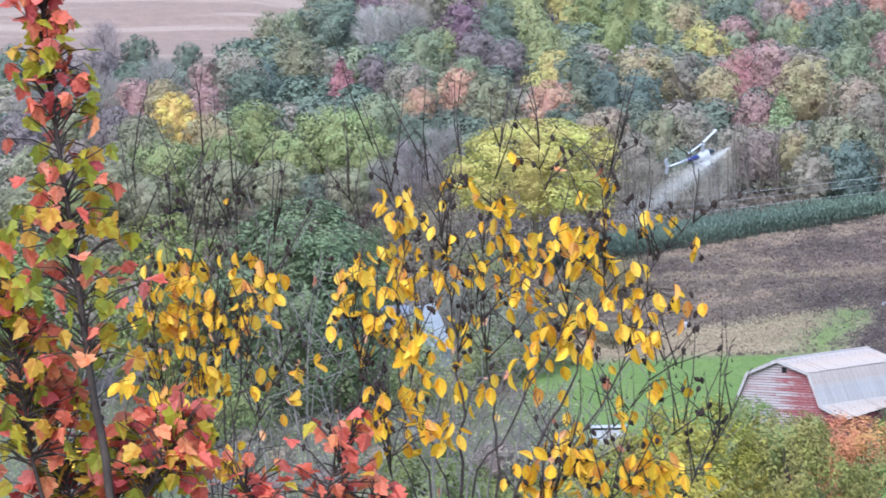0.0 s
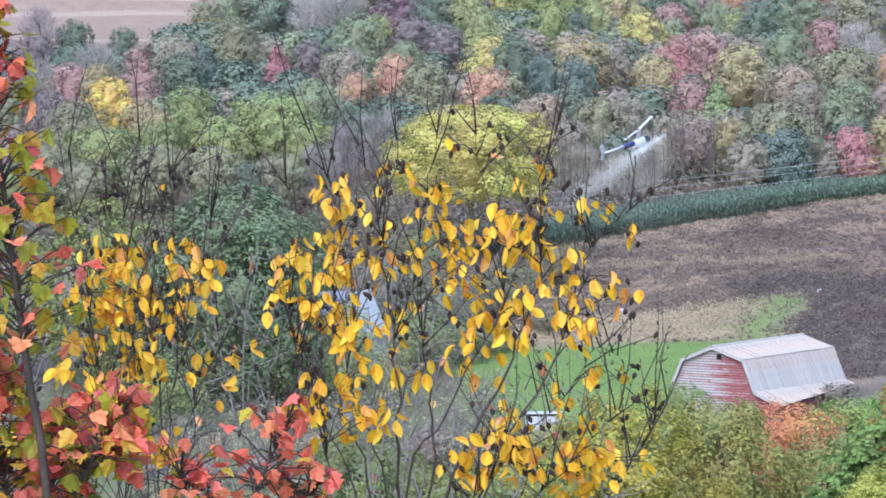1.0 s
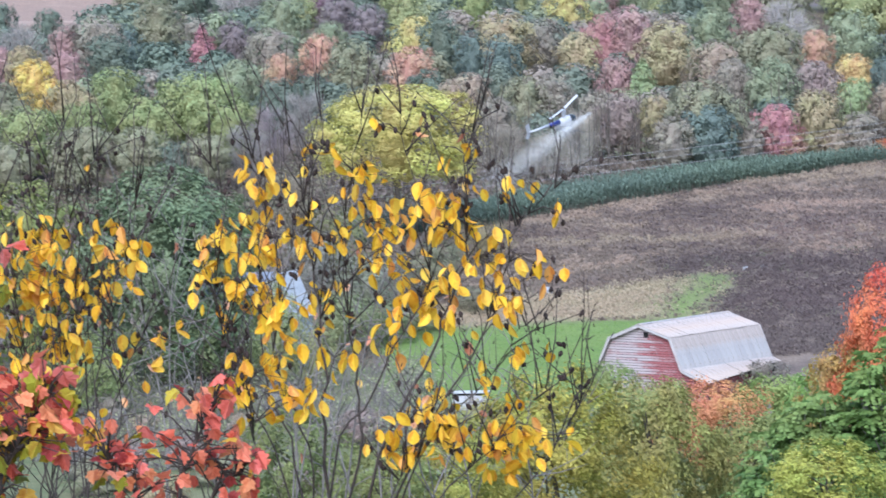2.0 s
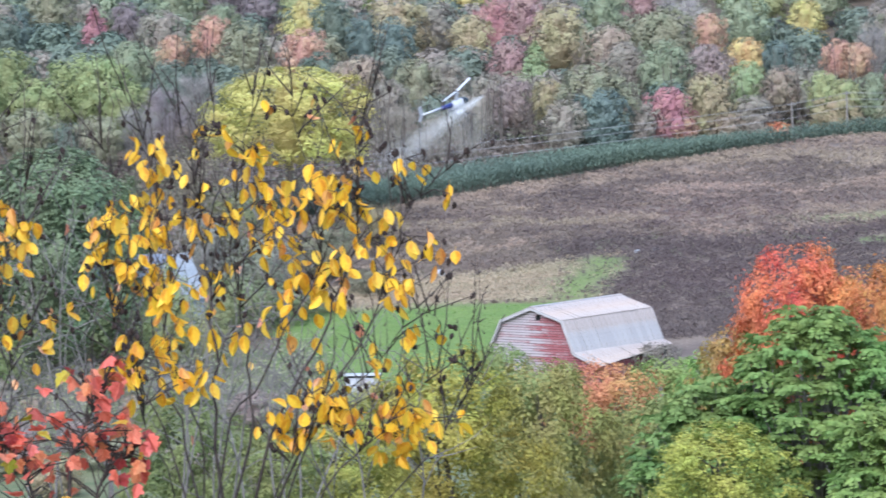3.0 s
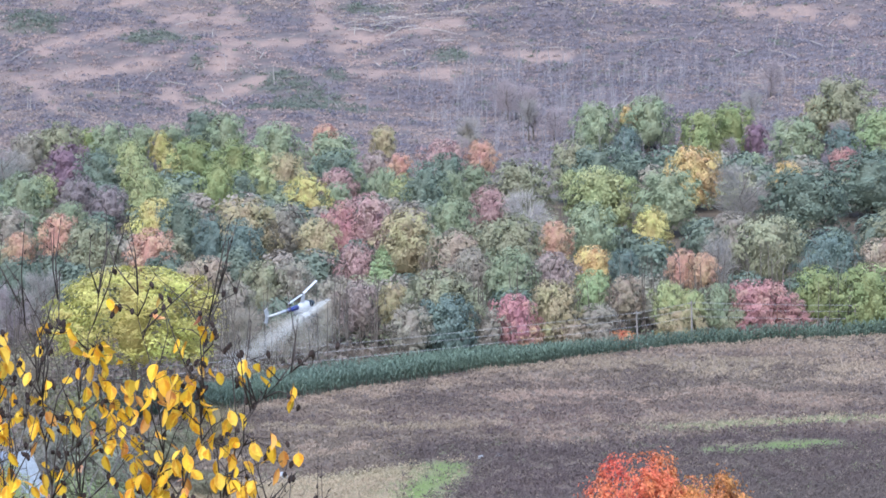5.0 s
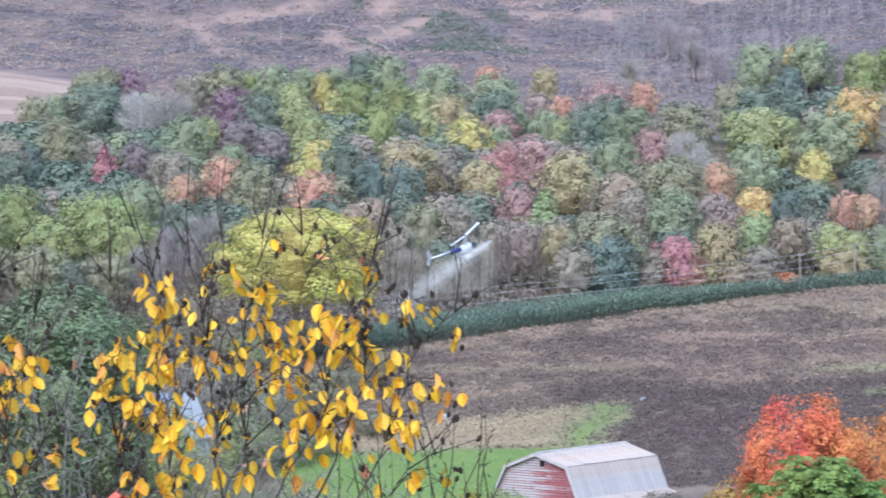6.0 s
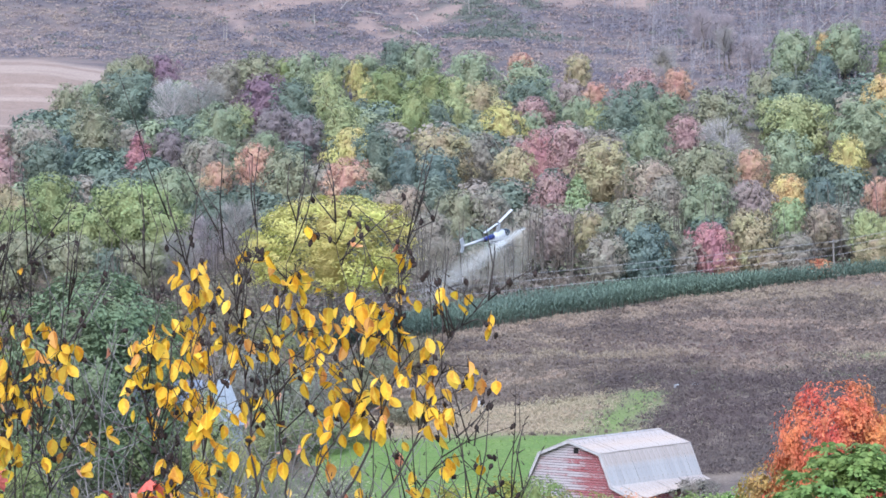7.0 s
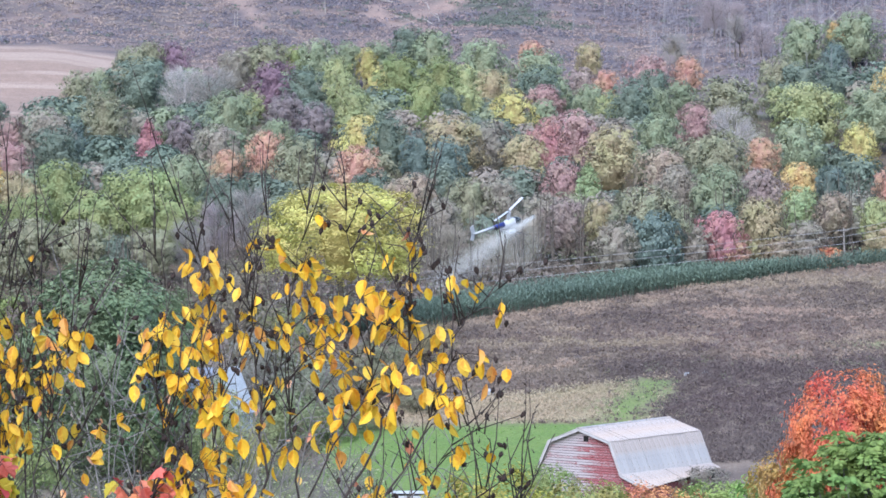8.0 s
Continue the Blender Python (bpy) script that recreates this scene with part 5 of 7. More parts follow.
def sumac(x, y, top, w, colour, tips, seed, label):
    """A sumac thicket: forking grey stems that end in rosettes of drooping feathered leaves."""
    z = height(x, y)
    h = top - z
    rg = np.random.default_rng(seed)
    t = empty("sumac", pose(x, y, z - 0.1), label, "shrub", "sumac thicket")
    stems, verts, faces = ([], []), [], []
    for i in range(tips):
        f = 0.98 - 0.9 * i / tips
        a = i * 2.39996 + rg.normal(0, 0.3)
        q = envelope("round", f) * w * rg.uniform(0.4, 1.05)
        e = np.array((math.cos(a) * q, math.sin(a) * q, f * h + rg.normal(0, 0.1)))
        b = np.array((e[0] * 0.25, e[1] * 0.25, e[2] * 0.35))
        if i % 2 == 0:
            tube(*stems, [tuple(e * 0.02), tuple(b), tuple((b + e) / 2 + np.array((0, 0, 0.06))), tuple(e)], [0.035, 0.026, 0.016, 0.008], 5)
        else:
            tube(*stems, [tuple((b + e) * 0.5 + rg.normal(0, 0.1, 3)), tuple(e)], [0.02, 0.010], 4)
        n = int(rg.integers(8, 12))
        for k in range(n):
            g = k * 6.283 / n + rg.normal(0, 0.25)
            way = np.array((math.cos(g), math.sin(g), 0.0))
            side = np.array((-math.sin(g), math.cos(g), 0.0))
            length, rise = rg.uniform(0.28, 0.50), rg.uniform(0.0, 0.95)
            for m in range(1, 8):
                u = m / 7
                c = e + way * length * u + np.array((0, 0, length * (rise * u - 0.75 * u * u)))
                face = way * 0.55 + np.array((e[0], e[1], 0.0)) / w * 0.9 + np.array((0, 0, 0.55)) + rg.normal(0, 0.30, 3)
                for sg in (-1, 1):
                    d = side * sg * 0.85 + way * 0.5 + np.array((0, 0, -0.30)) + rg.normal(0, 0.18, 3)
                    l = 0.175 * (1 - 0.55 * abs(u - 0.45)) * rg.uniform(0.85, 1.15)
                    wd = np.cross(d, face)
                    wd *= 0.30 * l / max(np.linalg.norm(wd), 1e-6)
                    o = len(verts)
                    verts += [tuple(c), tuple(c + d * l * 0.5 - wd), tuple(c + d * l), tuple(c + d * l * 0.5 + wd)]
                    faces.append((o, o + 1, o + 2, o + 3))
    mesh_object("trunk", *stems, SUMAC_BARK, t, "forking pale grey trunk")
    leaves = mesh_object("foliage", verts, faces, CROWN_NEAR, t)
    leaves.color = (*colour, 1)
    return t


SUMAC_BARK = two_tone("pale_grey_sumac_bark", (0.20, 0.18, 0.16), (0.30, 0.28, 0.26), 6.0, 0.9)
big_tree("tree", -14.6, 393.5, 23.6, 18.5, (0.145, 0.190, 0.105), "large dark green broadleaf tree beside the farmhouse", "tree", 38, 22816, 0.0142, 300, 1.25, 0.0)
big_tree("tree", -28.6, 399.0, 22.6, 13.4, (0.190, 0.220, 0.080), "olive-green broadleaf tree near the farmhouse", "tree", 34, 10544, 0.0164, 302, 1.25, 0.0)
big_tree("tree", -42.0, 402.0, 20.5, 14.0, (0.170, 0.220, 0.088), "green broadleaf tree at the valley edge", "tree", 33, 8683, 0.0184, 304, 1.2, 0.0)
big_tree("tree", -9.0, 418.0, 19.0, 9.0, (0.120, 0.180, 0.080), "dark green broadleaf tree behind the farmhouse", "tree", 31, 6203, 0.0203, 305, 1.3, 0.0)
big_tree("tree", -1.0, 440.0, 22.0, 10.0, (0.190, 0.170, 0.120), "thin purplish-brown tree behind the farmhouse", "tree", 31, 3721, 0.0174, 307, 1.3, 0.0)
big_tree("tree", 11.2, 461.9, 29.9, 19.0, (0.455, 0.420, 0.135), "large rounded yellow-green tree below the woods", "tree", 40, 24000, 0.0115, 306, 1.0, 0.38)
big_tree("tree", 20.5, 450.0, 14.5, 6.0, (0.220, 0.200, 0.112), "thin brownish young tree at the field corner", "tree", 29, 2170, 0.0212, 309, 1.3, 0.0)
big_tree("tree", 3.5, 440.0, 17.0, 8.0, (0.200, 0.210, 0.104), "grey-green young tree at the field corner", "tree", 30, 3721, 0.0212, 311, 1.2, 0.0)
big_tree("maple_tree", 14.2, 91.5, 35.35, 2.9, (0.60, 0.205, 0.095), "small maple with orange-red autumn leaves", "tree", 24, 22320, 0.0132, 310, 1.3, 0.30)
big_tree("maple_tree", 16.0, 92.5, 34.75, 2.7, (0.50, 0.235, 0.085), "small maple turning from olive to orange", "tree", 22, 17360, 0.0150, 311, 1.2, 0.30)
big_tree("maple_tree", 12.7, 92.0, 33.5, 1.9, (0.42, 0.30, 0.10), "low maple sapling with orange and olive leaves", "tree", 20, 9920, 0.0180, 332, 1.2, 0.30)
sumac(13.4, 84.0, 34.8, 4.4, (0.165, 0.250, 0.072), 250, 312, "leafy green sumac thicket on the near slope")
sumac(15.6, 85.0, 33.9, 3.6, (0.145, 0.230, 0.065), 190, 313, "dark green sumac thicket beside the maple")
sumac(11.2, 85.0, 33.1, 3.4, (0.165, 0.250, 0.078), 180, 315, "low green sumac thicket on the near slope")
sumac(14.6, 81.0, 32.9, 3.4, (0.180, 0.265, 0.075), 170, 325, "lower green sumac thicket below the maple")
big_tree("shrub", 9.5, 71.4, 33.8, 2.5, (0.350, 0.365, 0.085), "pale yellow-green shrub on the near slope", "shrub", 24, 10695, 0.0164, 314, 1.5, 0.0)
big_tree("shrub", 34.8, 330.0, 7.6, 8.4, (0.480, 0.245, 0.110), "rusty orange bush in front of the barn", "shrub", 24, 8555, 0.0162, 316, 0.9, 0.0)
big_tree("shrub", 30.4, 345.0, 6.2, 8.0, (0.240, 0.280, 0.104), "grey-green bush below the barn's gable", "shrub", 30, 5582, 0.0174, 317, 0.8, 0.0)
big_tree("shrub", 43.2, 352.0, 5.6, 9.0, (0.220, 0.300, 0.096), "green bush beneath the barn's eave", "shrub", 30, 6203, 0.0174, 319, 0.7, 0.0)
big_tree("shrub", 13.2, 149.4, 26.6, 5.4, (0.270, 0.262, 0.085), "olive-green bush below the barn", "shrub", 25, 14260, 0.0150, 318, 1.3, 0.0)
big_tree("shrub", 17.2, 152.0, 24.8, 5.0, (0.240, 0.265, 0.095), "pale green bush below the barn", "shrub", 25, 12121, 0.0156, 321, 1.3, 0.0)
big_tree("shrub", 6.4, 104.7, 31.7, 4.8, (0.335, 0.310, 0.070), "yellow-green bush with small leaves on the slope", "shrub", 26, 17111, 0.0132, 320, 1.5, 0.0)
big_tree("shrub", 3.5, 99.9, 31.0, 3.4, (0.320, 0.320, 0.078), "small yellow-green bush on the slope", "shrub", 25, 10695, 0.0155, 322, 1.5, 0.0)
big_tree("shrub", -0.5, 110.0, 30.4, 3.4, (0.185, 0.220, 0.085), "dark green bush with a few yellow leaves", "shrub", 25, 10695, 0.0155, 324, 1.5, 0.0)
big_tree("shrub", 1.7, 95.0, 31.2, 3.0, (0.215, 0.240, 0.090), "dull green bush on the near slope", "shrub", 25, 9981, 0.0164, 326, 1.5, 0.0)
big_tree("shrub", 44.9, 380.0, 4.3, 5.0, (0.205, 0.185, 0.150), "grey-brown brush against the barn's low eave", "shrub", 28, 3720, 0.0216, 351, 0.9, 0.0)
big_tree("shrub", 27.8, 362.0, 6.4, 6.0, (0.200, 0.260, 0.096), "grey-green bush beside the barn", "shrub", 29, 4341, 0.0193, 328, 0.9, 0.0)
big_tree("shrub", 18.5, 130.0, 29.0, 5.4, (0.180, 0.290, 0.080), "green bush at the foot of the slope", "shrub", 25, 12834, 0.0162, 330, 1.3, 0.0)

big_tree("shrub", -3.4, 392.5, 12.2, 5.4, (0.300, 0.340, 0.160), "pale green bush in front of the farmhouse", "shrub", 31, 6417, 0.0204, 331, 1.2, 0.0)
big_tree("shrub", -10.0, 391.0, 11.4, 9.5, (0.140, 0.180, 0.085), "dark green bush in front of the farmhouse", "shrub", 30, 5582, 0.0174, 333, 1.0, 0.0)
big_tree("shrub", 0.6, 390.0, 8.6, 6.0, (0.240, 0.250, 0.120), "grey-green bush beside the farmhouse", "shrub", 30, 3101, 0.0193, 335, 1.0, 0.0)
big_tree("shrub", -22.0, 380.0, 9.0, 12.0, (0.200, 0.240, 0.096), "olive bush below the farmhouse", "shrub", 30, 5582, 0.0155, 337, 0.7, 0.0)
big_tree("shrub", 15.0, 366.0, 2.3, 7.0, (0.260, 0.280, 0.104), "low olive bush in front of the shed", "shrub", 29, 3101, 0.0174, 339, 0.5, 0.0)

big_tree("shrub", 3.6, 406.0, 10.0, 7.0, (0.215, 0.250, 0.130), "grey-green bush behind the farmhouse lawn", "shrub", 30, 5580, 0.0192, 345, 1.1, 0.0)
big_tree("shrub", 8.6, 411.0, 8.6, 6.6, (0.190, 0.230, 0.120), "dull green bush at the lawn's edge", "shrub", 28, 4960, 0.0204, 347, 1.1, 0.0)
big_tree("shrub", 12.0, 416.0, 7.2, 5.0, (0.225, 0.235, 0.130), "olive bush at the lawn's corner", "shrub", 26, 4340, 0.0216, 349, 1.1, 0.0)
big_tree("tree", 14.2, 432.0, 13.5, 7.0, (0.190, 0.195, 0.125), "dull grey-green young tree by the field corner", "tree", 28, 6000, 0.0190, 353, 1.2, 0.0)
big_tree("shrub", 18.6, 424.0, 9.0, 5.5, (0.200, 0.195, 0.130), "grey-brown bush beside the dry grass", "shrub", 26, 5000, 0.0200, 355, 1.1, 0.0)
big_tree("tree", 6.8, 428.0, 12.5, 8.0, (0.230, 0.250, 0.180), "grey-green young tree behind the farmhouse", "tree", 28, 3565, 0.0204, 341, 1.1, 0.0)
big_tree("tree", 1.6, 430.0, 15.0, 7.5, (0.220, 0.220, 0.180), "greyish thin tree behind the farmhouse", "tree", 28, 2994, 0.0204, 343, 1.2, 0.0)


def valley_bush(x, y, h, w, colour):
    """A rounded bush on the valley floor."""
    t = empty("bush", pose(x, y, height(x, y) - 0.1, 0, 0, bush_rng.uniform(0, 360)), f"{WORDS[colour]} rounded bush in the overgrown valley", "bush", "valley bushes")
    i = bush_rng.randrange(6)
    cr = new("crown", CROWNS["round"][i])
    cr.parent, cr.scale = t, (w, w, h / TALL["round"][i])
    cr.color = (*HAZED_COLOURS[colour], 1)
    tr = new("stem", TRUNKS[i % 4])
    tr.parent, tr.scale = t, (w, w, h * 0.9)


bush_rng = random.Random(15)
for _ in range(26):
    x, y = bush_rng.uniform(-34, 12), bush_rng.uniform(305, 384)
    h = bush_rng.uniform(2.2, 4.6)
    valley_bush(x, y, h, h * bush_rng.uniform(1.1, 1.5), bush_rng.choice(["olive", "brownolive", "tan", "green", "goldolive", "brown", "grey", "olive"]))


THICKET = two_tone("grey_brush_bark", (0.17, 0.15, 0.14), (0.25, 0.23, 0.21), 2.0)


def thicket():
    """Tangled leafless brush round the farmhouse, with some green in it."""
    rg = random.Random(61)
    wood, leaves = ([], []), ([], [])
    for _ in range(420):
        x, y = rg.uniform(-42, 13), rg.uniform(352, 396)
        p = Vector((x, y, height(x, y) - 0.1))
        for _j in range(5):
            h = rg.uniform(1.4, 4.2)
            e = p + Vector((rg.gauss(0, 0.5), rg.gauss(0, 0.5), 1)) * h
            mid = p.lerp(e, 0.5) + Vector((rg.gauss(0, 0.2), rg.gauss(0, 0.2), 0.2))
            tube(*wood, [p, mid, e], [0.035, 0.025, 0.008], 3)
            for _k in range(3):
                tube(*wood, [mid, mid + Vector((rg.gauss(0, 0.7), rg.gauss(0, 0.7), rg.uniform(0.1, 0.9)))], [0.015, 0.006], 3)
        if noise.noise((x / 8, y / 8, 1.0)) > -0.1:
            for _j in range(26):
                q = p + Vector((rg.gauss(0, 0.8), rg.gauss(0, 0.8), rg.uniform(0.3, 3.2)))
                u = Vector((rg.gauss(0, 1), rg.gauss(0, 1), rg.gauss(0, 0.6))).normalized() * 0.16
                w = u.cross(Vector((rg.gauss(0, 1), rg.gauss(0, 1), 2))).normalized() * 0.1
                o = len(leaves[0])
                leaves[0].extend([tuple(q - u), tuple(q - w), tuple(q + u), tuple(q + w)])
                leaves[1].extend([(o, o + 1, o + 2), (o, o + 2, o + 3)])
    tagged(mesh_object("thicket", *wood, THICKET), "tangled grey-brown leafless brush round the farmhouse", "brush", kind="stuff")
    o = mesh_object("thicket_leaves", *leaves, CROWN)
    o.color = (0.27, 0.29, 0.16, 1)
    tagged(o, "sparse olive leaves in the tangled brush", "brush", kind="stuff")


thicket()

# ---------------------------------------------------------------- plants close by
def leaf_mesh(name, outline, fold, curl, seed):
    """A thin leaf: its stalk at the origin, its tip along -z, folded along the midrib."""
    rg = random.Random(seed)
    verts, faces = [], []
    for v, half in outline:
        bend = -curl * v * v
        verts += [(-half, fold * half + bend + rg.gauss(0, 0.01), -v), (0, bend, -v), (half, fold * half + bend + rg.gauss(0, 0.01), -v)]
    for i in range(len(outline) - 1):
        o = i * 3
        faces += [(o, o + 1, o + 4, o + 3), (o + 1, o + 2, o + 5, o + 4)]
    # the stalk
    o = len(verts)
    verts += [(-0.012, 0, 0), (0.012, 0, 0), (0.0, 0.03, 0.32)]
    faces.append((o, o + 1, o + 2))
    me = bpy.data.meshes.new(name)
    me.from_pydata(verts, [], faces)
    me.materials.append(NEAR_LEAF)
    return me


def near_leaf_material():
    m, n, k, b = material("autumn_leaf", 0.5)
    info = n.new("ShaderNodeObjectInfo")
    v = coords(n, k)
    hsv = n.new("ShaderNodeHueSaturation")
    k.new(info.outputs["Color"], hsv.inputs["Color"])
    q = n.new("ShaderNodeMapRange")
    q.inputs["To Min"].default_value, q.inputs["To Max"].default_value = 0.84, 1.12
    k.new(info.outputs["Random"], q.inputs["Value"])
    k.new(q.outputs["Result"], hsv.inputs["Value"])
    blotch = ramp(n, k, noise_tex(n, k, 2.4, 4.0, v), 0.5, 0.72)
    dark = mix(n, k, 1.0, hsv.outputs["Color"], (0.72, 0.5, 0.42), "MULTIPLY")
    wave = n.new("ShaderNodeTexWave")
    wave.inputs["Scale"].default_value, wave.inputs["Distortion"].default_value = 3.2, 1.2
    k.new(v, wave.inputs["Vector"])
    c = mix(n, k, blotch, hsv.outputs["Color"], dark)
    k.new(c, b.inputs["Base Color"])
    bump(n, k, b, wave.outputs["Fac"], 0.12, 0.01)
    t, a = n.new("ShaderNodeBsdfTranslucent"), n.new("ShaderNodeMixShader")
    k.new(c, t.inputs["Color"])
    a.inputs[0].default_value = 0.45
    k.new(b.outputs[0], a.inputs[1])
    k.new(t.outputs[0], a.inputs[2])
    k.new(a.outputs[0], n["Material Output"].inputs["Surface"])
    return m


NEAR_LEAF = near_leaf_material()
OVATE = [(0.0, 0.0), (0.06, 0.12), (0.22, 0.26), (0.46, 0.31), (0.7, 0.25), (0.9, 0.10), (1.0, 0.0)]
ALDER_LEAVES = [leaf_mesh("leaf", OVATE, 0.15, 0.06, 1), leaf_mesh("leaf", OVATE, 0.45, 0.15, 2), leaf_mesh("leaf", OVATE, 0.6, 0.25, 3), leaf_mesh("leaf", OVATE, 0.3, -0.1, 4)]


def maple_leaf_mesh(name, seed, curl):
    """A three- to five-lobed maple leaf, its stalk at the origin and its middle lobe along -z."""
    rg = random.Random(seed)
    rim = [(0.02, 0.0), (0.22, 0.02), (0.40, 0.12), (0.36, 0.24), (0.52, 0.42), (0.47, 0.54), (0.36, 0.54), (0.28, 0.60), (0.26, 0.76), (0.14, 0.84), (0.0, 1.02)]
    pts = rim + [(-x, z) for x, z in rim[-2::-1]]
    verts, faces = [(0, 0, -0.32)], []
    for x, z in pts:
        r = math.hypot(x, z - 0.32)
        verts.append((x, curl * r * r + 0.38 * abs(x) + rg.gauss(0, 0.02), -z))
    for i in range(1, len(pts)):
        faces.append((0, i, i + 1))
    o = len(verts)
    verts += [(-0.012, 0, 0), (0.012, 0, 0), (0.0, 0.05, 0.6)]
    faces.append((o, o + 1, o + 2))
    me = bpy.data.meshes.new(name)
    me.from_pydata(verts, [], faces)
    me.materials.append(NEAR_LEAF)
    return me


MAPLE_LEAVES = [maple_leaf_mesh("leaf", 10 + i, c) for i, c in enumerate((0.1, -0.25, 0.45, -0.5))]


def cone_mesh():
    bm = bmesh.new()
    bmesh.ops.create_uvsphere(bm, u_segments=7, v_segments=6, radius=1)
    for i, v in enumerate(bm.verts):
        d = 1 + 0.16 * ((i * 7) % 3 - 1)
        v.co = Vector((v.co.x * 0.0052 * d, v.co.y * 0.0052 * d, v.co.z * 0.0100))
    me = bpy.data.meshes.new("cone")
    bm.to_mesh(me)
    bm.free()
    me.materials.append(CONE)
    return me


CONES = cone_mesh()
near_rng = random.Random(77)
YELLOWS = [(0.86, 0.55, 0.04), (0.86, 0.58, 0.07), (0.80, 0.47, 0.03), (0.78, 0.42, 0.03), (0.82, 0.52, 0.06), (0.84, 0.50, 0.04), (0.80, 0.48, 0.03), (0.70, 0.34, 0.08), (0.86, 0.56, 0.05), (0.84, 0.54, 0.06)]
PEACH = [(0.78, 0.42, 0.20), (0.72, 0.38, 0.22), (0.80, 0.52, 0.14), (0.66, 0.27, 0.16)]
REDS = [(0.74, 0.27, 0.17), (0.70, 0.15, 0.10), (0.74, 0.19, 0.12), (0.76, 0.30, 0.14), (0.72, 0.20, 0.17), (0.34, 0.06, 0.06), (0.74, 0.22, 0.13), (0.70, 0.16, 0.12)]
GREENS = [(0.34, 0.33, 0.03), (0.25, 0.27, 0.035), (0.45, 0.37, 0.04), (0.55, 0.33, 0.05)]


def add_leaf(parent, meshes, p, size, colour, hang=0.75, tilt=32):
    o = new("leaf", near_rng.choice(meshes))
    o.parent = parent
    o.matrix_parent_inverse = parent.matrix_world.inverted()
    swing = near_rng.gauss(0, 20 * (1.6 - hang))
    o.matrix_world = pose(p.x, p.y, p.z, near_rng.gauss(0, tilt), swing, near_rng.uniform(-75, 75) + near_rng.choice((0, 180)))
    o.scale = (size, size, size)
    o.color = (*colour, 1)
    return o


def along(pts, u):
    """A point on the bent line, u from 0 to 1."""
    k = min(int(u * (len(pts) - 1)), len(pts) - 2)
    return pts[k].lerp(pts[k + 1], u * (len(pts) - 1) - k)


def soften(points, steps=4):
    """Rounds a line off between its points."""
    p = [Vector(q) for q in points]
    out = []
    for i in range(len(p) - 1):
        a, b, c, d = p[max(i - 1, 0)], p[i], p[i + 1], p[min(i + 2, len(p) - 1)]
        for s in range(steps):
            t = s / steps
            out.append(0.5 * ((2 * b) + (c - a) * t + (2 * a - 5 * b + 4 * c - d) * t * t + (3 * b - a - 3 * c + d) * t ** 3))
    return out + [p[-1]]


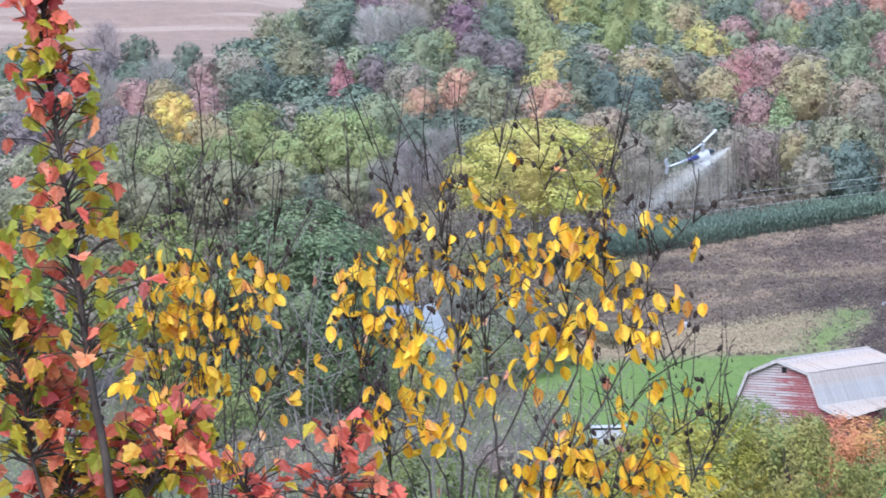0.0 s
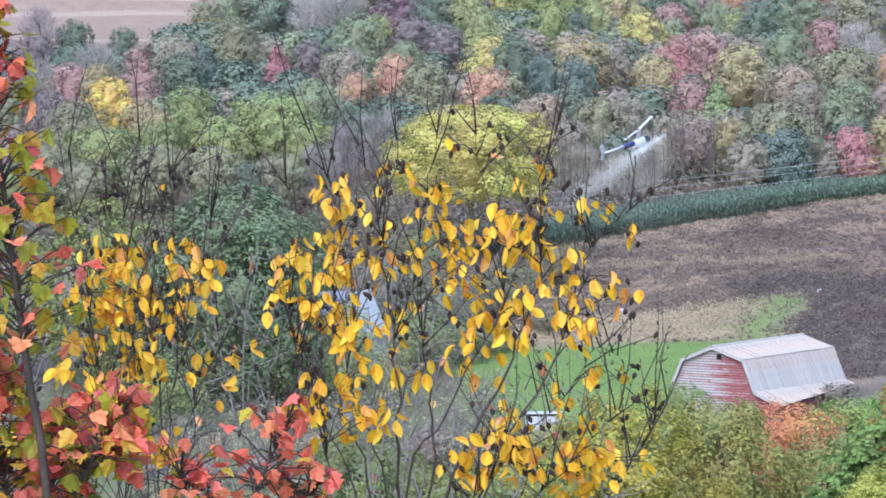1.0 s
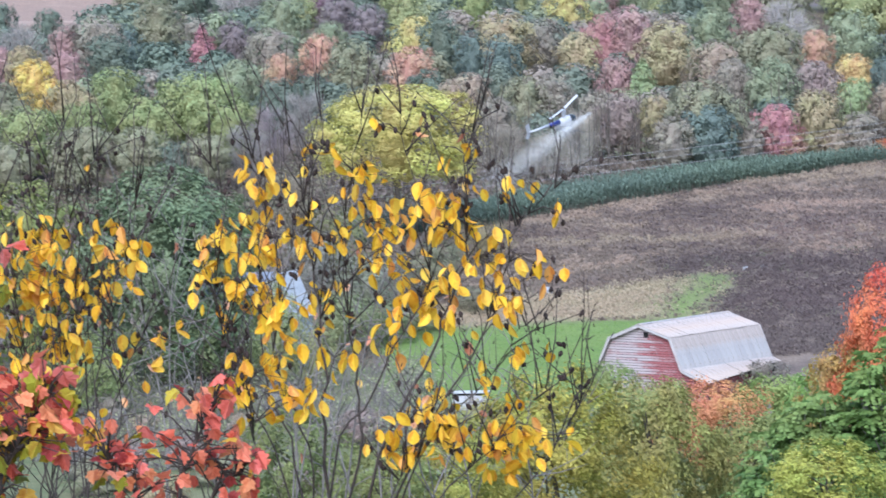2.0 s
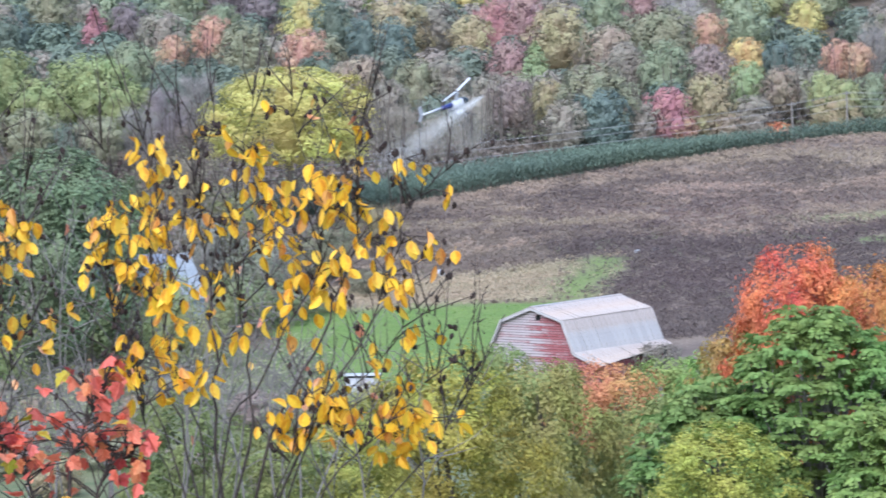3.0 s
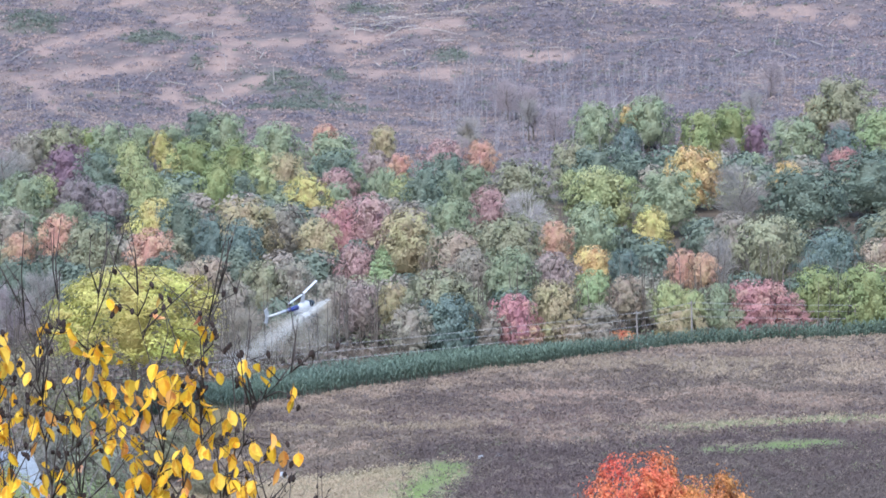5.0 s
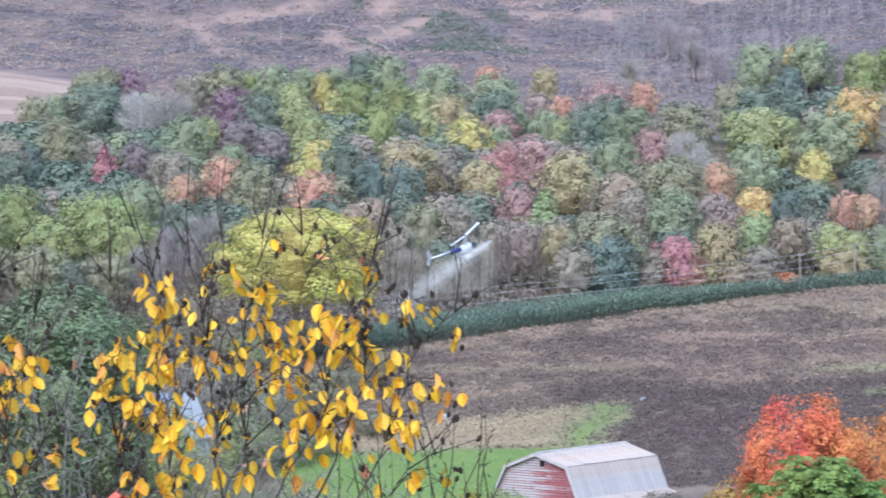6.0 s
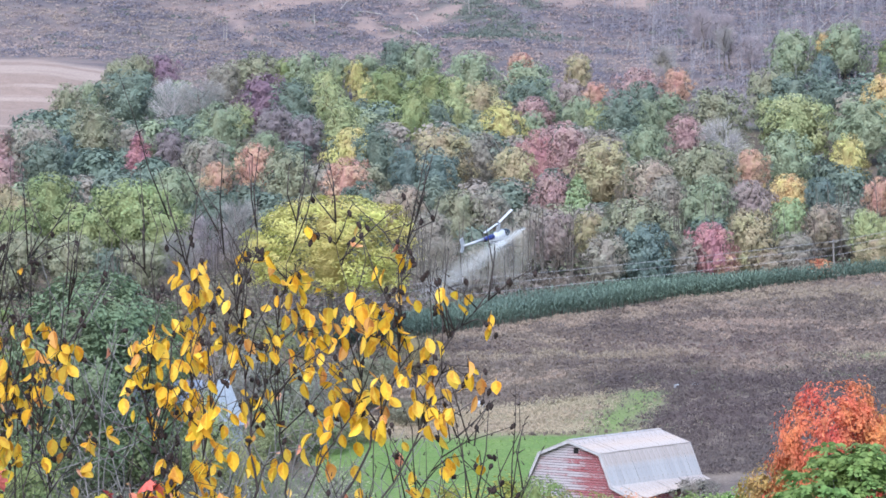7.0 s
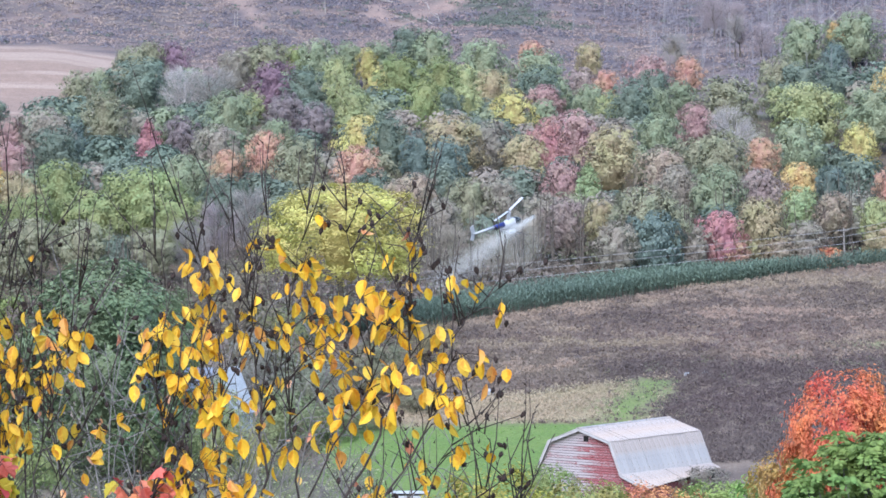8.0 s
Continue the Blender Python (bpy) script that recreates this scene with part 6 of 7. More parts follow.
def alder_stem(shrub, points, r, sprays):
    """One stem with its side twigs, yellow leaves and dark cones. sprays: a place and how many leaves hang there."""
    pts = soften(points)
    verts, faces = [], []
    n = len(pts)
    wob = [p + Vector((near_rng.gauss(0, 0.004), near_rng.gauss(0, 0.004), 0)) if i else p for i, p in enumerate(pts)]
    tube(verts, faces, wob, [0.62 * r * (1 - 0.86 * (i / (n - 1)) ** 0.7) for i in range(n)], 6)
    tips = []
    for _ in range(5 + int(r * 800)):
        u = near_rng.uniform(0.4, 0.98)
        b = along(wob, u)
        up = near_rng.uniform(0.05, 0.24)
        e = b + Vector((near_rng.gauss(0, 0.055), near_rng.gauss(0, 0.06), up))
        mid = b.lerp(e, 0.5) + Vector((near_rng.gauss(0, 0.012), 0, near_rng.gauss(0, 0.01)))
        tube(verts, faces, [b, mid, e], [0.0020, 0.0015, 0.0008], 4)
        tips += [mid, e]
        for s in (0.35, 0.7, 1.0):
            q = b.lerp(e, s)
            tube(verts, faces, [q, q + Vector((near_rng.gauss(0, 0.006), near_rng.gauss(0, 0.006), 0.009))], [0.0017, 0.0007], 4)
        if near_rng.random() < 0.4:
            g = mid + Vector((near_rng.gauss(0, 0.05), near_rng.gauss(0, 0.05), near_rng.uniform(0.0, 0.09)))
            tube(verts, faces, [mid, g], [0.0013, 0.0007], 3)
    for _ in range(3):
        b = along(wob, near_rng.uniform(0.4, 0.97))
        e = b + Vector((near_rng.gauss(0, 0.07), near_rng.gauss(0, 0.07), near_rng.uniform(0.14, 0.36)))
        q = [b, b.lerp(e, 0.35) + Vector((near_rng.gauss(0, 0.012), 0, 0)), b.lerp(e, 0.7) + Vector((near_rng.gauss(0, 0.012), 0, 0)), e]
        tube(verts, faces, q, [0.0018, 0.0015, 0.0011, 0.0006], 4)
        for s in (0.3, 0.45, 0.6, 0.75, 0.9):
            j = b.lerp(e, s)
            tube(verts, faces, [j, j + Vector((near_rng.gauss(0, 0.006), near_rng.gauss(0, 0.006), 0.008))], [0.0017, 0.0007], 4)
    for x, y, z, count in sprays:
        c = Vector((x, y, z))
        near = min(wob, key=lambda q: (q - c).length + 0.6 * max(0, q.z - c.z))
        tip = c + Vector((0, 0, 0.04))
        mid = near.lerp(tip, 0.5) + Vector((0, 0, 0.012))
        tube(verts, faces, [near, mid, tip], [0.0018, 0.0014, 0.0008], 4)
        for i in range(int(count * 3.2 - (count == 1))):
            p = c + Vector((near_rng.gauss(0, 0.014 + 0.005 * count), near_rng.gauss(0, 0.03), near_rng.gauss(0.035, 0.016 + 0.004 * count)))
            tube(verts, faces, [tip.lerp(mid, near_rng.random() * 0.6), p + Vector((0, 0, 0.012))], [0.001, 0.0007], 3)
            add_leaf(shrub, ALDER_LEAVES, p, near_rng.uniform(0.028, 0.047), near_rng.choice(YELLOWS))
        if near_rng.random() < 0.45:
            for _ in range(near_rng.randint(1, 3)):
                o = new("cone", CONES)
                o.parent, o.matrix_parent_inverse = shrub, shrub.matrix_world.inverted()
                q = tip + Vector((near_rng.gauss(0, 0.025), near_rng.gauss(0, 0.02), near_rng.gauss(-0.005, 0.02)))
                tube(verts, faces, [tip, q], [0.0011, 0.0008], 3)
                o.matrix_world = pose(q.x, q.y, q.z, near_rng.gauss(0, 30), near_rng.gauss(0, 30), 0)
    tips.sort(key=lambda q: q.z)
    low = tips[:int(len(tips) * 0.75)]
    for p in tips[:int(len(tips) * 0.6)]:
        if near_rng.random() < 0.26:
            add_leaf(shrub, ALDER_LEAVES, p, near_rng.uniform(0.022, 0.038), near_rng.choice(PEACH + YELLOWS))
    for p in near_rng.sample(low, min(len(low), 9)):
        for _ in range(near_rng.randint(1, 2)):
            o = new("cone", CONES)
            o.parent, o.matrix_parent_inverse = shrub, shrub.matrix_world.inverted()
            o.matrix_world = pose(p.x + near_rng.gauss(0, 0.008), p.y, p.z - 0.006 + near_rng.gauss(0, 0.008), near_rng.gauss(0, 30), near_rng.gauss(0, 30), 0)
    mesh_object("stem", verts, faces, TWIG, shrub, smooth=True).matrix_parent_inverse = shrub.matrix_world.inverted()


def maple_stem(tree, points, r):
    """One stem with opposite side twigs; the leaves follow leaf by leaf."""
    pts = soften(points)
    verts, faces = [], []
    n = len(pts)
    tube(verts, faces, pts, [r * (1 - 0.75 * i / (n - 1)) for i in range(n)], 7)
    twigs = ([], [])
    low = tree.name.endswith(".002")
    count = int((24 if low else 48) * (pts[-1] - pts[0]).length / 0.32)
    for i in range(count):
        u = 0.30 + 0.70 * near_rng.random() ** 0.9
        b = along(pts, u)
        reach = (0.045 + 0.13 * (1 - u)) * near_rng.uniform(0.35, 1.25)
        a = near_rng.uniform(0, 6.283)
        e = b + Vector((math.cos(a) * reach, math.sin(a) * reach * 0.8, near_rng.uniform(-0.01, 0.09)))
        tube(*twigs, [b, b.lerp(e, 0.5) + Vector((0, 0, 0.012)), e], [0.0024, 0.0018, 0.001], 4)
        green = near_rng.random() < (0.10 if low else 0.48 if u < 0.9 else 0.12)
        add_leaf(tree, MAPLE_LEAVES, e, near_rng.uniform(0.033, 0.053) * (0.86 if low else 1.0), near_rng.choice(GREENS if green else REDS), 0.62, 50)
    mesh_object("stem", verts, faces, TWIG, tree, smooth=True).matrix_parent_inverse = tree.matrix_world.inverted()
    o = mesh_object("twig_spray", *twigs, TWIG, tree)
    o.matrix_parent_inverse = tree.matrix_world.inverted()
    tagged(o, "thin dark side twigs", kind="stuff")


PALE_TWIG = two_tone("pale_grey_twig_bark", (0.17, 0.15, 0.14), (0.27, 0.25, 0.23), 30.0, 0.85)


def bare_shrub(x, y, tops, stems, pale):
    """A thin shrub of wiry twigs with a few small leaves left on it."""
    z = height(x, y)
    t = empty("twiggy_shrub", pose(x, y, z), ("pale grey" if pale else "dark brown") + " wiry shrub, nearly bare, with few peach leaves", "shrub", "wiry shrubs")
    bpy.context.view_layer.update()
    for _ in range(stems):
        foot = Vector((x + near_rng.gauss(0, 0.03), y + near_rng.gauss(0, 0.04), z - 0.02))
        tip = Vector((x + near_rng.gauss(0, 0.20), y + near_rng.gauss(0, 0.15), tops + near_rng.gauss(-0.12, 0.15)))
        line = soften([foot, foot.lerp(tip, 0.4) + Vector((near_rng.gauss(0, 0.05), 0, 0)), foot.lerp(tip, 0.75) + Vector((near_rng.gauss(0, 0.04), 0, 0)), tip])
        verts, faces = [], []
        n = len(line)
        tube(verts, faces, line, [0.0042 * (1 - 0.85 * i / (n - 1)) for i in range(n)], 5)
        for _i in range(10):
            b = along(line, near_rng.uniform(0.35, 0.97))
            side = near_rng.choice((-1, 1))
            e = b + Vector((side * near_rng.uniform(0.03, 0.17), near_rng.gauss(0, 0.06), near_rng.uniform(0.02, 0.22)))
            mid = b.lerp(e, 0.5) + Vector((0, 0, near_rng.gauss(0, 0.015)))
            tube(verts, faces, [b, mid, e], [0.0021, 0.0016, 0.0008], 3)
            for _j in range(1):
                g = mid.lerp(e, near_rng.random())
                tube(verts, faces, [g, g + Vector((near_rng.gauss(0, 0.05), near_rng.gauss(0, 0.03), near_rng.uniform(0.0, 0.08)))], [0.0011, 0.0005], 3)
            if near_rng.random() < 0.14:
                add_leaf(t, ALDER_LEAVES, e, near_rng.uniform(0.022, 0.036), near_rng.choice(PEACH))
        mesh_object("stem", verts, faces, PALE_TWIG if pale else TWIG, t, smooth=True).matrix_parent_inverse = t.matrix_world.inverted()


tall_alder = empty("alder_shrub", pose(0.028, 9.1, 40.85), "tall many-stemmed alder with sparse yellow leaves and dark cones", "shrub", "alder shrubs")
alder_stem(tall_alder, [(0.068, 9.071, 40.850), (0.032, 9.002, 41.385), (0.032, 8.991, 41.627), (0.019, 9.011, 41.797), (0.004, 9.017, 41.928), (-0.016, 8.926, 42.078), (-0.048, 8.900, 42.222)], 0.0085,
           [(0.021, 8.958, 41.971, 1), (0.019, 9.079, 41.897, 2), (0.031, 8.995, 41.863, 1), (0.013, 9.054, 41.641, 1), (0.040, 8.996, 41.679, 1), (0.064, 9.022, 41.603, 2), (0.022, 8.944, 41.756, 1), (-0.015, 9.022, 42.093, 0)])
alder_stem(tall_alder, [(-0.029, 9.144, 40.850), (0.102, 9.150, 41.365), (0.117, 9.164, 41.514), (0.101, 9.165, 41.675), (0.081, 9.097, 41.828), (0.099, 9.188, 41.982), (0.130, 9.166, 42.129), (0.150, 9.107, 42.244)], 0.007,
           [(0.084, 9.145, 41.971, 1), (0.143, 9.184, 42.008, 3), (0.155, 9.209, 41.952, 3), (0.160, 9.183, 41.900, 4), (0.153, 9.216, 41.844, 4), (0.170, 9.132, 41.817, 3), (0.130, 9.197, 42.028, 2), (0.044, 9.141, 42.073, 2), (0.080, 9.219, 41.873, 2), (0.049, 9.211, 41.733, 2), (0.074, 9.085, 41.690, 1)])
alder_stem(tall_alder, [(0.010, 9.110, 40.850), (0.052, 9.091, 41.374), (0.143, 9.127, 41.524), (0.219, 9.092, 41.679), (0.289, 9.111, 41.795), (0.265, 9.066, 41.971), (0.235, 9.098, 42.143), (0.223, 9.073, 42.223)], 0.006,
           [(0.232, 9.111, 41.916, 1), (0.251, 9.161, 41.812, 2), (0.228, 9.126, 41.729, 2), (0.263, 9.165, 41.731, 4), (0.295, 9.152, 41.711, 3), (0.193, 9.177, 41.604, 2), (0.214, 9.125, 41.689, 2), (0.177, 9.045, 42.133, 1)])
right_alder = empty("alder_shrub", pose(0.064, 9.1, 40.85), "leaning alder shrub with bright yellow leaves and dark cones", "shrub", "alder shrubs")
alder_stem(right_alder, [(0.038, 9.048, 40.850), (0.156, 8.913, 41.409), (0.258, 8.921, 41.602), (0.326, 8.900, 41.758), (0.372, 8.918, 41.899), (0.370, 8.849, 42.046), (0.386, 8.951, 42.105), (0.408, 8.906, 42.226)], 0.0075,
           [(0.281, 8.952, 41.945, 3), (0.296, 8.974, 41.897, 3), (0.354, 8.827, 41.970, 3), (0.344, 8.942, 41.885, 3), (0.400, 8.877, 41.914, 1), (0.397, 8.835, 41.833, 4), (0.421, 8.857, 41.876, 2), (0.381, 8.935, 42.080, 1), (0.317, 8.954, 42.081, 1), (0.324, 8.821, 41.797, 3), (0.353, 8.911, 41.770, 2), (0.290, 8.823, 41.982, 2)])
alder_stem(right_alder, [(0.013, 9.112, 40.850), (0.246, 8.841, 41.441), (0.374, 8.868, 41.643), (0.443, 8.889, 41.782), (0.469, 8.838, 41.915), (0.514, 8.921, 41.960), (0.575, 8.792, 42.037)], 0.006,
           [(0.483, 8.762, 41.836, 1), (0.535, 8.785, 41.833, 2), (0.562, 8.818, 41.785, 1), (0.428, 8.857, 41.746, 3), (0.462, 8.783, 41.732, 2), (0.320, 8.771, 41.692, 1), (0.441, 8.898, 41.671, 1), (0.476, 8.807, 42.013, 1), (0.533, 8.908, 41.960, 1), (0.579, 8.895, 41.927, 1)])
alder_stem(right_alder, [(0.078, 9.153, 40.850), (0.214, 8.996, 41.318), (0.324, 8.996, 41.487), (0.432, 9.007, 41.588), (0.493, 9.002, 41.693), (0.558, 8.995, 41.665)], 0.005,
           [(0.410, 8.992, 41.551, 2), (0.489, 8.976, 41.597, 2), (0.564, 9.018, 41.590, 1), (0.271, 8.954, 41.526, 2), (0.521, 8.953, 41.618, 0)])
alder_stem(right_alder, [(0.073, 9.042, 40.850), (0.270, 8.697, 41.317), (0.374, 8.697, 41.417), (0.461, 8.617, 41.525), (0.535, 8.667, 41.594)], 0.005,
           [(0.414, 8.709, 41.478, 2), (0.451, 8.710, 41.439, 4), (0.485, 8.616, 41.462, 3), (0.464, 8.708, 41.413, 4), (0.430, 8.684, 41.410, 3), (0.566, 8.710, 41.423, 1), (0.600, 8.656, 41.441, 1), (0.337, 8.727, 41.427, 3), (0.413, 8.728, 41.399, 3)])
alder_stem(right_alder, [(0.034, 9.095, 40.850), (0.169, 8.722, 41.329), (0.243, 8.768, 41.424), (0.279, 8.829, 41.507)], 0.004,
           [(0.186, 8.763, 41.458, 2), (0.209, 8.719, 41.418, 2), (0.262, 8.724, 41.480, 3), (0.286, 8.715, 41.442, 3), (0.275, 8.725, 41.505, 2), (0.178, 8.764, 41.407, 2), (0.312, 8.713, 41.455, 2)])
alder_stem(right_alder, [(0.041, 9.067, 40.850), (0.469, 9.101, 41.270), (0.568, 9.037, 41.409), (0.622, 9.089, 41.482), (0.683, 9.120, 41.577)], 0.004,
           [])
left_alder = empty("alder_shrub", pose(-0.008, 9.1, 40.85), "alder shrub with yellow and peach-coloured leaves", "shrub", "alder shrubs")
alder_stem(left_alder, [(0.032, 9.093, 40.850), (-0.034, 9.192, 41.363), (-0.095, 9.181, 41.517), (-0.112, 9.194, 41.665), (-0.118, 9.223, 41.784), (-0.091, 9.140, 41.950), (-0.122, 9.167, 42.109), (-0.174, 9.164, 42.251)], 0.006,
           [(-0.125, 9.256, 42.031, 2), (-0.095, 9.147, 42.016, 3), (-0.106, 9.173, 41.955, 2), (-0.195, 9.222, 41.914, 1), (-0.163, 9.260, 41.877, 2), (-0.128, 9.191, 41.894, 2), (-0.128, 9.155, 41.849, 3), (-0.091, 9.139, 41.850, 3), (-0.052, 9.205, 41.972, 0)])
alder_stem(left_alder, [(0.028, 9.081, 40.850), (-0.068, 9.060, 41.357), (-0.136, 9.072, 41.517), (-0.196, 9.015, 41.710), (-0.212, 9.017, 41.842), (-0.190, 9.101, 41.994), (-0.223, 9.077, 42.116)], 0.005,
           [(-0.192, 8.989, 41.856, 4), (-0.211, 9.014, 41.875, 2), (-0.228, 9.094, 41.810, 2), (-0.181, 9.012, 41.789, 2), (-0.129, 9.025, 41.766, 3), (-0.232, 9.034, 41.775, 1)])
alder_stem(left_alder, [(-0.016, 9.154, 40.850), (0.005, 8.947, 41.369), (-0.056, 8.975, 41.539), (-0.081, 8.919, 41.663), (-0.060, 8.890, 41.782), (-0.034, 9.017, 41.890), (0.025, 9.018, 42.125), (0.047, 9.052, 42.202)], 0.005,
           [(-0.034, 9.018, 41.877, 3), (-0.095, 8.905, 41.756, 3), (-0.065, 8.989, 41.682, 3), (-0.129, 9.003, 41.762, 2), (-0.091, 8.976, 41.710, 2)])
alder_stem(left_alder, [(0.002, 9.074, 40.850), (-0.074, 8.790, 41.314), (-0.122, 8.784, 41.445), (-0.144, 8.760, 41.577), (-0.128, 8.716, 41.658)], 0.004,
           [(-0.066, 8.850, 41.617, 3), (-0.117, 8.727, 41.592, 4), (-0.184, 8.863, 41.573, 3), (-0.101, 8.831, 41.542, 3), (-0.043, 8.868, 41.524, 3), (0.009, 8.864, 41.523, 3), (-0.159, 8.863, 41.527, 2)])
alder_stem(left_alder, [(0.011, 9.103, 40.850), (-0.211, 9.074, 41.225), (-0.247, 9.120, 41.381), (-0.220, 9.050, 41.575), (-0.184, 9.060, 41.705)], 0.004,
           [(-0.218, 9.084, 41.704, 1), (-0.307, 9.165, 41.686, 1), (-0.353, 9.111, 41.645, 1)])
low_alder = empty("alder_shrub", pose(-0.550, 9.3, 40.85), "slender alder shrub with yellow leaves and bare twig tips", "shrub", "alder shrubs")
alder_stem(low_alder, [(-0.534, 9.138, 40.850), (-0.539, 9.276, 41.366), (-0.531, 9.310, 41.515), (-0.551, 9.281, 41.695), (-0.561, 9.322, 41.883), (-0.564, 9.258, 42.022), (-0.567, 9.220, 42.233)], 0.006,
           [(-0.517, 9.233, 41.935, 1), (-0.547, 9.331, 41.786, 3), (-0.515, 9.353, 41.770, 3), (-0.568, 9.332, 41.760, 3), (-0.595, 9.333, 41.788, 2), (-0.544, 9.205, 41.648, 3), (-0.524, 9.306, 41.611, 2), (-0.559, 9.341, 41.868, 1)])
alder_stem(low_alder, [(-0.598, 9.047, 40.850), (-0.524, 9.177, 41.354), (-0.510, 9.170, 41.529), (-0.482, 9.190, 41.675), (-0.451, 9.179, 41.809), (-0.401, 9.187, 41.942), (-0.406, 9.248, 42.062)], 0.005,
           [(-0.486, 9.127, 41.881, 1), (-0.443, 9.129, 41.906, 1), (-0.404, 9.122, 41.872, 3), (-0.434, 9.266, 41.829, 2), (-0.467, 9.245, 41.811, 2), (-0.504, 9.120, 41.708, 1), (-0.433, 9.190, 41.741, 1), (-0.476, 9.158, 41.597, 1)])
alder_stem(low_alder, [(-0.583, 9.107, 40.850), (-0.580, 9.377, 41.355), (-0.595, 9.391, 41.549), (-0.607, 9.389, 41.715), (-0.615, 9.361, 41.854), (-0.610, 9.327, 41.965), (-0.607, 9.345, 42.169)], 0.005,
           [(-0.652, 9.412, 41.865, 3), (-0.629, 9.360, 41.855, 2), (-0.605, 9.313, 41.857, 2), (-0.628, 9.328, 41.803, 3), (-0.665, 9.356, 41.760, 3), (-0.590, 9.398, 41.617, 2), (-0.619, 9.425, 41.615, 2), (-0.621, 9.360, 41.896, 2)])
alder_stem(low_alder, [(-0.547, 9.123, 40.850), (-0.636, 9.333, 41.337), (-0.669, 9.321, 41.558), (-0.690, 9.309, 41.724), (-0.719, 9.322, 41.928), (-0.745, 9.361, 42.199)], 0.005,
           [(-0.674, 9.320, 41.845, 3), (-0.686, 9.284, 41.794, 3), (-0.664, 9.332, 41.762, 3), (-0.708, 9.355, 41.693, 2), (-0.661, 9.258, 41.687, 3), (-0.680, 9.313, 41.614, 2), (-0.668, 9.314, 41.573, 2), (-0.701, 9.385, 41.896, 1), (-0.736, 9.391, 41.759, 1)])
alder_stem(low_alder, [(-0.518, 9.146, 40.850), (-0.511, 9.300, 41.338), (-0.480, 9.308, 41.473), (-0.434, 9.266, 41.612), (-0.392, 9.287, 41.691), (-0.425, 9.226, 41.859), (-0.507, 9.351, 42.016)], 0.004,
           [(-0.397, 9.338, 41.563, 1), (-0.395, 9.319, 41.620, 1), (-0.361, 9.331, 41.618, 1), (-0.414, 9.301, 41.874, 1)])
alder_stem(low_alder, [(-0.505, 9.045, 40.850), (-0.604, 9.236, 41.281), (-0.609, 9.171, 41.424), (-0.578, 9.168, 41.572)], 0.004,
           [(-0.618, 9.164, 41.573, 2), (-0.528, 9.171, 41.463, 2), (-0.536, 9.296, 41.408, 2), (-0.503, 9.185, 41.420, 2), (-0.606, 9.154, 41.480, 2), (-0.630, 9.283, 41.425, 2), (-0.582, 9.171, 41.424, 1)])
alder_stem(low_alder, [(-0.502, 9.044, 40.850), (-0.601, 9.439, 41.350), (-0.633, 9.461, 41.682), (-0.668, 9.492, 41.971), (-0.645, 9.443, 42.166)], 0.0035,
           [])
alder_stem(low_alder, [(-0.486, 9.047, 40.850), (-0.498, 9.337, 41.388), (-0.538, 9.355, 41.689), (-0.527, 9.279, 41.912), (-0.489, 9.385, 42.164)], 0.0035,
           [])
alder_stem(low_alder, [(-0.560, 9.100, 40.850), (-0.780, 9.300, 41.250), (-0.860, 9.350, 41.500), (-0.900, 9.350, 41.750)], 0.004,
           [(-0.800, 9.300, 41.500, 3), (-0.880, 9.350, 41.450, 3), (-0.920, 9.350, 41.600, 3), (-0.840, 9.300, 41.380, 3), (-0.950, 9.350, 41.410, 2), (-0.780, 9.300, 41.620, 2)])
alder_stem(low_alder, [(-0.540, 9.120, 40.850), (-0.680, 9.400, 41.250), (-0.720, 9.420, 41.420), (-0.710, 9.400, 41.600)], 0.004,
           [(-0.720, 9.400, 41.480, 3), (-0.660, 9.400, 41.420, 3), (-0.760, 9.420, 41.420, 2), (-0.700, 9.400, 41.560, 2)])
left_maple = empty("maple_sapling", pose(-0.690, 8.2, 40.85), "young red maple with red, orange and yellow-green leaves", "sapling")
side_maple = empty("maple_sapling", pose(-0.704, 8.3, 40.85), "slender red maple sapling with red and yellow-green leaves", "sapling")
low_maple = empty("maple_sapling", pose(-0.303, 8.4, 40.85), "low red maple sapling with pinkish-red leaves", "sapling")
maple_stem(left_maple, [(-0.690, 8.171, 40.850), (-0.717, 8.169, 41.508), (-0.745, 8.166, 41.727), (-0.768, 8.164, 41.943), (-0.786, 8.162, 42.122), (-0.809, 8.160, 42.325), (-0.817, 8.159, 42.444), (-0.832, 8.158, 42.598)], 0.011)
maple_stem(side_maple, [(-0.705, 8.270, 40.850), (-0.869, 8.255, 41.502), (-0.894, 8.252, 41.650), (-0.923, 8.249, 41.845), (-0.965, 8.244, 42.027)], 0.006)
maple_stem(side_maple, [(-0.697, 8.221, 40.850), (-0.670, 8.223, 41.418), (-0.612, 8.227, 41.561), (-0.556, 8.231, 41.644)], 0.005)
maple_stem(side_maple, [(-0.715, 8.300, 40.850), (-0.800, 8.330, 41.360), (-0.830, 8.340, 41.560), (-0.870, 8.350, 41.760)], 0.005)
maple_stem(side_maple, [(-0.705, 8.260, 40.850), (-0.735, 8.330, 41.330), (-0.720, 8.350, 41.500), (-0.690, 8.360, 41.620)], 0.005)
maple_stem(low_maple, [(-0.303, 8.395, 40.850), (-0.292, 8.395, 41.373), (-0.271, 8.396, 41.471), (-0.238, 8.397, 41.544), (-0.212, 8.397, 41.599)], 0.006)
maple_stem(low_maple, [(-0.304, 8.445, 40.850), (-0.232, 8.447, 41.364), (-0.156, 8.449, 41.436)], 0.005)
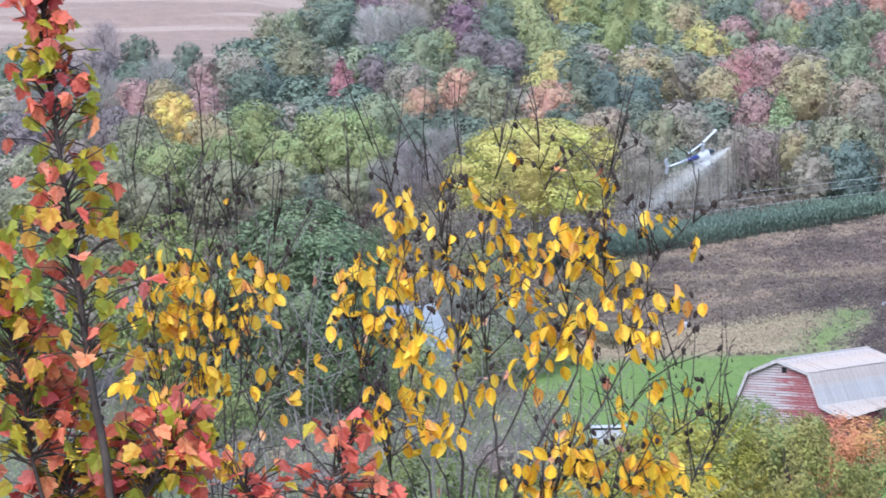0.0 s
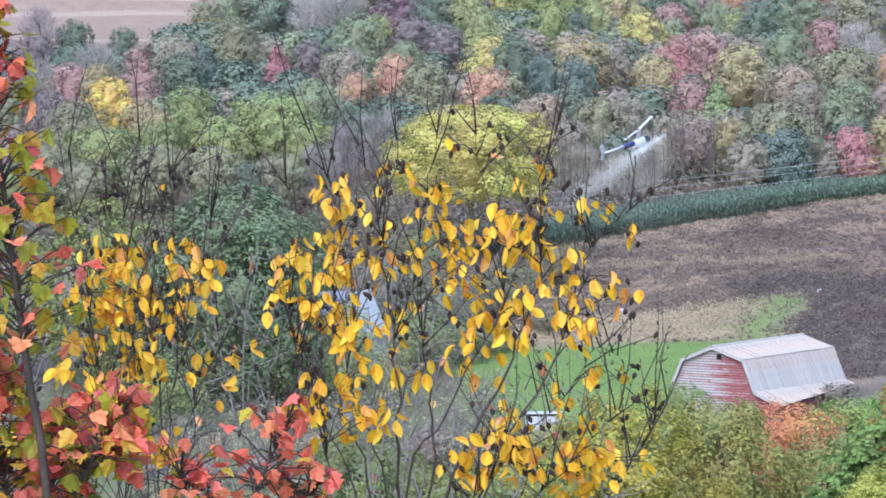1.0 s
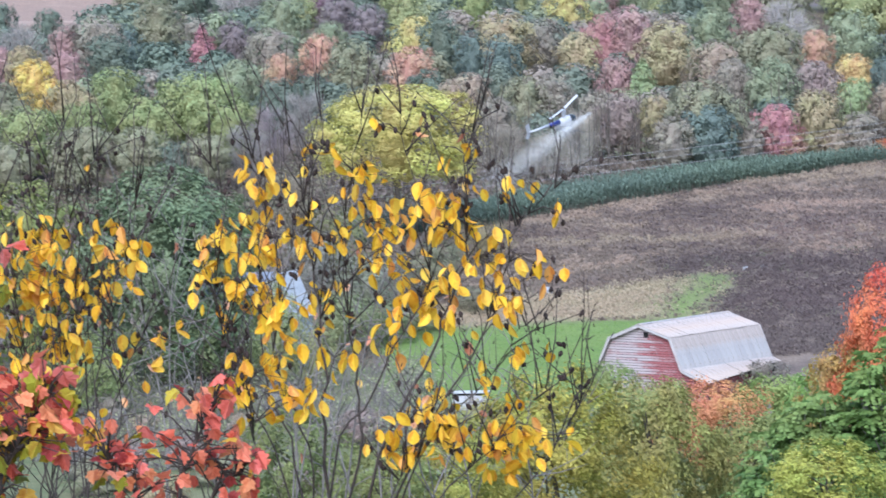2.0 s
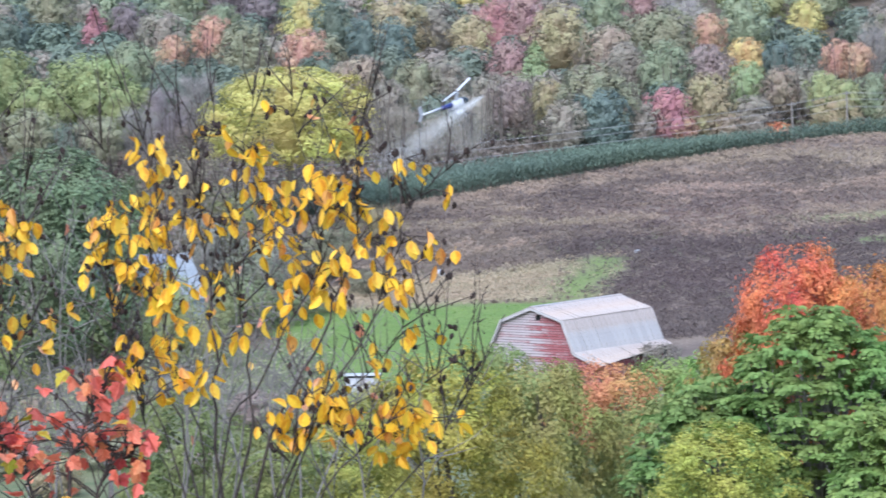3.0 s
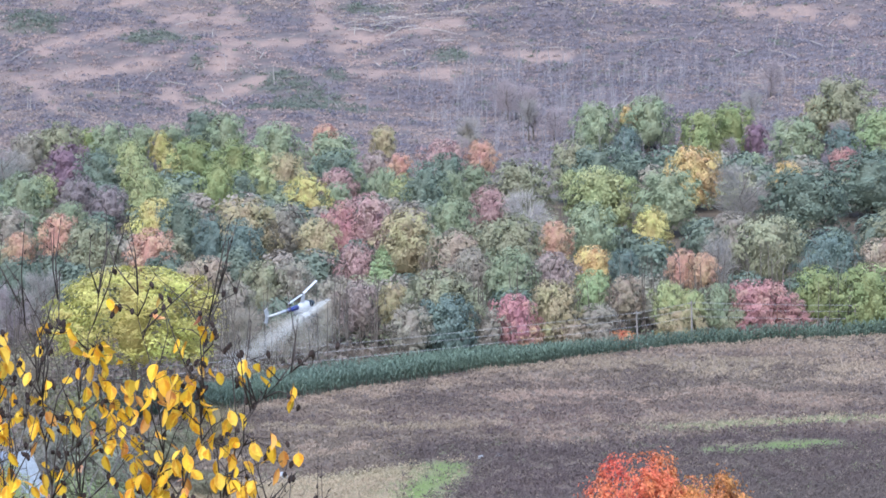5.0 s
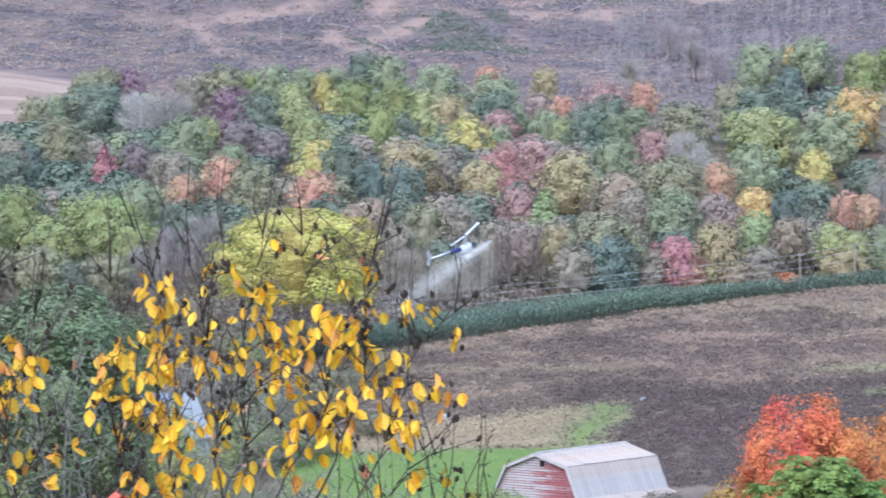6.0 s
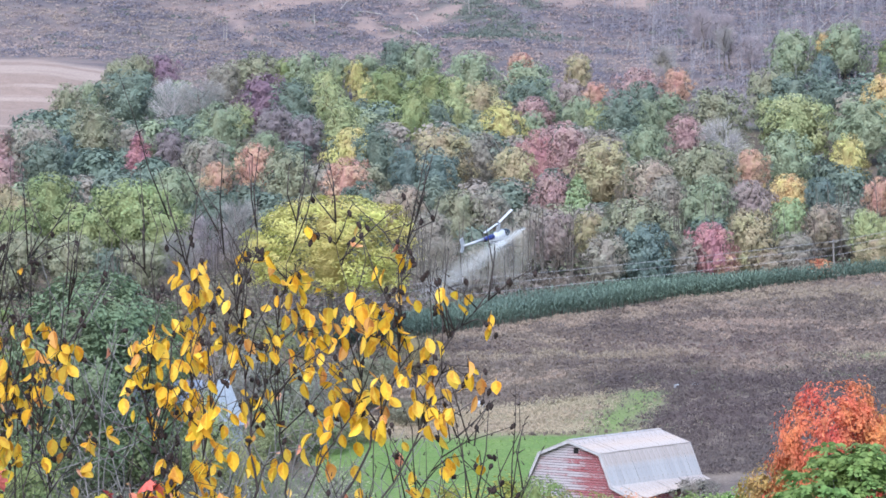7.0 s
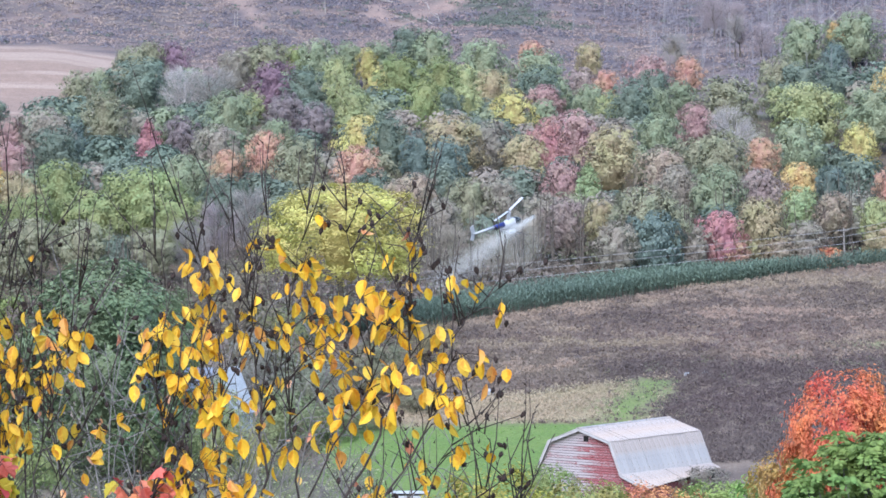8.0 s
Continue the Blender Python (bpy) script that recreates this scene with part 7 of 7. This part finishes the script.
maple_stem(low_maple, [(-0.303, 8.395, 40.850), (-0.366, 8.392, 41.350), (-0.424, 8.389, 41.451), (-0.447, 8.388, 41.501)], 0.005)

for bx, by, top, stems, pale in ((-0.86, 11.6, 41.67, 4, False), (-0.68, 10.6, 41.64, 4, False), (-0.50, 11.9, 41.77, 4, True), (-0.30, 10.8, 41.67, 4, True), (-0.12, 11.5, 41.77, 4, True), (0.08, 10.7, 41.64, 4, True),
                                  (0.26, 11.7, 41.72, 4, True), (0.44, 10.9, 41.58, 3, True), (-1.05, 10.9, 41.57, 4, True), (-1.25, 11.6, 41.62, 4, True)):
    bare_shrub(bx, by, top, stems, pale)

# ---------------------------------------------------------------- helicopter at work over the corn, and its spray
PAINT = two_tone("glossy_white_paint", (0.52, 0.53, 0.55), (0.46, 0.47, 0.49), 1.0, 0.25, relief=0.0)
BLUE = two_tone("dark_blue_paint", (0.035, 0.05, 0.22), (0.03, 0.04, 0.18), 1.0, 0.3, relief=0.0)
DARK_METAL = two_tone("dark_grey_metal", (0.08, 0.08, 0.085), (0.12, 0.12, 0.125), 2.0, 0.45, 0.6, relief=0.0)


def helicopter(m):
    t = empty("helicopter", m, "small white and blue helicopter with a spray boom in flight", "helicopter")
    # cabin, nose along +x
    bm = bmesh.new()
    bmesh.ops.create_uvsphere(bm, u_segments=24, v_segments=16, radius=1)
    for v in bm.verts:
        x, y, z = v.co
        taper = 1.0 if x > -0.2 else 1 - 0.45 * (-x - 0.2)
        v.co = Vector((x * 1.75 + (0.1 if z < 0 else -0.1) * x, y * 0.66 * taper, z * (0.78 if z > 0 else 0.62) * taper))
    part("cabin", bm, PAINT, t, smooth=True)
    bm = bmesh.new()
    bmesh.ops.create_uvsphere(bm, u_segments=20, v_segments=12, radius=1)
    for v in bm.verts:
        v.co = Vector((v.co.x * 0.95 + 0.82, v.co.y * 0.635, v.co.z * 0.46 + 0.24))
    part("windscreen", bm, GLASS, t, "dark curved windscreen", smooth=True)
    v, f = [], []
    tube(v, f, [(-1.2, 0, 0.28), (-3.0, 0, 0.36)], [0.34, 0.2], 10)
    mesh_object("boom_root", v, f, BLUE, t, "dark blue tail boom root", smooth=True)
    v, f = [], []
    tube(v, f, [(-3.0, 0, 0.36), (-6.6, 0, 0.46)], [0.2, 0.1], 10)
    mesh_object("tail_boom", v, f, PAINT, t, smooth=True)
    bm = bmesh.new()
    box(bm, (0.62, 0.06, 1.15), Matrix.Translation((-6.75, 0, 0.98)) @ pose(0, 0, 0, 0, -22))
    box(bm, (0.55, 0.06, 0.85), Matrix.Translation((-6.7, 0, 0.12)) @ pose(0, 0, 0, 0, 18))
    part("tail_fin", bm, PAINT, t)
    bm = bmesh.new()
    box(bm, (0.1, 0.04, 1.4), Matrix.Translation((-6.55, 0.2, 0.46)) @ pose(0, 0, 0, 0, 35))
    part("tail_rotor", bm, DARK_METAL, t)
    bm = bmesh.new()
    box(bm, (0.55, 0.3, 1.05), Matrix.Translation((-0.25, 0, 1.15)) @ pose(0, 0, 0, 0, 8))
    bmesh.ops.bevel(bm, geom=bm.edges[:], offset=0.1, segments=2, affect="EDGES")
    part("mast_fairing", bm, PAINT, t, "white rotor mast fairing")
    rotor = mesh_object("rotor_hub", *stick([(-0.3, 0, 1.6), (-0.3, 0, 1.95)], [0.07, 0.06]), DARK_METAL, t)
    for s in (0, 180):
        bm = bmesh.new()
        box(bm, (4.4, 0.30, 0.06), Matrix.Translation((-0.3, 0, 1.9)) @ pose(0, 0, 0, 0, 0, 20 + s) @ pose(2.4, 0, 0, 8, -3.0))
        part("rotor_blade", bm, PAINT, rotor, "pale rotor blade")
    for y in (-0.85, 0.85):
        mesh_object("skid", *stick([(-1.3, y, -1.12), (1.0, y, -1.12), (1.45, y, -0.95)], [0.05, 0.05, 0.04]), DARK_METAL, t)
        for x in (-0.7, 0.65):
            mesh_object("skid_strut", *stick([(x, y, -1.12), (x, y * 0.6, -0.45)], [0.045, 0.05]), DARK_METAL, t)
    mesh_object("spray_boom", *stick([(0.35, -2.7, -0.75), (0.35, 0, -0.8), (0.35, 2.7, -0.75)], [0.035, 0.05, 0.035]), DARK_METAL, t, "thin spray boom across the belly")
    bm = bmesh.new()
    box(bm, (1.3, 1.9, 0.5), Matrix.Translation((-0.35, 0, -0.62)))
    bmesh.ops.bevel(bm, geom=bm.edges[:], offset=0.18, segments=3, affect="EDGES")
    part("spray_tank", bm, PAINT, t, "white spray tank under the belly")
    return t


def stick(pts, radii, sides=6):
    v, f = [], []
    tube(v, f, pts, radii, sides)
    return v, f


helicopter(Matrix.Translation((33.80, 498.85, 23.85)) @ pose(0, 0, 0, 13, -12, 44) @ Matrix.Scale(1.08, 4))


def spray_mist():
    rg = random.Random(91)
    verts, faces = [], []

    def drop(p, s):
        o = len(verts)
        for d in ((1, 0.3, -0.6), (-1, 0.2, -0.5), (0.1, -0.4, 1)):
            verts.append((p[0] + d[0] * s, p[1] + d[1] * s, p[2] + d[2] * s))
        faces.append((o, o + 1, o + 2))

    a, b = Vector((36.97, 497.63, 24.99)), Vector((24.00, 487.41, 17.30))
    for _ in range(45000):
        u = rg.random() ** 0.8
        w = 0.15 + 1.35 * u
        p = a.lerp(b, u) + Vector((rg.gauss(0, w), rg.gauss(0, 1.6 * w), rg.gauss(-0.5 * u, 0.62 * w) + 0.6 * u * (1 - u)))
        drop(p, rg.uniform(0.007, 0.017))
    for _ in range(30000):
        p = Vector((rg.gauss(34.2, 2.6), rg.gauss(497, 2.5), rg.gauss(20.2, 2.3)))
        if p.z > height(p.x, p.y) + 0.3:
            drop(p, rg.uniform(0.005, 0.012))
    m, n, k, s = material("water_droplets", 0.4)
    s.inputs["Base Color"].default_value = (0.85, 0.87, 0.88, 1)
    stuff("spray_mist", verts, faces, m, (1, 1, 1), "fine white spray mist trailing below the helicopter", "mist")


spray_mist()
